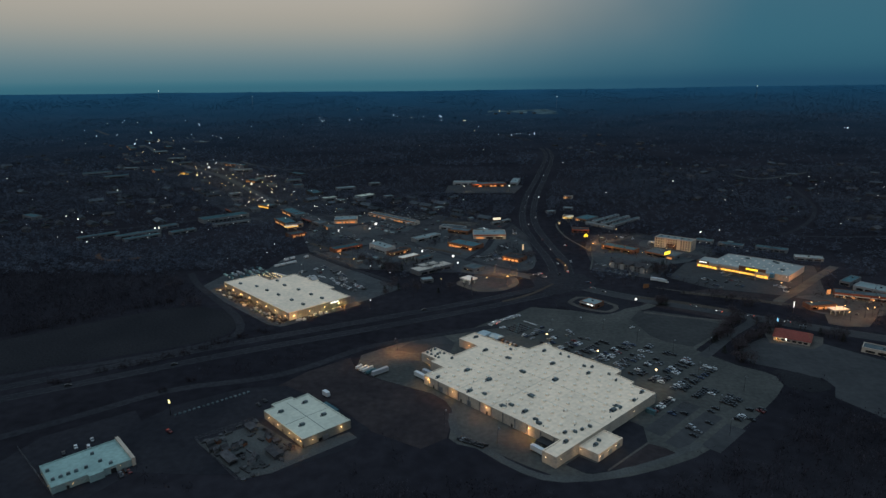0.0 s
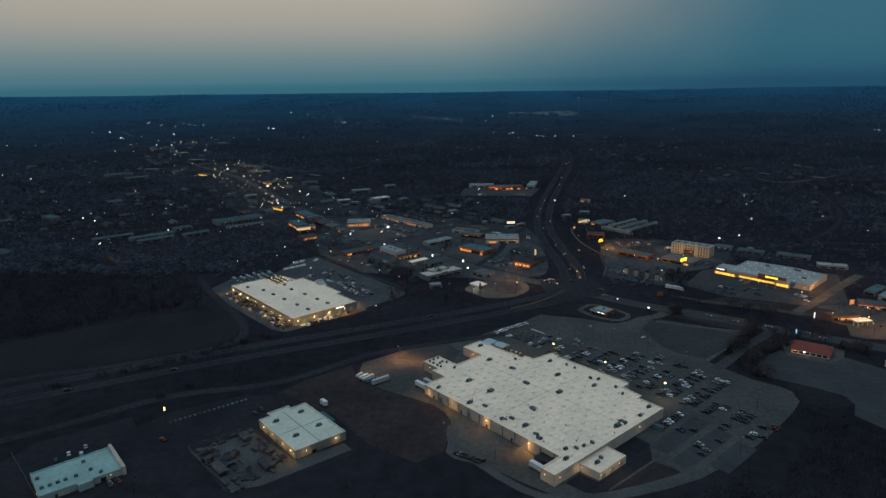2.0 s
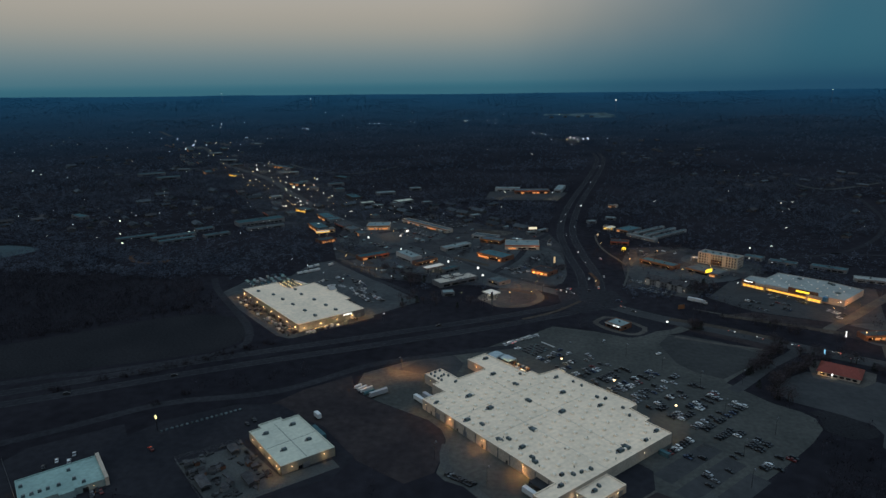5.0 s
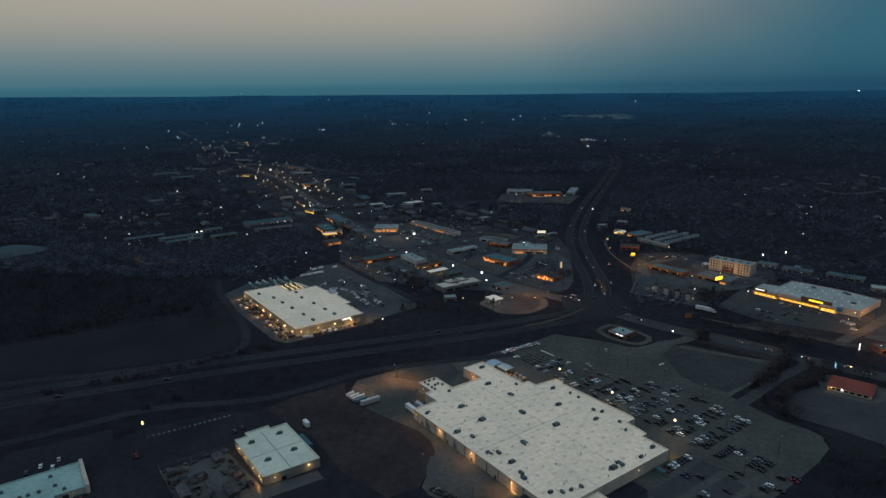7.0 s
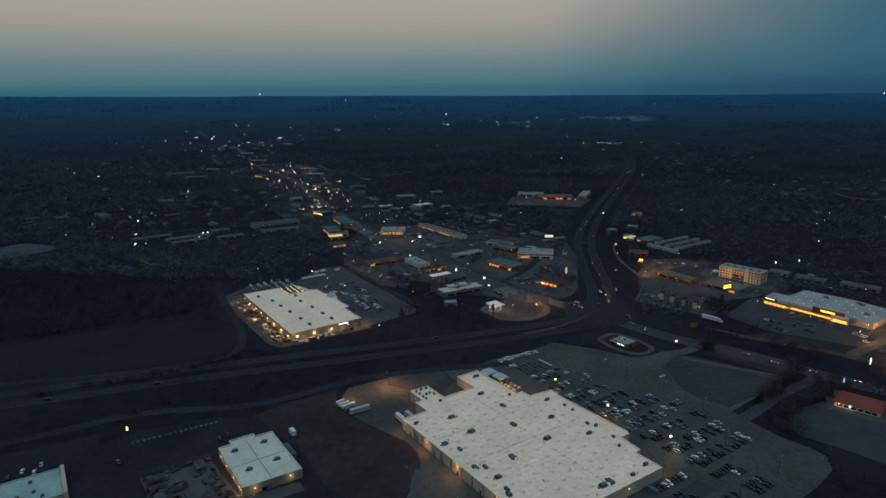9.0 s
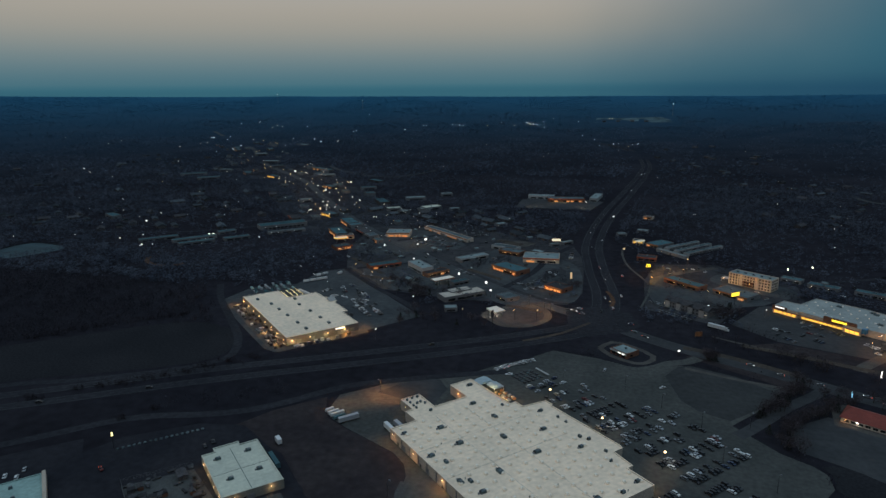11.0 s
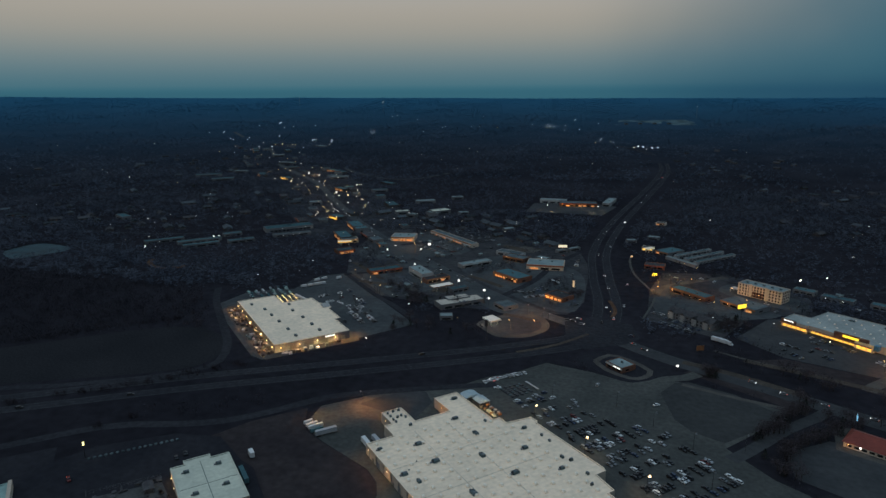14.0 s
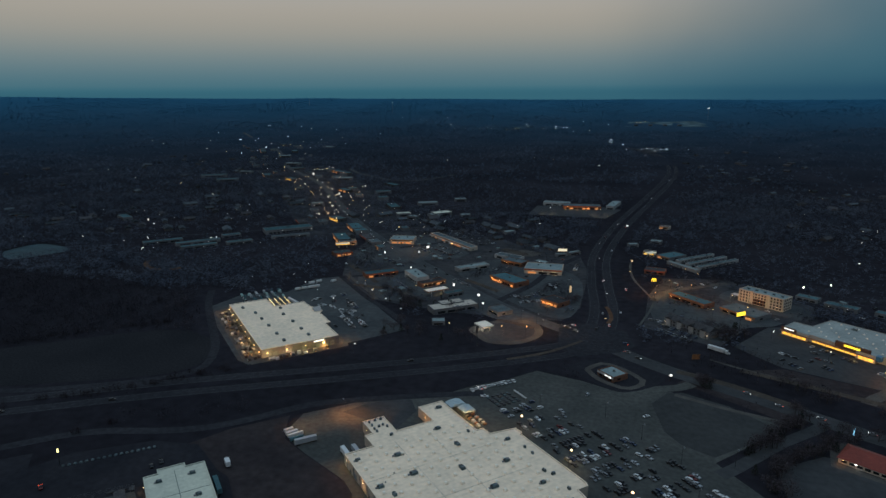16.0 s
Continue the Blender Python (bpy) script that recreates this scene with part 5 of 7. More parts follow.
hip.v += [(-0.9, -0.9, 3.1), (RW + 0.9, -0.9, 3.1), (RW + 0.9, RD + 0.9, 3.1), (-0.9, RD + 0.9, 3.1), (3, RD * 0.5, 7.2), (RW - 3, RD * 0.5, 7.2)]
hip.f += [(0, 1, 5, 4), (1, 2, 5), (2, 3, 4, 5), (3, 0, 4), (3, 2, 1, 0)]
part("roof", hip, M_ROOFRED, red, "steep red metal hipped roof")
for i in range(11):
    x = 0.4 + (RW - 0.8) * i / 10
    part("roof_rib", Mesh().tube((x, -0.95, 3.15), (3 + (RW - 6) * i / 10, RD * 0.5 - 0.1, 7.22), 0.07, 0.07, 4), M_ROOFRED, red)
windows(red, 1, RW - 1, 0, 0.8, 2.3, 6, M_GLASS, -1, 0.3)
wall_lamp(red, RW * 0.35, -0.3, 2.7, -90, WHITE, 110, L_WHITE, 0.7, 1.0)
wall_lamp(red, RW * 0.1, -0.3, 2.5, -90, SODIUM, 160, None, 0.3, 1.0)
patch("red_shop_apron", [(178, 398), (182, 420), (192, 424), (216, 408), (210, 396), (200, 388)], M_CONC, "pale concrete apron round the red roofed shop", "pavement", 0.075)


def fuel_canopy(x, y, turn, w, d, label, lamps, colour, watts, fascia):
    c = thing("fuel_canopy", label, "fuel canopy", x, y, turn)
    part("canopy_roof", Mesh().box(-w / 2, -d / 2, 4.6, w / 2, d / 2, 5.5), M_DOME, c)
    part("fascia", Mesh().walls([(-w / 2 - 0.1, -d / 2 - 0.1), (w / 2 + 0.1, -d / 2 - 0.1), (w / 2 + 0.1, d / 2 + 0.1), (-w / 2 - 0.1, d / 2 + 0.1)], 4.62, 5.62, 0.09), fascia, c)
    for sx in (-1, 1):
        for sy in (-1, 1):
            part("column", Mesh().box(sx * w * 0.3 - 0.25, sy * d * 0.3 - 0.25, 0, sx * w * 0.3 + 0.25, sy * d * 0.3 + 0.25, 4.59), M_TRIM, c)
            part("pump", Mesh().box(sx * w * 0.3 + 0.5, sy * d * 0.3 - 0.4, 0.02, sx * w * 0.3 + 1.1, sy * d * 0.3 + 0.4, 1.8), M_UNIT, c)
    for i in range(lamps):
        px = -w / 2 + w * (i + 0.5) / lamps
        part("soffit_lamp", Mesh().box(px - 0.5, -0.5, 4.45, px + 0.5, 0.5, 4.58), L_WHITE if colour is WHITE else L_WARM, c)
        p = c.matrix_basis @ Vector((px, 0, 4.1))
        shine(*p, colour, watts)


fuel_canopy(-22, 519, 48, 11, 13, "white fuel station canopy glowing over its pumps", 3, WHITE, 1500, M_DOME)
fuel_canopy(-84, 590, V, 24, 9, "fuel canopy edged with warm lamps", 4, WARM, 260, M_AWORANGE)
fuel_canopy(92, 782, V, 12, 7, "small yellow-lit fuel canopy", 2, WARM, 300, lit("pale_canopy_fascia", (1.0, 0.88, 0.55), 0.35))
fuel_canopy(-243, 722, 30, 18, 9, "warm-lit fuel canopy on the town street", 2, WARM, 500, L_SHOP)
fuel_canopy(247, 453, 14, 14, 8, "low fuel canopy with pale fascia", 2, WARM, 300, M_TRIM)


# ---- signs ----
def pole_sign(x, y, h, w, tall, glass, label, turn=0.0, poles=1, glow=0.0, colour=WHITE, name="pole_sign"):
    s = thing(name, label, "sign", x, y, turn)
    for i in range(poles):
        px = 0 if poles == 1 else (-w * 0.35 + w * 0.7 * i / (poles - 1))
        part("pole", Mesh().tube((px, 0, -0.2), (px, 0, h - tall / 2 + 0.2), 0.28, 0.22, 8), M_POLE, s)
    part("panel", Mesh().box(-w / 2, -0.3, h - tall / 2, w / 2, 0.3, h + tall / 2, 0.08, 0.05), glass, s)
    for z in (h - tall / 2 - 0.15, h + tall / 2 + 0.003):
        part("frame_rail", Mesh().box(-w / 2 - 0.1, -0.2, z, w / 2 + 0.1, 0.2, z + 0.147), M_POLE, s)
    if glow:
        shine(x * S, y * S, h, colour, glow, 0.6)
    return s


pole_sign(157, 574, 15.5, 9.5, 3.4, L_SIGNY, "tall yellow light-box sign on a dark pole", 40)
arch = thing("arch_sign", "yellow glowing double-arch sign on a dark pole", "sign", 96, 664, 15)
part("pole", Mesh().tube((0, 0, -0.2), (0, 0, 7.4), 0.28, 0.22, 8), M_POLE, arch)
part("crossbar", Mesh().box(-2.3, -0.15, 7.3, 2.3, 0.15, 7.6), M_POLE, arch)
for side in (-1, 1):
    m = Mesh()
    for i in range(8):
        ends = [(side * 1.1 + 1.0 * math.cos(math.pi * k / 8), 0, 7.6 + 3.4 * math.sin(math.pi * k / 8)) for k in (i, i + 1)]
        m.tube(*ends, 0.36, 0.36, 6)
    part("arch", m, L_SIGNY, arch)
sph = thing("globe_sign", "round white glowing sign on a tall pole", "sign", -38.5, 563)
part("pole", Mesh().tube((0, 0, -0.2), (0, 0, 12.6), 0.28, 0.22, 8), M_POLE, sph)
part("globe", Mesh().ball((0, 0, 14), 1.2, 1.0, 10, 7), L_SIGNW, sph)
pole_sign(-34, 560, 7.5, 1.8, 1.6, L_SIGNW, "small white light-box sign beside the globe", 10)
pole_sign(193, 424, 7.5, 3.4, 3.2, lit("blue_light_box", (0.30, 0.70, 1.0), 0.8), "large blue-white light-box sign", 74, 2)
pole_sign(108, 471, 4.2, 1.7, 1.5, L_SIGNW, "white light-box sign by the lot's entrance", 20, 2)
pole_sign(-18.4, 486.5, 15, 2.6, 5.5, M_POLE, "tall dark unlit pole sign at the fuel station", 60)
pole_sign(28, 621, 7.0, 2.0, 7.0, L_PANE, "tall narrow warm-lit sign", 20, 2)
pole_sign(2, 756, 8, 11, 3.2, lit("pale_light_board", (1.0, 0.86, 0.60), 0.8), "wide pale lit billboard", 10, 3, name="billboard")
pole_sign(-72, 603, 7, 1.8, 2.6, L_SIGNW, "white light-box sign on the town street", 40)
pole_sign(-142, 729, 7, 3.4, 2.6, L_SIGNW, "bright white light-box sign in a car lot", 40, 2, 200)
pole_sign(-146, 712, 5, 1.8, 1.6, L_SIGNW, "small white light-box sign in a car lot", 40)
pole_sign(-179, 696, 6, 1.6, 2.4, L_SIGNW, "small white light-box sign on the town street", 40)
pole_sign(-128, 642, 8, 1.6, 1.6, L_SIGNW, "small white light-box sign by the office", 40)
pole_sign(218.6, 458, 6.5, 1.6, 5.0, L_SIGNW, "tall white light-box sign at the fuel station", 60, 2, 150)
pole_sign(-168.6, 286.5, 9.0, 0.9, 2.4, lit("yellow_green_light_box", (1.0, 0.88, 0.35), 2.0), "narrow yellow light-box sign by the shop drive", 30)
pole_sign(124, 508, 3.0, 6.0, 4.0, M_AWORANGE, "orange-brown storage container standing on end", 20, 2)
pole_sign(261, 495, 4.0, 4.2, 4.2, L_ORANGE, "round orange-lit mall sign", 20, 2, 200, SODIUM)
pole_sign(62, 908, 8, 2.4, 1.6, L_SIGNW, "white light-box sign beside the north highway", 20)
pole_sign(74.5, 731, 8, 2.4, 2.2, L_PANE, "orange-lit sign beside the highway ramp", 20, 1, 60, SODIUM)


# ---- lamps ----
def lamp_post(h, glass, size, label, name="street_lamp", arm=1.4):
    """A lamp on a post; the first is built, the rest are copies."""
    m = Mesh().tube((0, 0, -0.2), (0, 0, h), 0.16, 0.09, 6)
    if arm:
        m.tube((0, 0, h - 0.1), (arm, 0, h + 0.15), 0.06, 0.05, 5)
    t = tagged(new(name, m.data(name, M_POLE)), label, "street lamp")
    x = max(0.0, arm - 0.2)
    part("lamp_head", Mesh().box(x - size / 2, -size / 2, h + 0.0, x + size / 2, size / 2, h + size * 0.8, size * 0.2, size * 0.2), glass, t, "glowing lamp head")
    return t


def set_lamp(proto, x, y, turn=0.0, watts=0.0, colour=WARM, h=9.0):
    """A copy of a lamp post at metres x, y."""
    z = land(x, y)
    k = random.uniform(0.7, 1.15) if proto in (FAR_W, FAR_S, FAR_X, DIM) else 1.0
    copy_thing(proto, pose(x, y, z, 0, 0, turn) @ Matrix.Scale(k, 4))
    if watts:
        shine(x + 1.2 * math.cos(radians(turn)), y + 1.2 * math.sin(radians(turn)), z + h - 0.6, colour, watts, 0.5)


FAR_W = FAR_S = FAR_X = DIM = None
LOT_LAMP = lamp_post(9.7, L_MAST, 1.1, "tall lit lamp post in the parking lot", "lot_lamp")
LOT_LAMP.matrix_world = pose(32.8 * S, 384.5 * S, 0, 0, 0, 30)
pool(32.8 * S + 1.04, 384.5 * S + 0.6, 9.5, WARM, 3200)
for x, y, w in ((61.4, 359.5, 2000), (89.9, 334.8, 2200)):
    set_lamp(LOT_LAMP, x * S, y * S, 40)
    pool(x * S + 0.92, y * S + 0.77, 9.5, WARM, w * 1.5)
DULL_LAMP = lamp_post(9.7, M_METAL, 0.9, "lamp post with a dark metal head", "lot_lamp")
DULL_LAMP.matrix_world = pose(*[S * c for c in on_grid(STORE_O, -49, 150)], 0, 0, 0, 0)
for u, v in ((-75, 150), (-24, 150), (2, 130), (28, 100), (28, 130), (-10, 170), (-100, 125), (42, 80), (-30, -6), (-60, -12)):
    p = on_grid(STORE_O, u, v)
    set_lamp(DULL_LAMP, p[0] * S, p[1] * S, 40)
FAR_X = lamp_post(16.0, L_FARX, 1.3, "bright yard lamp on a tall post far away", "yard_lamp", 0)
FAR_X.matrix_world = pose(-72, 2749, land(-72, 2749))
SOD = lamp_post(8.5, L_SODIUM, 0.5, "sodium street lamp on a steel post")
SOD.matrix_world = pose(97 * S, 628 * S, 0)
WHT = lamp_post(8.5, L_WHITE, 0.42, "white street lamp on a steel post")
WHT.matrix_world = pose(135 * S, 559 * S, 0)
FAR_W = lamp_post(12.0, L_FARW, 0.9, "white lamp far across the town", "town_lamp", 0)
FAR_W.matrix_world = pose(-705, 1120, 0)
FAR_S = lamp_post(12.0, L_FARS, 0.9, "warm lamp far across the town", "town_lamp", 0)
FAR_S.matrix_world = pose(-470, 1180, 0)
DIM = lamp_post(8.0, L_DIM, 0.6, "dim porch lamp among dark trees", "porch_lamp", 0)
DIM.matrix_world = pose(-640, 930, 0)
def posts(kind, *places):
    """Lamp posts at plan places, with the watts that light the ground."""
    for x, y, w in places:
        set_lamp(kind, x * S, y * S, random.uniform(0, 360), w * 1.5, SODIUM if kind in (SOD, DULL_LAMP) else WHITE, 8.5)


# no lamps are seen here; most of these posts are added to light the ground
posts(DULL_LAMP, (-62, 374, 0), (234, 503, 4500), (256, 528, 4500), (286, 562, 3500), (13, 542, 3500), (0, 547, 2800), (19, 530, 2200), (99, 645, 6000), (110, 664, 6000), (124, 680, 4000))
# the posts at (158, 640) and (177, 624) are added to warm the hotel
posts(SOD, (231.5, 458, 1500), (243.4, 450, 1200), (262, 446, 900), (278, 463, 900), (268, 448, 1600), (248, 438, 1000), (158, 640, 3500), (177, 624, 3000), (75, 690, 300), (134, 700, 260), (140, 596, 200), (165, 610, 260), (126, 660, 500), (62, 552, 0), (-6, 512, 1600), (10, 515, 1500), (-45, 505, 0), (-100, 585, 0), (-150, 584, 1100), (-176, 608, 1000), (-133, 565, 500), (-156, 721, 5000), (230, 505, 900), (260, 470, 900), (250, 452, 700), (285, 470, 600))
posts(WHT, (-120, 660, 0), (-65, 620, 0), (-12, 700, 100), (-176, 548, 100), (-154, 531, 150), (-137, 525, 100), (-199, 567, 0), (-112, 544, 0), (-91, 527, 0), (-134, 563, 0), (-223, 587, 0), (-254, 566, 0), (-95, 450, 0), (-229, 624, 0), (176, 560, 0), (205, 530, 0), (240, 520, 0))
for x, y, w in ((-50, 1000, 9000), (20, 1004, 12000), (-15, 1036, 5000)):
    pool(x * S, y * S, 12.0, WARM, w, 150)
posts(FAR_W, (-50, 1000, 0), (22, 1002, 0), (215, 668, 150), (238, 680, 150), (-390, 690, 60), (-470, 668, 40))

# added light for the brown-lit yard; no lamp is seen there
for x, y, w in ((-60.5, 372.5, 12000), (-76, 352, 5400)):
    pool(x * S, y * S, 9.4, SODIUM, w, 150)

# ---- cars ----
CARS = []


def car_mesh(kind):
    """Body, cabin and roof of a saloon, a sport utility car or a pickup: a side outline drawn in towards the top."""
    if kind == "saloon":
        line = [(-2.3, 0.35), (2.3, 0.35), (2.32, 0.6), (2.2, 0.74), (1.2, 0.92), (-1.6, 0.94), (-2.25, 0.9), (-2.34, 0.65)]
        cab, roof = (-1.5, 0.92, 1.05, 1.36, 0.55), (-0.95, 0.5, 1.36, 1.43)
    elif kind == "wagon":
        line = [(-2.3, 0.38), (2.3, 0.38), (2.34, 0.7), (2.2, 0.95), (1.1, 1.08), (-2.25, 1.08), (-2.34, 0.75)]
        cab, roof = (-2.2, 1.06, 1.05, 1.6, 0.34), (-1.85, 0.7, 1.6, 1.7)
    else:
        line = [(-2.6, 0.42), (2.5, 0.42), (2.54, 0.8), (2.4, 1.05), (1.2, 1.15), (-0.75, 1.15), (-0.8, 0.8), (-2.4, 0.8), (-2.42, 1.12), (-2.62, 1.12)]
        cab, roof = (-0.72, 1.13, 1.15, 1.66, 0.3), (-0.42, 0.84, 1.66, 1.75)
    body, k = Mesh(), len(line)
    body.v += [(x, -0.92 + 0.10 * (z > 0.7), z) for x, z in line] + [(x, 0.92 - 0.10 * (z > 0.7), z) for x, z in line]
    body.f += [tuple(range(k)), tuple(reversed(range(k, 2 * k)))]
    body.f += [((i + 1) % k, i, k + i, k + (i + 1) % k) for i in range(k)]
    x0, z0, x1, z1, draw = cab
    cabin = Mesh().box(x0, -0.8, z0, x1, 0.8, z1, draw, 0.12)
    body.box(roof[0], -0.68, roof[2] + 0.003, roof[1], 0.68, roof[3], 0.06, 0.06)
    return body, cabin


AXLE = Mesh().tube((0, -0.92, 0), (0, -0.72, 0), 0.33, 0.33, 10).tube((0, 0.72, 0), (0, 0.92, 0), 0.33, 0.33, 10).tube((0, -0.72, 0), (0, 0.72, 0), 0.07, 0.07, 5).data("axle", M_TYRE)
KINDS = ("saloon", "wagon", "pickup")
for kind in KINDS:
    b, c = car_mesh(kind)
    cab = c.data("cabin", M_GLASS)
    for paint, pname in zip(PAINTS, PAINT_NAMES):
        CARS.append((b.data("body", paint), cab, pname, kind))


def car(x, y, turn, which=None, group="cars in the parking lot", lights=False):
    """A car at metres x, y."""
    w = which if which is not None else random.choices(range(len(CARS)), [(2.2, 1.0, 7.0, 2.2, 0.5, 1.2, 0.4)[i % 7] * (1.2, 1, 0.8)[i // 7] for i in range(len(CARS))])[0]
    body, cab, pname, kind = CARS[w]
    word = {"saloon": "saloon car", "wagon": "sport utility car", "pickup": "pickup truck"}[kind]
    t = new({"saloon": "saloon_car", "wagon": "sport_utility_car", "pickup": "pickup_truck"}[kind], body)
    t.matrix_world = pose(x, y, land(x, y) + 0.10, 0, 0, turn)
    tagged(t, pname + " " + word + (" driving with its lamps lit" if lights else " parked on dark asphalt"), "car", group)
    part("cabin", cab, None, t, "dark glazed cabin")
    for sx in (-1.45, 1.45) if "town" not in group else ():
        part("axle", AXLE, None, t, "pair of dark wheels on an axle").location = (sx, 0, 0.33)
    if lights:
        part("headlight", Mesh().box(2.26, -0.8, 0.55, 2.40, -0.45, 0.75), L_HEAD, t)
        part("headlight", Mesh().box(2.26, 0.45, 0.55, 2.40, 0.8, 0.75), L_HEAD, t)
        part("tail_light", Mesh().box(-2.42, -0.85, 0.6, -2.27, -0.45, 0.85), L_TAIL, t)
        part("tail_light", Mesh().box(-2.42, 0.45, 0.6, -2.27, 0.85, 0.85), L_TAIL, t)


rng = random.Random(11)
bays = Mesh()


def bay_line(p, q, width=0.14):
    p, q = Vector(p), Vector(q)
    e = Vector((-(q - p).y, (q - p).x)).normalized() * width / 2
    bays.quad([(*(p - e), 0.085), (*(q - e), 0.085), (*(q + e), 0.085), (*(p + e), 0.085)])


for u0 in (41, 28, 15, 2, -11, -24, -37, -50, -63, -76, -89):
    lo, hi = (66, 122) if u0 > 8 else (104, 152)
    if u0 > 35:
        lo, hi = 84, 118
    if u0 < -60:
        hi = 138
    k = int((hi - lo) / 2.35)
    spine = [on_grid(STORE_O, u0, v) for v in (lo, hi)]
    bay_line([c * S for c in spine[0]], [c * S for c in spine[1]])
    for i in range(k + 1):
        v = lo + i * 2.35
        a, b = on_grid(STORE_O, u0 - 4.4, v), on_grid(STORE_O, u0 + 4.4, v)
        bay_line([c * S for c in a], [c * S for c in b])
    for i in range(k):
        v = lo + (i + 0.5) * 2.35
        near = 1 - (v - lo) / (hi - lo)
        full = (0.24 + 0.50 * near ** 1.2) * (1.0 if -80 < u0 < 8 else 0.45 if u0 > 8 else 0.6)
        if u0 > 8:
            full = 0.12 + 0.36 * math.exp(-((v - 114) / 14) ** 2)
        for side in (-1, 1):
            if rng.random() < full:
                p = on_grid(STORE_O, u0 + side * 2.2, v)
                random.seed(rng.random())
                car(p[0] * S, p[1] * S, GRID + (0 if rng.random() < 0.5 else 180) + rng.uniform(-2, 2))
lone("bay_marking", bays, M_PAINT, "faded white parking bay lines", "road marking", "structure")
for i in range(8):                                              # a line of cars by the store's end wall
    p = on_grid(STORE_O, 5.2, 76 + i * 2.4)
    car(p[0] * S, p[1] * S, GRID + rng.choice((0, 180)))
p = on_grid(STORE_O, 5, 72.5)
bx = thing("storage_container", "pale blue storage container beside the store", "container", *p, GRID)
part("box", Mesh().box(-3, -1.25, 0.08, 3, 1.25, 2.7, 0.03, 0.03), M_ROOFTEAL, bx)
part("door", Mesh().box(3.003, -1.1, 0.2, 3.06, 1.1, 2.5), M_METAL, bx)
for i in range(9):                                              # dark cars behind the store
    car((-16 + i * 1.45) * S, (271.5 - i * 0.75) * S, 50 + rng.uniform(-8, 8), rng.choice((2, 9, 16, 3)), "cars behind the store")
for i in range(16):                                             # by the garden side
    u, v = -108 + (i % 4) * 2.5, 106 + 6.5 * (i // 4)
    p = on_grid(STORE_O, u, v)
    if rng.random() < 0.7:
        car(p[0] * S, p[1] * S, GRID + 90)


def pallet_rows():
    for i in range(6):
        for j in range(5):
            p = on_grid(STORE_O, -125 + i * 2.3, 107 + j * 3.3)
            pallet_stack(*p, GRID, M_POLE if (i + j) % 4 else M_UNIT, 0.6, random.uniform(0.5, 1.1))


pallet_rows()
for i in range(18):                                             # lit garden goods in front of the wall
    p = on_grid(STORE_O, -112.5 + 1.5 * (i % 9) + random.uniform(-0.2, 0.2), 85.5 + 3.6 * (i // 9))
    pallet_stack(*p, GRID + random.uniform(-5, 5), random.choice((M_CREAM, M_AWORANGE, M_TRIM, M_JUNK)), 0.5, random.uniform(0.8, 1.6))
p = on_grid(STORE_O, -117.5, 124)
crl = thing("cart_shelter", "long low pale cart shelter", "cart shelter", *p, GRID)
part("roof", Mesh().box(-7, -0.7, 2.0, 7, 0.7, 2.15), M_TRIM, crl)
for x in (-6.5, 0, 6.5):
    part("post", Mesh().box(x - 0.06, -0.06, 0.05, x + 0.06, 0.06, 2.0), M_METAL, crl)
def row(a, b, fill, pick=None):
    """A row of parked cars across a line between two plan places."""
    size, way = math.hypot(b[0] - a[0], b[1] - a[1]), math.degrees(math.atan2(b[1] - a[1], b[0] - a[0]))
    for i in range(int(size / 2.4)):
        if rng.random() < fill:
            k = (i + 0.5) * 2.4 / size
            random.seed(rng.random())
            car((a[0] + (b[0] - a[0]) * k) * S, (a[1] + (b[1] - a[1]) * k) * S, way + rng.choice((90, -90)) + rng.uniform(-3, 3), rng.choice(pick) if pick else None, "cars in the town's lots")


DARKS = (2, 3, 9, 10, 16, 17, 5, 12, 1)
row((101, 569), (130, 545), 0.85, DARKS)
row((95, 562), (123, 539), 0.8, DARKS)
row((99, 578), (104, 573), 0.9, DARKS)
row((-15, 597), (8, 616), 0.75, DARKS)
row((-10, 588), (13, 603), 0.8, DARKS)
row((-18, 603), (4, 621), 0.6, DARKS)
row((22, 700), (22, 724), 0.6)
row((-130, 508), (-113, 489), 0.8)
row((-124, 514), (-107, 496), 0.8)
row((-146, 548), (-132, 532), 0.5)
row((-163, 566), (-141, 542), 0.35)
row((-138, 528), (-126, 514), 0.4, DARKS)
row((179, 566), (184, 549), 0.3)
row((200, 556), (214, 540), 0.4)
row((208, 550), (222, 533), 0.4, DARKS)
row((226, 526), (240, 508), 0.5)
row((177, 526), (191, 506), 0.25, DARKS)
row((192, 530), (206, 514), 0.25, DARKS)
row((110, 664), (140, 690), 0.4)
row((118, 634), (142, 612), 0.5, DARKS)
row((152, 638), (188, 606), 0.45, DARKS)
row((-158, 742), (-120, 712), 0.6)
row((-150, 752), (-112, 722), 0.6)
row((-142, 762), (-104, 732), 0.5, DARKS)
row((-176, 686), (-140, 662), 0.4)
row((-60, 690), (-30, 662), 0.45, DARKS)
row((-82, 636), (-56, 614), 0.45, DARKS)
row((-110, 646), (-88, 628), 0.4)
row((-128, 610), (-108, 590), 0.5, DARKS)
row((242, 470), (262, 452), 0.4)
row((262, 496), (292, 474), 0.5)
row((-30, 720), (0, 700), 0.4)
row((-210, 740), (-188, 722), 0.5)
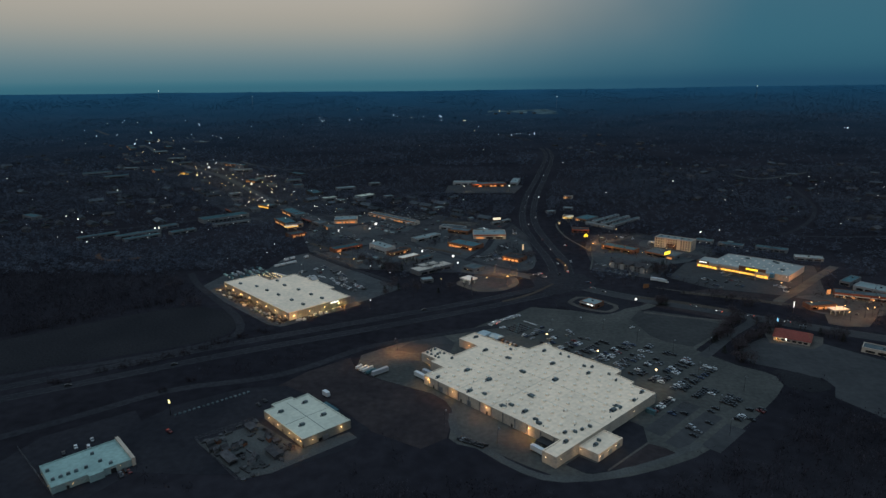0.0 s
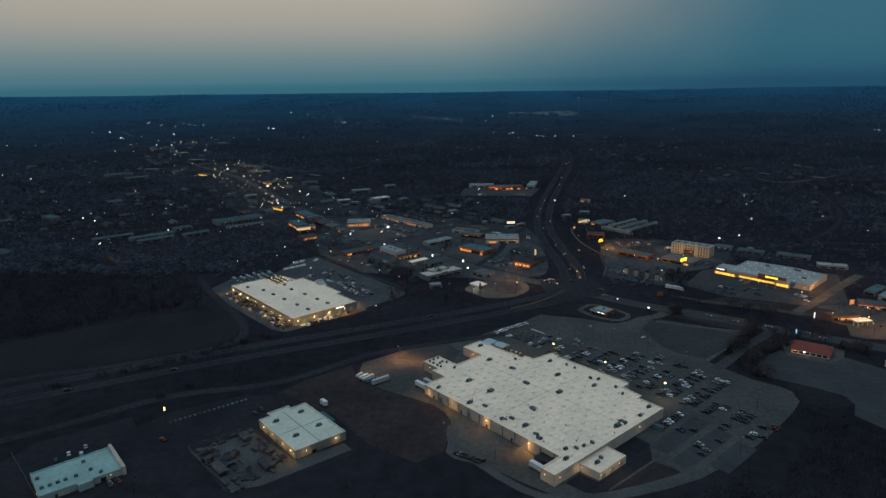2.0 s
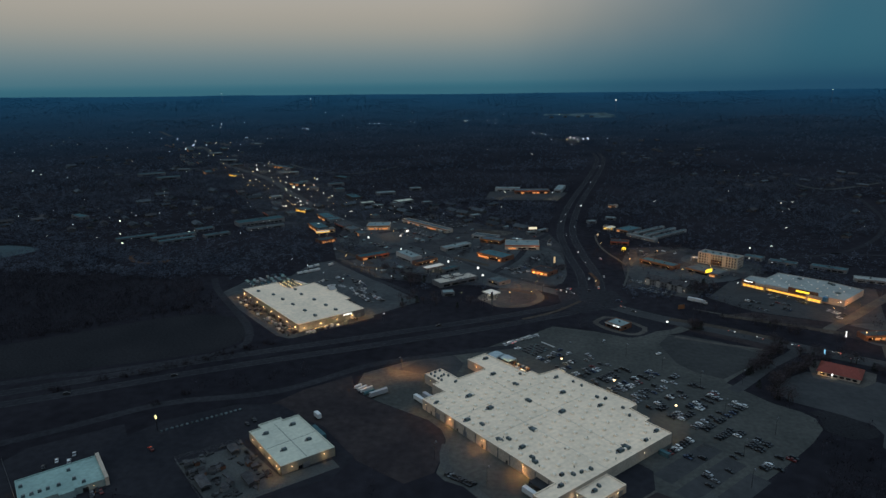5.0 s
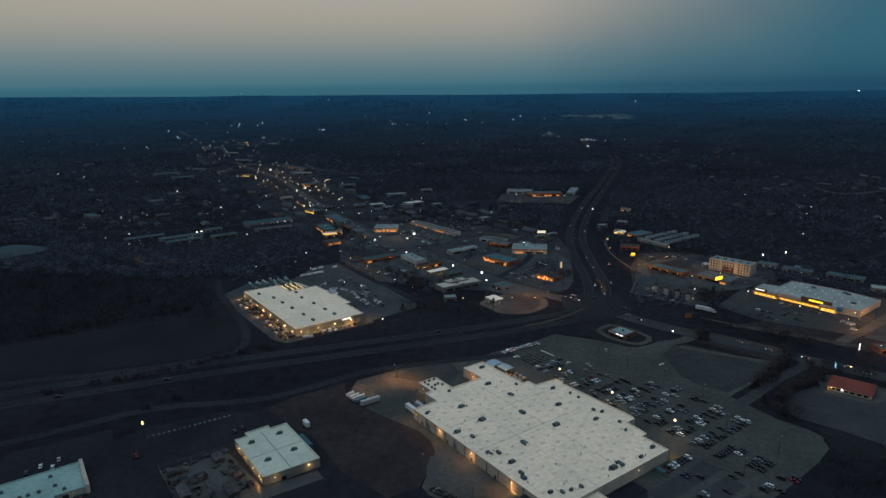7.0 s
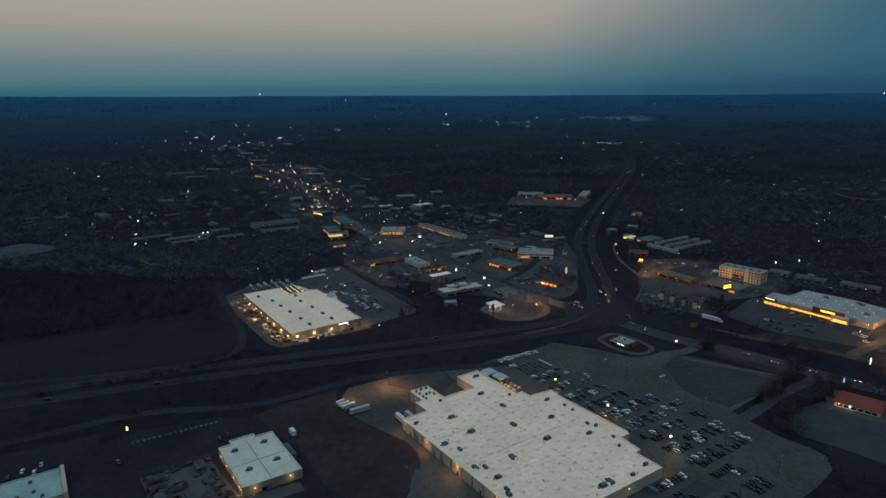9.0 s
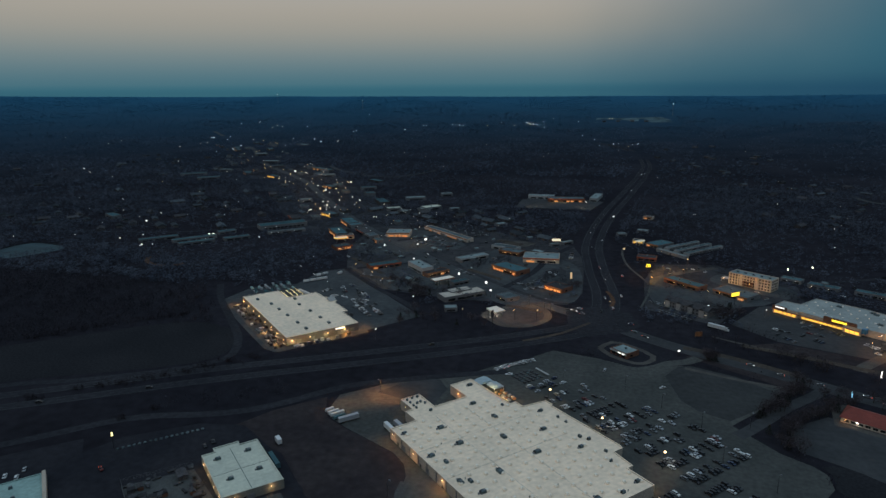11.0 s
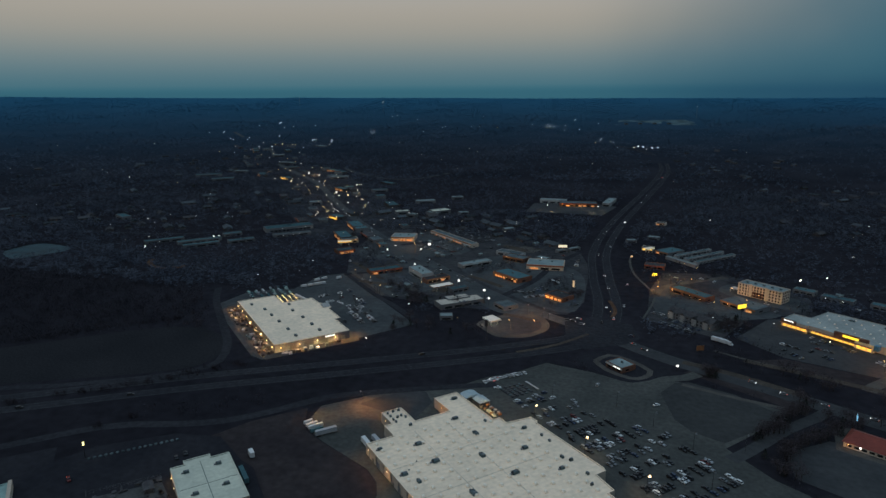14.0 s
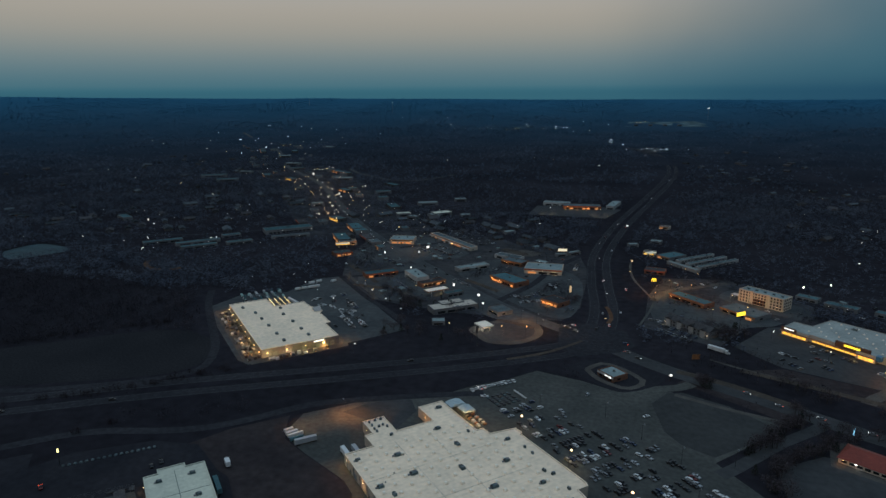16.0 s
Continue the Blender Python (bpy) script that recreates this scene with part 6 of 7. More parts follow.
for a, b, n, spread in (((-125, 470), (-165, 545), 8, 26), ((180, 540), (240, 505), 10, 22), ((5, 640), (20, 655), 8, 9), ((-170, 690), (-110, 660), 8, 22),
                        ((-165, 232), (-156, 246), 4, 3), ((-134, 298), (-122, 302), 3, 3)):
    for i in range(n):
        k = rng.random()
        x, y = a[0] + (b[0] - a[0]) * k, a[1] + (b[1] - a[1]) * k
        s = rng.choice((-0.6, -0.2, 0.2, 0.6)) * spread
        way = math.atan2(b[1] - a[1], b[0] - a[0])
        car((x - math.sin(way) * s) * S, (y + math.cos(way) * s) * S, GRID + rng.choice((0, 180)) + rng.uniform(-3, 3), None, "cars in the town's lots")
for i in range(11):                                             # pale vans and cars in a row along the verge
    car((-3.5 + 2.05 * i + rng.uniform(-0.4, 0.4)) * S, (421 + 1.95 * i) * S, 44 + rng.choice((0, 90, 90)) + rng.uniform(-8, 8), rng.choice((0, 7, 1, 14, 0, 8)), "vehicles by the garden yard", i in (2, 4))
for x, y, a, w in ((5.7, 415.6, 10, 14), (62, 436, 80, 8), (95, 420, 40, 0)):
    car(x * S, y * S, a, w, "vehicles by the garden yard")
for i in range(30):                                             # scattered cars on the home store's lot
    k, j = rng.random(), rng.uniform(-12, 12)
    car((-174 + 54 * k + 0.7 * j) * S, (552 - 46 * k + 0.75 * j) * S, GRID + rng.choice((0, 180, 90)) + rng.uniform(-3, 3), rng.choice((0, 1, 2, 3, 7, 9, 10, 14, 16)), "cars in the town's lots")
for x, y, w in ((-198.8, 253.8, 0), (-192.6, 254.2, 7), (-194.8, 260.3, 1), (-201, 248.2, 2)):
    car(x * S, y * S, 130, w, "cars by the low shop")
car(-160.6 * S, 269.7 * S, -35, 4 + 14, "vehicles in the yard", True)
for i in range(6):                                              # close rows of dark cars in the lot behind the long shop row
    k = i / 5
    row((-160 + 58 * k, 838 - 64 * k), (-118 + 44 * k, 850 - 52 * k), 0.42, DARKS)
# traffic
north = curve_through(NORTH)
for x, y, back in ((48.8, 948, 1), (44.4, 915, 1), (40.7, 876, 1), (38.8, 857, 1), (35.5, 829, 1), (40.7, 754, 1), (45.2, 746, 1), (51.4, 675, 1), (57.1, 636, 1), (58.7, 581, 1),
                   (50.7, 794, 0), (54.7, 835, 0), (57.7, 927, 0), (72, 588, 0), (65.5, 555, 0), (73, 651, 0), (80, 1100, 1), (88, 1180, 1), (118, 1420, 0), (112, 1400, 1)):
    k = min(range(len(north) - 1), key=lambda i: (north[i] - Vector((x * S, y * S))).length)
    way = north[k + 1] - north[k]
    car(x * S, y * S, math.degrees(math.atan2(way.y, way.x)) + 180 * back, None, "traffic on the highways", True)
for k, shift in ((33, 10), (62, 10), (40, -10), (46, -10)):
    way = hw[k + 1] - hw[k]
    q = hw[k] + Vector((-way.y, way.x)).normalized() * shift
    car(q.x, q.y, math.degrees(math.atan2(way.y, way.x)) + (180 if shift > 0 else 0), 9, "traffic on the highways")
for x, y, a in ((32, 544, -25), (36.5, 541.5, -25), (40, 548, 150), (43, 536.5, -30), (79, 522, 150), (81, 507, -38), (57, 545, 90), (88, 499, -32), (150, 466, -27), (165, 455, 152), (184, 446, 150), (212, 428, -28), (205, 436, 152)):
    car(x * S, y * S, a, None, "traffic at the junction", True)
west = curve_through(WEST)
for i in range(16):
    k = rng.randrange(14, 70)
    way = west[k + 1] - west[k]
    s = rng.choice((-3.5, 3.5))
    q = west[k] + Vector((-way.y, way.x)).normalized() * s
    car(q.x, q.y, math.degrees(math.atan2(way.y, way.x)) + (0 if s < 0 else 180), None, "traffic on the town street", True)

# ---- the town beyond ----
CELL = 6.0
X0, Y0, NX, NY = -2700.0, -160.0, 800, 720
TAKEN = np.zeros((NX, NY), bool)


def take(x, y, r):
    i0, i1 = int((x - r - X0) / CELL), int((x + r - X0) / CELL) + 1
    j0, j1 = int((y - r - Y0) / CELL), int((y + r - Y0) / CELL) + 1
    TAKEN[max(0, i0):max(0, i1), max(0, j0):max(0, j1)] = True


def is_free(x, y):
    i, j = int((x - X0) / CELL), int((y - Y0) / CELL)
    return 0 <= i < NX and 0 <= j < NY and not TAKEN[i, j]


GX, GY = np.meshgrid(X0 + CELL * (np.arange(NX) + 0.5), Y0 + CELL * (np.arange(NY) + 0.5), indexing="ij")


def inside(pts):
    """Which cells lie in a polygon (metres)."""
    hit = np.zeros((NX, NY), bool)
    for (xa, ya), (xb, yb) in zip(pts, [*pts[1:], pts[0]]):
        if ya != yb:
            hit ^= ((GY < ya) != (GY < yb)) & (GX < (xb - xa) * (GY - ya) / (yb - ya) + xa)
    return hit


for ob in list(scene.collection.objects):                       # paved and cleared ground stays free of trees
    if ob.type == "MESH" and ob.parent is None and ob.name not in ("ground",) and ("lot" in ob.name or "verge" in ob.name or "yard" in ob.name or "patch" in ob.name
            or "field" in ob.name or "pond" in ob.name or "apron" in ob.name or "track" in ob.name):
        n = len(ob.data.vertices) // 2
        TAKEN |= inside([tuple(v.co[:2]) for v in ob.data.vertices[:n]])
for line, r in ((hw, 26), (north, 24), (west, 14), (curve_through(EAST), 16)):
    for p in line:
        take(p.x, p.y, r)
for name in ("south_frontage_road", "north_frontage_road"):
    for v in bpy.data.objects[name].data.vertices:
        take(v.co.x, v.co.y, 6)
for ob in list(scene.collection.objects):
    if ob.type == "EMPTY" and ob.parent is None and ob.get("category") in ("shop", "store", "hotel", "motel", "fuel canopy", "trailer"):
        for c in ob.children:
            if c.type == "MESH" and c.name.split(".")[0] in ("wall", "roof", "canopy_roof", "box"):
                for v in c.data.vertices:
                    q = ob.matrix_basis @ v.co
                    take(q.x, q.y, 8)
# open ground round the shops of the strip
BUILT = TAKEN.copy()
TAKEN |= inside([(x * S, y * S) for x, y in ((-215, 700), (-60, 575), (40, 590), (40, 720), (-60, 780), (-160, 830), (-230, 800))])
TAKEN |= inside([(x * S, y * S) for x, y in ((88, 560), (150, 545), (215, 600), (205, 640), (150, 690), (100, 700), (84, 640))])

rt = random.Random(5)


def house_proto(w, d, h, wall, roof, label, panes):
    t = thing("house", label, "house", -900, 900)
    part("wall", Mesh().walls([(0, 0), (w, 0), (w, d), (0, d)], -0.4, h, 0.3), wall, t)
    part("roof", gable_roof(w, d, h + 0.05, d * 0.27), roof, t)
    windows(t, 0.05 * w, 0.95 * w, 0, 1.0, 2.2, panes, M_GLASS, -1, 0.6, False)
    part("door", Mesh().box(w * 0.48, -0.1, 0.05, w * 0.56, -0.02, 2.1), M_BRICK, t)
    if w < 16:
        part("chimney", Mesh().box(w * 0.7, d * 0.42, h, w * 0.7 + 0.8, d * 0.42 + 0.8, h + d * 0.27 + 0.9), M_BRICK, t)
    return t


HOUSES = [house_proto(14, 9, 2.9, M_DUN, M_HOUSE, "small grey house with a grey gabled roof", 2),
          house_proto(17, 10, 3.0, M_DUN, M_ROOFDARK, "dun house with a dark gabled roof", 2),
          house_proto(20, 8, 2.8, M_DUN, M_HOUSE, "pale house with a light metal roof", 2),
          house_proto(24, 12, 3.6, M_DUN, M_HOUSE, "grey building with a blue-grey metal roof", 2)]
for k, h in enumerate(HOUSES):
    h.matrix_world = pose(-560 + 60 * k, 960 + 30 * k, 0, 0, 0, GRID)


def settle(n, box, kinds, gap=14, slack=8):
    """Houses on free ground within a box (metres)."""
    made = 0
    for _ in range(n * 6):
        x, y = rt.uniform(box[0], box[1]), rt.uniform(box[2], box[3])
        if is_free(x, y) and is_free(x + gap, y) and is_free(x, y + gap) and is_free(x - gap, y) and is_free(x, y - gap):
            copy_thing(rt.choice(kinds), pose(x, y, land(x, y), 0, 0, GRID + rt.choice((0, 90, 180)) + rt.uniform(-slack, slack)))
            take(x + 6, y + 4, gap * 0.8)
            made += 1
            if made >= n:
                break


settle(60, (300, 820, 800, 1560), HOUSES[:3])
settle(28, (-760, -430, 860, 1250), HOUSES)
settle(20, (-330, -60, 900, 1100), HOUSES)
settle(16, (-250, -20, 830, 960), HOUSES)
settle(24, (-1500, -760, 1100, 1900), HOUSES)
settle(14, (-1000, -640, 780, 1000), HOUSES)
settle(16, (100, 480, 1650, 2500), HOUSES[:3])


def along(line, a, b):
    """A place between two shares of a line, with its way."""
    k = rt.uniform(a, b) * (len(line) - 2)
    i = int(k)
    way = (line[i + 1] - line[i]).normalized()
    return line[i].lerp(line[i + 1], k - i), way


sizes = [(14, 10, 4.5), (22, 14, 5), (32, 14, 5), (18, 18, 6), (44, 18, 6)]
STREET = []
for (w, d, h), wall, roof, glass, col, word in zip(sizes, (M_WALLGREY, M_WALLGREY, M_DUN, M_WALLGREY, M_DUN), (M_ROOFTEAL, M_ROOFGREY, M_ROOFDARK, M_ROOFTEAL, M_ROOFTEAL),
                                                   (L_ORANGE, M_GLASS, M_GLASS, M_GLASS, L_ORANGE), (M_AWORANGE, None, M_AWRED, None, M_AWORANGE),
                                                   ("warm-lit", "pale", "dun", "grey", "broad lit")):
    b = shop_box("street_shop", word + " flat-roofed shop on the town street", -500, 900, 0, w / S, d / S, h, wall, roof, 0, WARM, 0, None, 2, col, 1, glass)
    STREET.append(b)
for k, b in enumerate(STREET):
    p, way = west[30 + 3 * k], (west[31 + 3 * k] - west[30 + 3 * k]).normalized()
    q = p + Vector((-way.y, way.x)) * 24
    b.matrix_world = pose(q.x, q.y, 0, 0, 0, math.degrees(math.atan2(way.y, way.x)) + 180)
    take(q.x, q.y, 20)
for i in range(95):
    p, way = along(west, 0.16, 0.80)
    side = rt.choice((-1, 1))
    far = rt.choice((24, 24, 60, 95)) + rt.uniform(-3, 5)
    q = p + Vector((-way.y, way.x)) * side * far
    if is_free(q.x, q.y) and is_free(q.x + 12, q.y) and is_free(q.x, q.y + 12) and is_free(q.x - 12, q.y):
        a = math.degrees(math.atan2(way.y, way.x)) + (180 if side > 0 else 0)
        copy_thing(rt.choice(STREET), pose(q.x, q.y, land(q.x, q.y), 0, 0, a + rt.uniform(-4, 4)))
        take(q.x, q.y, 20)
for x, y, w, glass, watts, word in ((-600, 1362, 70, L_ORANGE, 2600, "long orange-lit store front in the town"), (-632, 1222, 34, L_SHOP, 1500, "yellow-lit shop front in the town"), (-338, 866, 26, L_SHOP, 900, "yellow-lit restaurant on the town street"), (-452, 1110, 30, L_ORANGE, 1200, "orange-lit shop in the town"), (-400, 1200, 36, M_GLASS, 0, "long blue-grey roofed shop in the town")):
    shop_box("street_shop", word, x, y, G + 8, w, 14, 5, M_DUN, M_ROOFTEAL, 3 if watts else 0, SODIUM, watts, None, 8, M_AWORANGE if watts else None, 1, glass)
    take(x * S, y * S, 40)
# broad pale roofs between the trees of the town
for ends, deep, roof in ((((-1551, 2951), (-1436, 2974)), 40, M_ROOFCOOL), (((-1435, 2458), (-1405, 2478)), 30, M_ROOFTEAL), (((-1215, 2430), (-1180, 2432)), 34, M_ROOFFARM), (((-1055, 1898), (-1025, 1922)), 24, M_ROOFCOOL),
                         (((-917, 1710), (-872, 1713)), 20, M_ROOFCOOL), (((-827, 1604), (-801, 1621)), 18, M_ROOFTEAL), (((-1114, 2284), (-1066, 2253)), 26, M_ROOFCOOL), (((-960, 1399), (-910, 1436)), 20, M_ROOFTEAL),
                         (((-922, 1500), (-888, 1506)), 16, M_ROOFCOOL), (((-872, 1345), (-833, 1377)), 18, M_ROOFTEAL), (((-300, 1175), (-268, 1192)), 16, M_ROOFCOOL), (((-296, 1066), (-278, 1080)), 12, M_ROOFFARM),
                         (((-236, 1085), (-214, 1108)), 18, M_ROOFFARM), (((-274, 1054), (-258, 1050)), 10, M_ROOFCOOL), (((-250, 1238), (-230, 1247)), 12, M_ROOFCOOL), (((-433, 1281), (-407, 1299)), 14, M_ROOFTEAL),
                         (((-485, 1114), (-468, 1128)), 14, M_ROOFCOOL), (((-619, 1453), (-579, 1466)), 18, M_ROOFCOOL), (((-741, 919), (-712, 903)), 14, M_ROOFTEAL)):
    (xa, ya), (xb, yb) = ends
    shop_box("town_store", "broad store among trees with a pale roof", xa / S, ya / S, math.degrees(math.atan2(yb - ya, xb - xa)), math.hypot(xb - xa, yb - ya) / S, deep / S, 5.5, M_WALLGREY, roof, 0, WARM, 0, None, 1, None, 1)
    take((xa + xb) / 2, (ya + yb) / 2, 25)
pole_sign(-485 / S, 1220 / S, 8, 2.2, 3.6, L_SIGNW, "tall white light-box sign on the town street", 20)
pole_sign(-691 / S, 1480 / S, 9, 3.6, 3.4, L_SIGNW, "broad white light-box sign far along the street", 20, 2)
# the lamps of the town, group by group, placed where the camera sees them


def lamps(kind, *places):
    for x, y in places:
        set_lamp(kind, x, y, rt.uniform(0, 360))


lamps(FAR_W, (-473, 1155), (-445, 1152), (-397, 1091), (-417, 1067), (-398, 1043), (-380, 1003), (-454, 1248), (-417, 1168), (-390, 1133), (-480, 1304), (-465, 1298), (-404, 996), (-634, 1427),
      (-694, 1528), (-587, 1338), (-727, 1550), (-599, 1285), (-513, 1243), (-356, 1085))
lamps(FAR_S, (-447, 1113), (-433, 1165), (-359, 1078), (-462, 1218), (-478, 1313), (-486, 1182), (-391, 1002), (-367, 985), (-731, 1495), (-709, 1451), (-674, 1426), (-735, 1579), (-716, 1595), (-644, 1318),
      (-615, 1294), (-543, 1252), (-572, 1337), (-535, 1267))
lamps(FAR_X, (-1737, 2895), (-1383, 2910), (-1387, 2485), (-1177, 2382), (-1172, 2388), (-1201, 2048), (-1152, 2047), (-976, 1753), (-1053, 2311), (-996, 2253), (-1545, 2368), (-1534, 2368), (-1505, 2443),
      (-1216, 2064), (-1179, 1961), (-1717, 2558), (-1803, 2570), (-1450, 2345))
lamps(FAR_S, (-1439, 2575), (-1170, 2223), (-1166, 2215), (-1228, 2198), (-1200, 2197), (-1064, 1916), (-831, 1574), (-1071, 1860), (-892, 1250), (-982, 1790), (-1110, 2140), (-1140, 2190))
lamps(FAR_X, (-1090, 2781), (-1110, 2800), (-1070, 2761), (-1085, 2790), (-1295, 3549), (-1312, 3546), (-1276, 3563), (-1063, 3673), (-792, 3664), (-695, 3195), (-665, 3153), (-726, 3160), (-780, 3109), (-838, 3050),
      (-833, 3082), (-880, 3090), (-1153, 3481), (-1103, 3434), (-881, 2891), (-1050, 2089), (-1185, 1879))
lamps(FAR_X, (-132, 3451), (-69, 2639), (-60, 2632), (-12, 2514), (11, 2292), (58, 2345), (75, 2330), (90, 2320), (100, 2316), (120, 2318), (137, 2316), (76, 2133), (206, 2379), (1226, 2383), (1222, 2349),
      (-265, 3111), (-202, 3164), (-266, 3569), (-300, 3400), (-360, 3330), (-420, 3300), (-500, 3280))
lamps(FAR_S, (-90, 2640), (66, 2338), (110, 2322), (-160, 3200), (-330, 3250), (-600, 3200), (-560, 3230), (20, 3560), (-5, 3555), (40, 3570))
lamps(WHT, (-359, 1330), (-321, 1228), (-224, 1126), (-236, 1109), (-226, 1019), (-246, 1013), (-257, 1028), (-244, 933), (-195, 1012), (-510, 728), (-501, 740), (-551, 916), (-557, 968), (-579, 1055),
      (-537, 991), (-471, 1000), (-588, 930), (-808, 1035), (-796, 1027), (-898, 1027))
lamps(FAR_W, (-646, 887), (-599, 848), (-510, 731), (-457, 798), (-1059, 1290), (-1242, 1393), (-1159, 1326))
lamps(DIM, (365, 1031), (334, 917), (478, 1053), (438, 943), (567, 1084), (479, 886), (540, 1101), (578, 1190), (193, 1118), (196, 1122), (160, 1541), (-131, 1921), (399, 2263), (452, 2208), (339, 2476))
for n, lo, hi, spread in ((14, 0.14, 0.22, 45), (30, 0.20, 0.36, 60), (26, 0.36, 0.48, 90), (20, 0.48, 0.80, 110)):
    for i in range(n):
        q, way = along(west, lo, hi)
        q = q + Vector((-way.y, way.x)) * rt.gauss(0, spread)
        set_lamp(rt.choice((DIM, DIM, SOD, WHT)), q.x, q.y, rt.uniform(0, 360))
for i in range(20):                                             # warm pools under the street's lamps
    q, way = along(west, 0.21, 0.34) if i % 2 else along(west, 0.38, 0.47)
    q = q + Vector((-way.y, way.x)) * rt.choice((-22, 20, 40, -50))
    set_lamp(SOD, q.x, q.y, 0, rt.uniform(900, 2600), SODIUM, 8.5)


def glitter(n, cx, cy, sx, sy, kinds):
    for i in range(n):
        set_lamp(rt.choice(kinds), cx + rt.gauss(0, sx), cy + rt.gauss(0, sy), rt.uniform(0, 360))


glitter(22, -1200, 2300, 150, 160, (DIM, DIM, FAR_S, FAR_W))
glitter(14, -1500, 2900, 120, 60, (FAR_W, FAR_X))
glitter(20, -1300, 1900, 480, 330, (DIM, DIM, FAR_W))
glitter(20, -620, 930, 150, 100, (DIM, WHT))
glitter(24, 520, 1130, 170, 200, (DIM,))
glitter(16, -500, 2300, 480, 300, (DIM, FAR_W))
glitter(16, -420, 3280, 170, 60, (FAR_W, FAR_X))
glitter(14, -180, 1000, 90, 60, (DIM, WHT))
glitter(10, -1900, 2300, 200, 120, (FAR_W, DIM))
for x, y, z in ((359, 3903, 60), (1534, 3991, 70), (-2144, 3986, 60), (-1500, 3900, 60)):
    g0 = land(x, y)
    mast = thing("radio_mast", "thin far radio mast with a lamp", "mast", x / S, y / S, 0, z=g0)
    part("mast", Mesh().tube((0, 0, -1), (0, 0, z), 0.9, 0.5, 5), M_METAL, mast)
    part("beacon", Mesh().ball((0, 0, z + 1), 1.5, 1, 6, 4), L_WHITE, mast)
# the far quarry and works: pale open ground with long roofs
m = Mesh()
strip([Vector((-50, 3620)), Vector((130, 3610)), Vector((330, 3690))], 230, 0.5, 0.4, m)
lone("quarry", m, M_QUARRY, "wide pale quarry floor far across the woods", "quarry", "structure")
for k in range(4):
    copy_thing(STREET[3], pose(-10 + 70 * k, 3520 + 12 * k, land(-10 + 70 * k, 3520 + 12 * k) + 0.3, 0, 0, 10))
take(150, 3540, 220)
road("woodland_track", [(-589, 1432), (-540, 1370), (-491, 1326), (-419, 1276), (-362, 1284), (-320, 1390)], 9, "pale track at the edge of the woods", z=0.1, centre=False, edge=False, material=M_LOT)
road("hill_street", [(428, 1200), (433, 1150), (460, 1128), (521, 1169), (576, 1214)], 10, "pale street among the hillside houses", z=0.1, centre=False, edge=False, material=M_LOT)
road("ramp_road", [(97, 628), (90, 650), (78, 690), (73, 735), (74, 760)], 2.4, "pale ramp kerb beside the north highway", z=0.1, centre=False, edge=False, material=M_CONC)
road("ramp_road", [(97, 628), (94, 600), (87, 563)], 2.0, "pale ramp kerb beside the north highway", z=0.1, centre=False, edge=False, material=M_LOT)
road("market_drive", [(133, 512), (150, 503), (170, 496), (182, 497)], 2.6, "pale kerb before the supermarket", z=0.1, centre=False, edge=False, material=M_CONC)
road("mall_drive", [(213, 473), (218.7, 482), (246, 511), (274, 543), (307, 579)], 9, "warm-lit drive beside the supermarket", z=0.09, centre=False, edge=False, material=M_CONC)
road("restaurant_street", [(97, 628), (104, 652), (128, 676), (160, 700)], 8, "warm-lit pale street by the restaurants", z=0.1, centre=False, edge=False, material=M_CONC)
# clay colour used here to paint orange lamplight on the island
road("median_island", [(64, 560), (66, 572), (64, 586), (60, 600)], 3.5, "orange-lit median island at the junction", z=0.2, centre=False, edge=False, material=M_CLAY)
road("turn_lane", [(6, 472), (13, 477), (31, 493), (49.5, 519)], 3.4, "tan median strip by the junction", z=0.15, centre=False, edge=False, material=M_TAN)
road("bank_kerb", [(58, 472), (66, 484), (78, 480), (92, 466), (88, 455), (80, 452), (66, 460), (58, 472)], 4.5, "pale kerb ring round the bank", z=0.16, centre=False, edge=False, material=M_CONC)
road("lot_drive", [(78, 440), (98, 455), (112, 462), (120, 470)], 9, "worn drive from the road into the lot", z=0.09, centre=False, edge=False, material=M_LOT)
road("east_lot_path", [(110, 452), (140, 442), (165, 436)], 4, "pale kerb strip along the lot", z=0.1, centre=False, edge=False, material=M_CONC)
road("red_lot_drive", [(128, 374), (135, 381.5), (146.7, 396.5), (159.4, 412.7), (176, 430), (186, 442)], 8, "worn drive between two dark hedges", z=0.1, centre=False, edge=False, material=M_DARKLOT)
road("lit_verge", [(-192, 620), (-170, 598), (-150, 579), (-132, 558)], 4.5, "sandy verge lit by sodium lamps", z=0.12, centre=False, edge=False, material=M_CONC, shift=6)
patch("grass_island", [(153, 365), (160, 355), (167, 357.3), (177, 353), (186, 344), (186.5, 338), (183, 332.5), (172, 329.6), (162, 336), (163, 349)], M_FIELD, "dark grass island at the end of the lot", "verge", 0.09, 4)
patch("corner_kerb", [(50.5, 249.2), (49.9, 250.0), (72.6, 273.9), (73.4, 273.1)], M_CONC, "pale kerb along the triangular verge", "kerb", 0.16)
road("south_drive", [(-21, 296), (-19, 279), (-4, 263), (14, 247), (30, 242), (54, 248), (82, 264), (97, 274)], 5, "pale perimeter drive round the store", z=0.09, centre=False, edge=False, material=M_DRIVE)


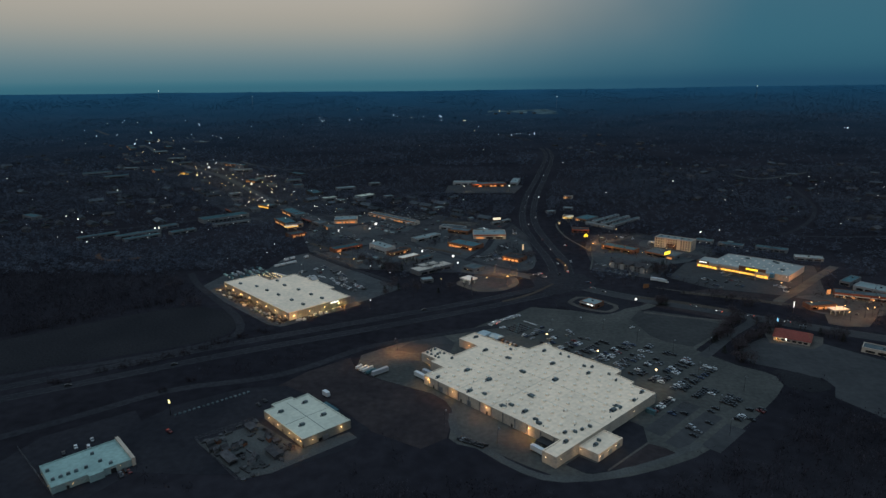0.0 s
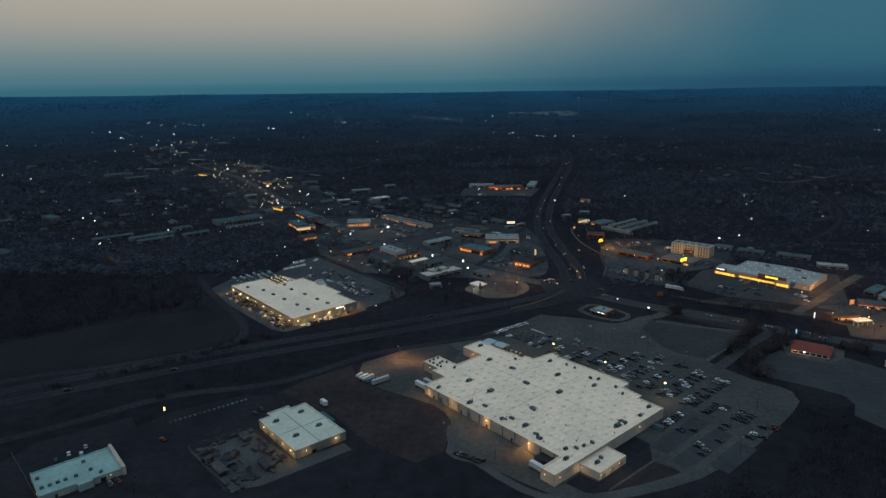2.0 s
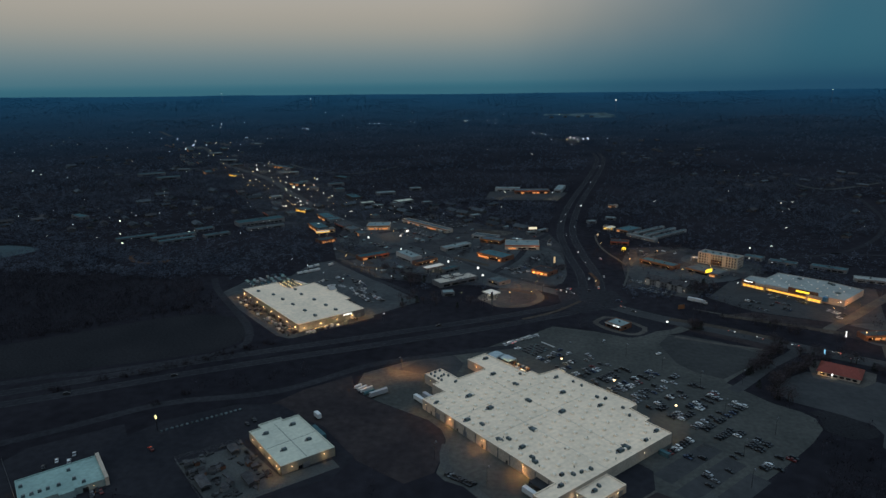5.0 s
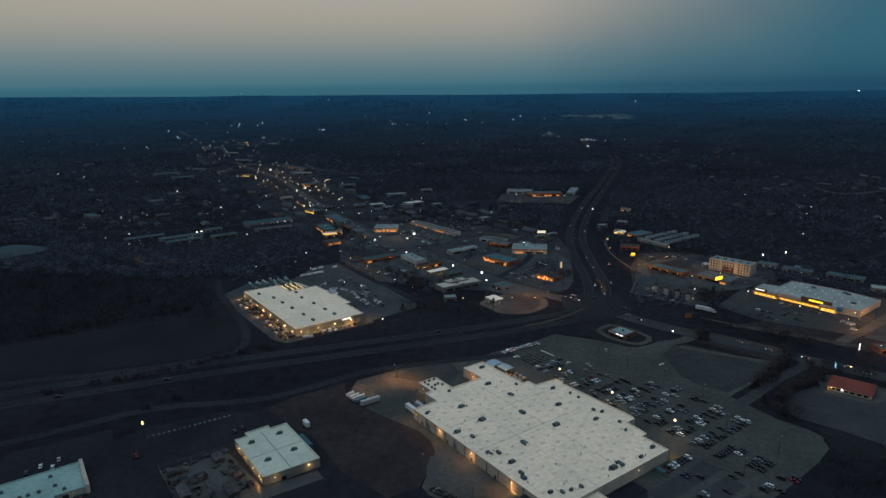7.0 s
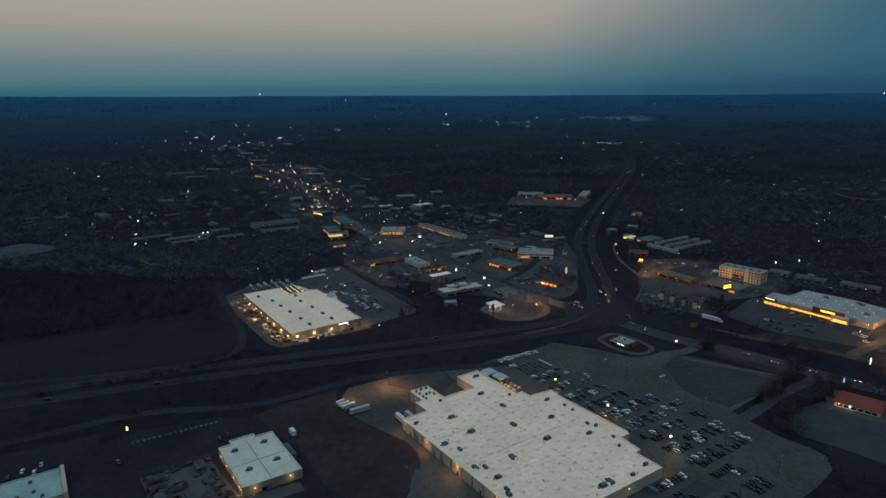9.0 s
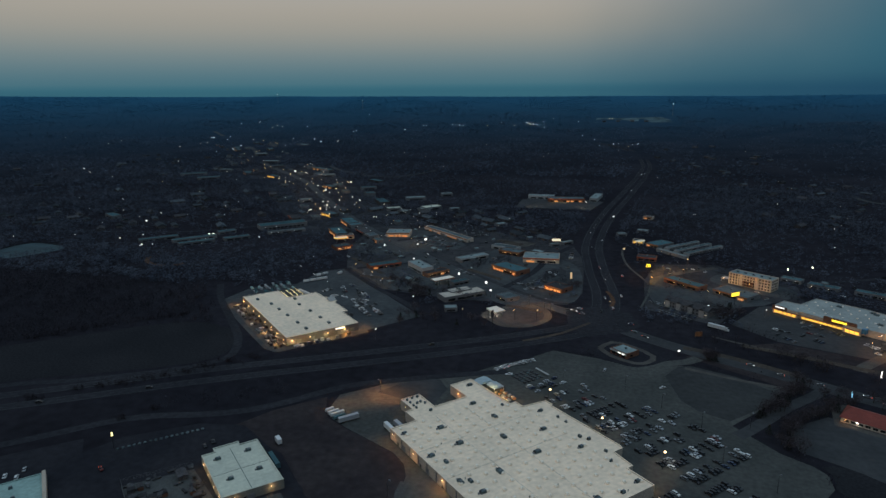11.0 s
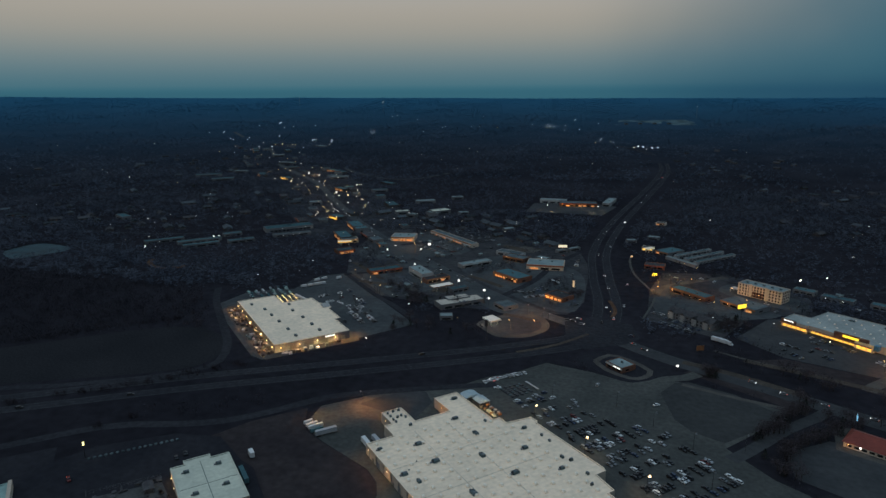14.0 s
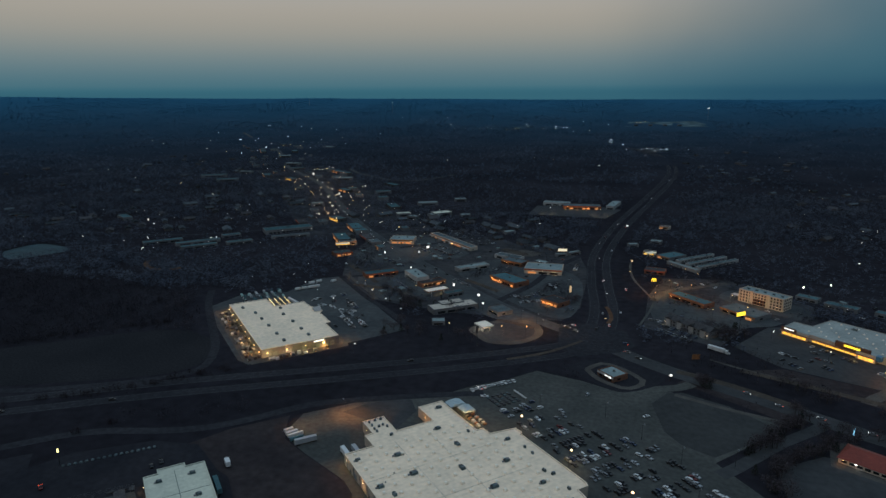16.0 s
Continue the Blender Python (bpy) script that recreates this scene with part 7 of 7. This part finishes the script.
# verges brown by nature, with orange lamplight also put into the tan
for pts, wide in ((((-166, 596), (-140, 592), (-112, 600)), 8), (((-72, 640), (-54, 628), (-34, 613)), 7), (((-18, 543), (-4, 540), (12, 533)), 6), (((-200, 655), (-170, 628), (-148, 606)), 6), (((-66, 768), (-50, 760), (-36, 750)), 12),
                  (((112, 486), (140, 476), (176, 456)), 7), (((150, 500), (190, 486), (228, 472)), 6)):
    road("street_verge", list(pts), wide, "strip of dormant grass beside the street, its tan part lamplight", z=0.13, centre=False, edge=False, material=M_TAN)
for name, pts, word in (("strip_lot", ((-215, 702), (-190, 672), (-140, 690), (-96, 735), (-160, 800), (-205, 770)), "dark asphalt lot behind the town street"),
                        ("strip_lot", ((-175, 622), (-120, 560), (-70, 580), (-40, 560), (-20, 545), (10, 548), (-30, 582), (-86, 636), (-130, 680)), "dark asphalt lots along the town street"),
                        ("strip_lot", ((-80, 650), (-30, 600), (22, 560), (38, 580), (34, 660), (10, 700), (-50, 725), (-90, 690)), "dark asphalt lots along the town street"),
                        ("strip_lot", ((98, 575), (140, 545), (152, 575), (190, 600), (150, 630), (108, 655), (98, 640)), "dark asphalt lots round the motel"),
                        ("strip_lot", ((150, 660), (160, 640), (205, 612), (215, 640), (170, 680)), "dark asphalt lot round the hotel"),
                        ("strip_lot", ((226, 480), (245, 448), (285, 455), (300, 480), (262, 505)), "pale warm-lit fuel station lot")):
    patch(name, pts, M_STRIP, word, "parking lot", 0.045, 3)
patch("strip_ground", [(-232, 800), (-224, 700), (-190, 618), (-132, 560), (-60, 548), (30, 556), (40, 590), (36, 700), (20, 760), (-60, 800), (-120, 850), (-170, 850)], M_BARE, "patchy bare ground between the shops of the strip", "ground", 0.03)
lone("town_ground", strip(west[int(0.16 * len(west)):int(0.50 * len(west))], 190, 0.025, 0.3), M_TOWN, "patchy bare ground between the buildings of the town", "ground", "structure")
patch("motel_ground", [(90, 560), (140, 535), (172, 600), (215, 600), (220, 650), (160, 712), (104, 700), (92, 640)], M_BARE, "patchy bare ground round the motel", "ground", 0.03)
patch("sandy_lot", [(-64, 750), (-42, 772), (-20, 764), (-28, 744), (-50, 738)], M_CONC, "bare sandy lot behind the shops", "bare ground", 0.055)
patch("sandy_lot", [(-134, 600), (-126, 603), (-92, 573), (-99, 565)], M_CONC, "bare sandy strip beside the street", "bare ground", 0.058)
for pts, wd in ((((-188, 613), (-137, 562), (-112, 541), (-84, 515)), 6), (((-120, 660), (-160, 630), (-190, 612)), 7), (((-30, 584), (-10, 640), (0, 700), (20, 760)), 8), (((-184, 736), (-140, 780), (-90, 850)), 8),
                (((-282, 848), (-380, 780), (-470, 720), (-600, 700)), 7), (((-282, 848), (-200, 930), (-90, 1000)), 7), (((-406, 1014), (-520, 940), (-640, 880)), 7), (((-406, 1014), (-310, 1090)), 7),
                (((220, 660), (330, 720), (420, 860), (470, 1050)), 6), (((300, 700), (420, 700), (560, 760)), 6)):
    road("side_street", list(pts), wd, "narrow dark side street", z=0.09, centre=False, edge=False, material=M_ROAD)
    for p in curve_through(list(pts)):
        take(p.x, p.y, 6)

for name in ("mall_drive", "restaurant_street", "ramp_road", "ramp_road.001", "lot_drive", "red_lot_drive", "south_drive", "lit_verge", "median_island", "bank_kerb"):
    for v in bpy.data.objects[name].data.vertices:
        take(v.co.x, v.co.y, 5)

# ---- trees ----
def tree_proto(h, r, seed, evergreen=False):
    rr = random.Random(seed)
    t = thing("tree", "dark evergreen tree beside the lot" if evergreen else "bare dark winter tree", "tree", 0, 0, 0, "trees of the town")
    trunk = Mesh().tube((0, 0, -0.3), (0, 0, h * 0.55), 0.26, 0.12, 6)
    tips = []
    for i in range(3):
        a, z = rr.uniform(0, 6.28), h * rr.uniform(0.25, 0.5)
        q = (r * 0.75 * math.cos(a), r * 0.75 * math.sin(a), z + h * rr.uniform(0.2, 0.4))
        trunk.tube((0, 0, z), q, 0.10, 0.03, 5)
        tips.append(q)
    part("trunk", trunk, M_BARK, t)
    crown = Mesh()
    for i in range(260 if evergreen else 420):
        if evergreen:
            z = rr.uniform(0.08, 1.0)
            s = r * (1.05 - z) * rr.uniform(0.5, 1.0)
            a = rr.uniform(0, 6.28)
            c = Vector((s * math.cos(a), s * math.sin(a), z * h))
        else:
            b = Vector(rr.choice(tips + [(0, 0, h * 0.75)]))
            c = b + Vector((rr.gauss(0, r * 0.42), rr.gauss(0, r * 0.42), rr.gauss(0, h * 0.16)))
        k = rr.uniform(0.25, 0.6)
        vs = [c + Vector((rr.uniform(-k, k), rr.uniform(-k, k), rr.uniform(-k, k))) for _ in range(3)]
        crown.quad(vs)
    part("crown", crown, M_EVER if evergreen else M_CROWN, t)
    return t


TREES = [tree_proto(7.5, 3.6, 1), tree_proto(6, 3.0, 2), tree_proto(9, 4.0, 3), tree_proto(6, 2.4, 4, True)]
for k, t in enumerate(TREES):
    t.matrix_world = pose((125 + 1.6 * k) * S, (471 - 1.4 * k) * S, 0)


def plant(x, y, kinds=None):
    copy_thing(rt.choice(kinds or TREES), pose(x * S, y * S, 0, 0, 0, rt.uniform(0, 360)) @ Matrix.Scale(rt.uniform(0.8, 1.2), 4))


for a, b, n, w in (((124, 470), (128, 468), 5, 1.5), ((172, 447), (175, 443), 5, 1.5), ((143, 396), (173, 438), 26, 1.6), ((146, 378), (191, 424), 34, 2.0), ((147, 372), (154, 364), 6, 1.0), ((216, 412), (228, 402), 8, 1.5), 
                   ((168, 488), (196, 466), 8, 2), ((138, 556), (150, 552), 10, 2.5),
                   ((-92, 480), (-74, 508), 5, 4), ((-106, 566), (-84, 545), 18, 6), ((-130, 584), (-120, 574), 8, 4), ((140, 566), (152, 560), 8, 4), ((30, 594), (36, 606), 5, 2), ((182, 436), (214, 420), 8, 3), ((-88, 506), (-40, 500), 6, 6),
                   ((150, 560), (158, 580), 4, 3), ((-60, 560), (-74, 570), 6, 3)):
    for i in range(n):
        k = (i + rt.random()) / n
        plant(a[0] + (b[0] - a[0]) * k + rt.gauss(0, w), a[1] + (b[1] - a[1]) * k + rt.gauss(0, w))


def shrub_row(points, n):
    """Round boulders and shrubs in a row, each a thing of its own."""
    for i in range(n):
        k = i / (n - 1)
        x, y = points[0][0] + (points[1][0] - points[0][0]) * k, points[0][1] + (points[1][1] - points[0][1]) * k
        b = thing("boulder", "pale rounded boulder edging the lot", "boulder", x, y, rt.uniform(0, 360), "boulders along the lot")
        m = Mesh().ball((0, 0, 0.35), 1.0, 0.7, 8, 5)
        m.v = [(px * rt.uniform(0.8, 1.2), py * rt.uniform(0.8, 1.2), pz) for px, py, pz in m.v]
        part("stone", m, M_ROOFGREY, b)


shrub_row([(-166, 286), (-137, 313)], 17)


# ---- woods: one object of many small twigs and leaves ----
def woods(name, places, label, twigs, big, tall, material, lie=(1, 1, 0.5)):
    """Trees at places (metres), each a thin trunk and a ragged crown of twig fans."""
    n = len(places)
    gen = np.random.default_rng(7 + n)
    base = np.array([(x, y, land(x, y)) for x, y in places])
    h = gen.uniform(0.5, 1.35, (n, 1)) * tall
    c = base[:, None] + np.stack([gen.normal(0, 0.26, (n, twigs)) * h, gen.normal(0, 0.26, (n, twigs)) * h, gen.beta(1.8, 1.6, (n, twigs)) * h], -1)
    k = gen.uniform(0.5, 1.0, (n, twigs, 1, 1)) * big
    tri = c[:, :, None] + gen.uniform(-1, 1, (n, twigs, 3, 3)) * k * lie
    tri[..., 2] = np.maximum(tri[..., 2], base[:, None, None, 2] + 0.2)
    trunk = np.stack([base + (-0.14, 0, -0.4), base + (0.14, 0, -0.4), base + np.c_[np.zeros((n, 2)), h[:, 0] * 0.8]], 1)[:, None]
    v = np.concatenate([tri, trunk], 1).reshape(-1, 3)
    d = bpy.data.meshes.new(name)
    d.vertices.add(len(v))
    d.vertices.foreach_set("co", v.ravel())
    t = len(v) // 3
    d.loops.add(len(v))
    d.loops.foreach_set("vertex_index", np.arange(len(v), dtype=np.int32))
    d.polygons.add(t)
    d.polygons.foreach_set("loop_start", np.arange(t, dtype=np.int32) * 3)
    d.materials.append(material)
    d.update()
    return tagged(new(name, d), label, "woods", "", "stuff")


def scatter(n, box, wooded):
    out = []
    for _ in range(n):
        x, y = rt.uniform(box[0], box[1]), rt.uniform(box[2], box[3])
        if is_free(x, y) and rt.random() < wooded(x, y):
            out.append((x, y))
    return out


NW = inside([(x * S, y * S) for x, y in ((-1200, 560), (-700, 640), (-420, 640), (-380, 606), (-300, 640), (-244, 700), (-228, 640), (-262, 560), (-262, 500), (-256, 455), (-345, 382), (-470, 300), (-700, 100), (-1200, 200))])
SE = inside([(x * S, y * S) for x, y in ((-60, 60), (-60, 225), (2, 232), (32, 222), (62, 232), (98, 252), (140, 278), (166, 316), (196, 304), (250, 270), (420, 260), (420, 60))])


def thick(x, y):
    i, j = int((x - X0) / CELL), int((y - Y0) / CELL)
    if NW[i, j] or SE[i, j]:
        return 1.0
    if y < 320 * S and x < 0:
        return 0.03
    return (0.28 if y > 620 else 0.05) + 0.62 * smooth(-0.12, 0.25, noise.noise((x / 260, y / 260, 1.7)))


def far_thick(x, y):
    return 0.25 + 0.75 * smooth(-0.2, 0.2, noise.noise((x / 420, y / 420, 5.2)))


near_places = scatter(26000, (-900, 560, 60, 620), thick)
mid_places = scatter(46000, (-1300, 900, 620, 1500), thick)
far_places = []
for _ in range(70000):                                          # from the town's edge to the hills on the horizon
    r, a = math.sqrt(rt.uniform(1500 ** 2, 4880 ** 2)), rt.uniform(-0.85, 1.15)
    x, y = 60 - r * math.sin(a), 60 + r * math.cos(a)
    taken = is_free(x, y) or not (X0 < x < X0 + NX * CELL and Y0 < y < Y0 + NY * CELL)
    if taken and rt.random() < far_thick(x, y):
        far_places.append((x, y))
STRIP = inside([(x * S, y * S) for x, y in ((-232, 800), (-224, 690), (-190, 612), (-132, 556), (-60, 545), (30, 556), (40, 590), (36, 700), (20, 760), (-60, 800), (-120, 850), (-170, 850))])
STRIP |= inside([(x * S, y * S) for x, y in ((90, 560), (140, 535), (172, 600), (215, 600), (290, 600), (300, 640), (220, 700), (160, 712), (104, 760), (92, 640))])
clumps, spots = [], []
for _ in range(26000):                                          # scrub, sheds and odd cars between the shops
    x, y = rt.uniform(-290, 360), rt.uniform(620, 1000)
    i, j = int((x - X0) / CELL), int((y - Y0) / CELL)
    if STRIP[i, j] and not BUILT[i, j]:
        if rt.random() < 0.02 + 0.55 * smooth(0.10, 0.40, noise.noise((x / 45, y / 45, 8.8))):
            clumps.append((x, y))
        elif rt.random() < 0.03:
            spots.append((x, y))
shed = thing("shed", "small pale shed between the shops", "shed", -120, 700)
part("wall", Mesh().walls([(0, 0), (5, 0), (5, 3.4), (0, 3.4)], -0.2, 2.4, 0.15), M_WALLGREY, shed)
part("roof", gable_roof(5, 3.4, 2.42, 0.8, 0.25), M_ROOFCOOL, shed)
kept = []
for x, y in spots:
    if all((x - a) ** 2 + (y - b) ** 2 > 90 for a, b in kept) and len(kept) < 80:
        kept.append((x, y))
        if len(kept) % 4 == 0:
            copy_thing(shed, pose(x, y, 0, 0, 0, GRID + rt.choice((0, 90)) + rt.uniform(-5, 5)) @ Matrix.Scale(rt.uniform(0.7, 1.5), 4))
        else:
            random.seed(len(kept))
            car(x, y, GRID + rt.choice((0, 90, 180, 270)) + rt.uniform(-4, 4), None, "cars in the town's lots")
SOLID = np.zeros((NX, NY), bool)                                # roofs and streets stay clear of the town's trees
for ob in scene.collection.objects:
    if ob.type == "MESH" and ob.parent and ob.name.split(".")[0] in ("roof", "canopy_roof"):
        c = ob.parent.matrix_basis
        pts = [c @ Vector(k) for k in ob.bound_box]
        lo, hi = [min(k[i] for k in pts) for i in (0, 1)], [max(k[i] for k in pts) for i in (0, 1)]
        i0, j0, i1, j1 = int((lo[0] - X0) / CELL), int((lo[1] - Y0) / CELL), int((hi[0] - X0) / CELL), int((hi[1] - Y0) / CELL)
        SOLID[max(0, i0):max(0, i1 + 1), max(0, j0):max(0, j1 + 1)] = True
for q in west:
    SOLID[int((q.x - X0) / CELL) - 1:int((q.x - X0) / CELL) + 2, int((q.y - Y0) / CELL) - 1:int((q.y - Y0) / CELL) + 2] = True
town = []
for _ in range(9000):
    q, way = along(west, 0.17, 0.62)
    q = q + Vector((-way.y, way.x)) * rt.uniform(-150, 150)
    i, j = int((q.x - X0) / CELL), int((q.y - Y0) / CELL)
    if not SOLID[i, j] and rt.random() < 0.08 + 0.9 * smooth(-0.05, 0.25, noise.noise((q.x / 60, q.y / 60, 4.4))):
        town.append((q.x, q.y))
edge = []
EDGE = [Vector(c) * S for c in ((-338, 386), (-324, 400), (-311, 413), (-297, 428), (-279, 442), (-259, 456), (-255, 463))]
for a, b in zip(EDGE, EDGE[1:]):
    edge += [tuple(a.lerp(b, rt.random()) + Vector((rt.gauss(-2, 2.5), rt.gauss(2, 2.5)))) for _ in range(26)]
for x, y, wide in ((-217, 348, 5), (-208, 356, 5), (-199, 362, 3), (-191, 371, 5), (-182, 381, 6), (-171, 391, 6), (-160, 400, 4), (-254, 318, 6), (-238, 335, 3), (-225, 341, 4), (-176, 325.5, 3), (-186, 312, 3)):
    edge += [((x + rt.gauss(0, wide * 0.8)) * S, (y + rt.gauss(0, wide * 0.4)) * S) for _ in range(int(wide * 4))]
woods("hedge_scrub", edge, "low red-brown scrub along the field and the frontage road", 26, 0.6, 3.6, M_SCRUB)
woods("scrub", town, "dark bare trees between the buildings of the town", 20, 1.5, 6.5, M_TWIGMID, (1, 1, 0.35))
woods("scrub", clumps, "dark bare scrub and trees between the shops", 30, 0.8, 5.0, M_TWIG)
woods("bare_woods", near_places, "dark leafless winter woods round the lots", 34, 0.9, 8.5, M_TWIG, (0.7, 0.7, 1.3))
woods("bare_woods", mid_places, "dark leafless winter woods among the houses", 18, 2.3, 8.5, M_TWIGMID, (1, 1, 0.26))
woods("far_woods", far_places, "dark far woods, haze blue in their colour, rolling to the horizon", 9, 4.2, 10.0, M_HAZEWOOD, (1, 1, 0.35))
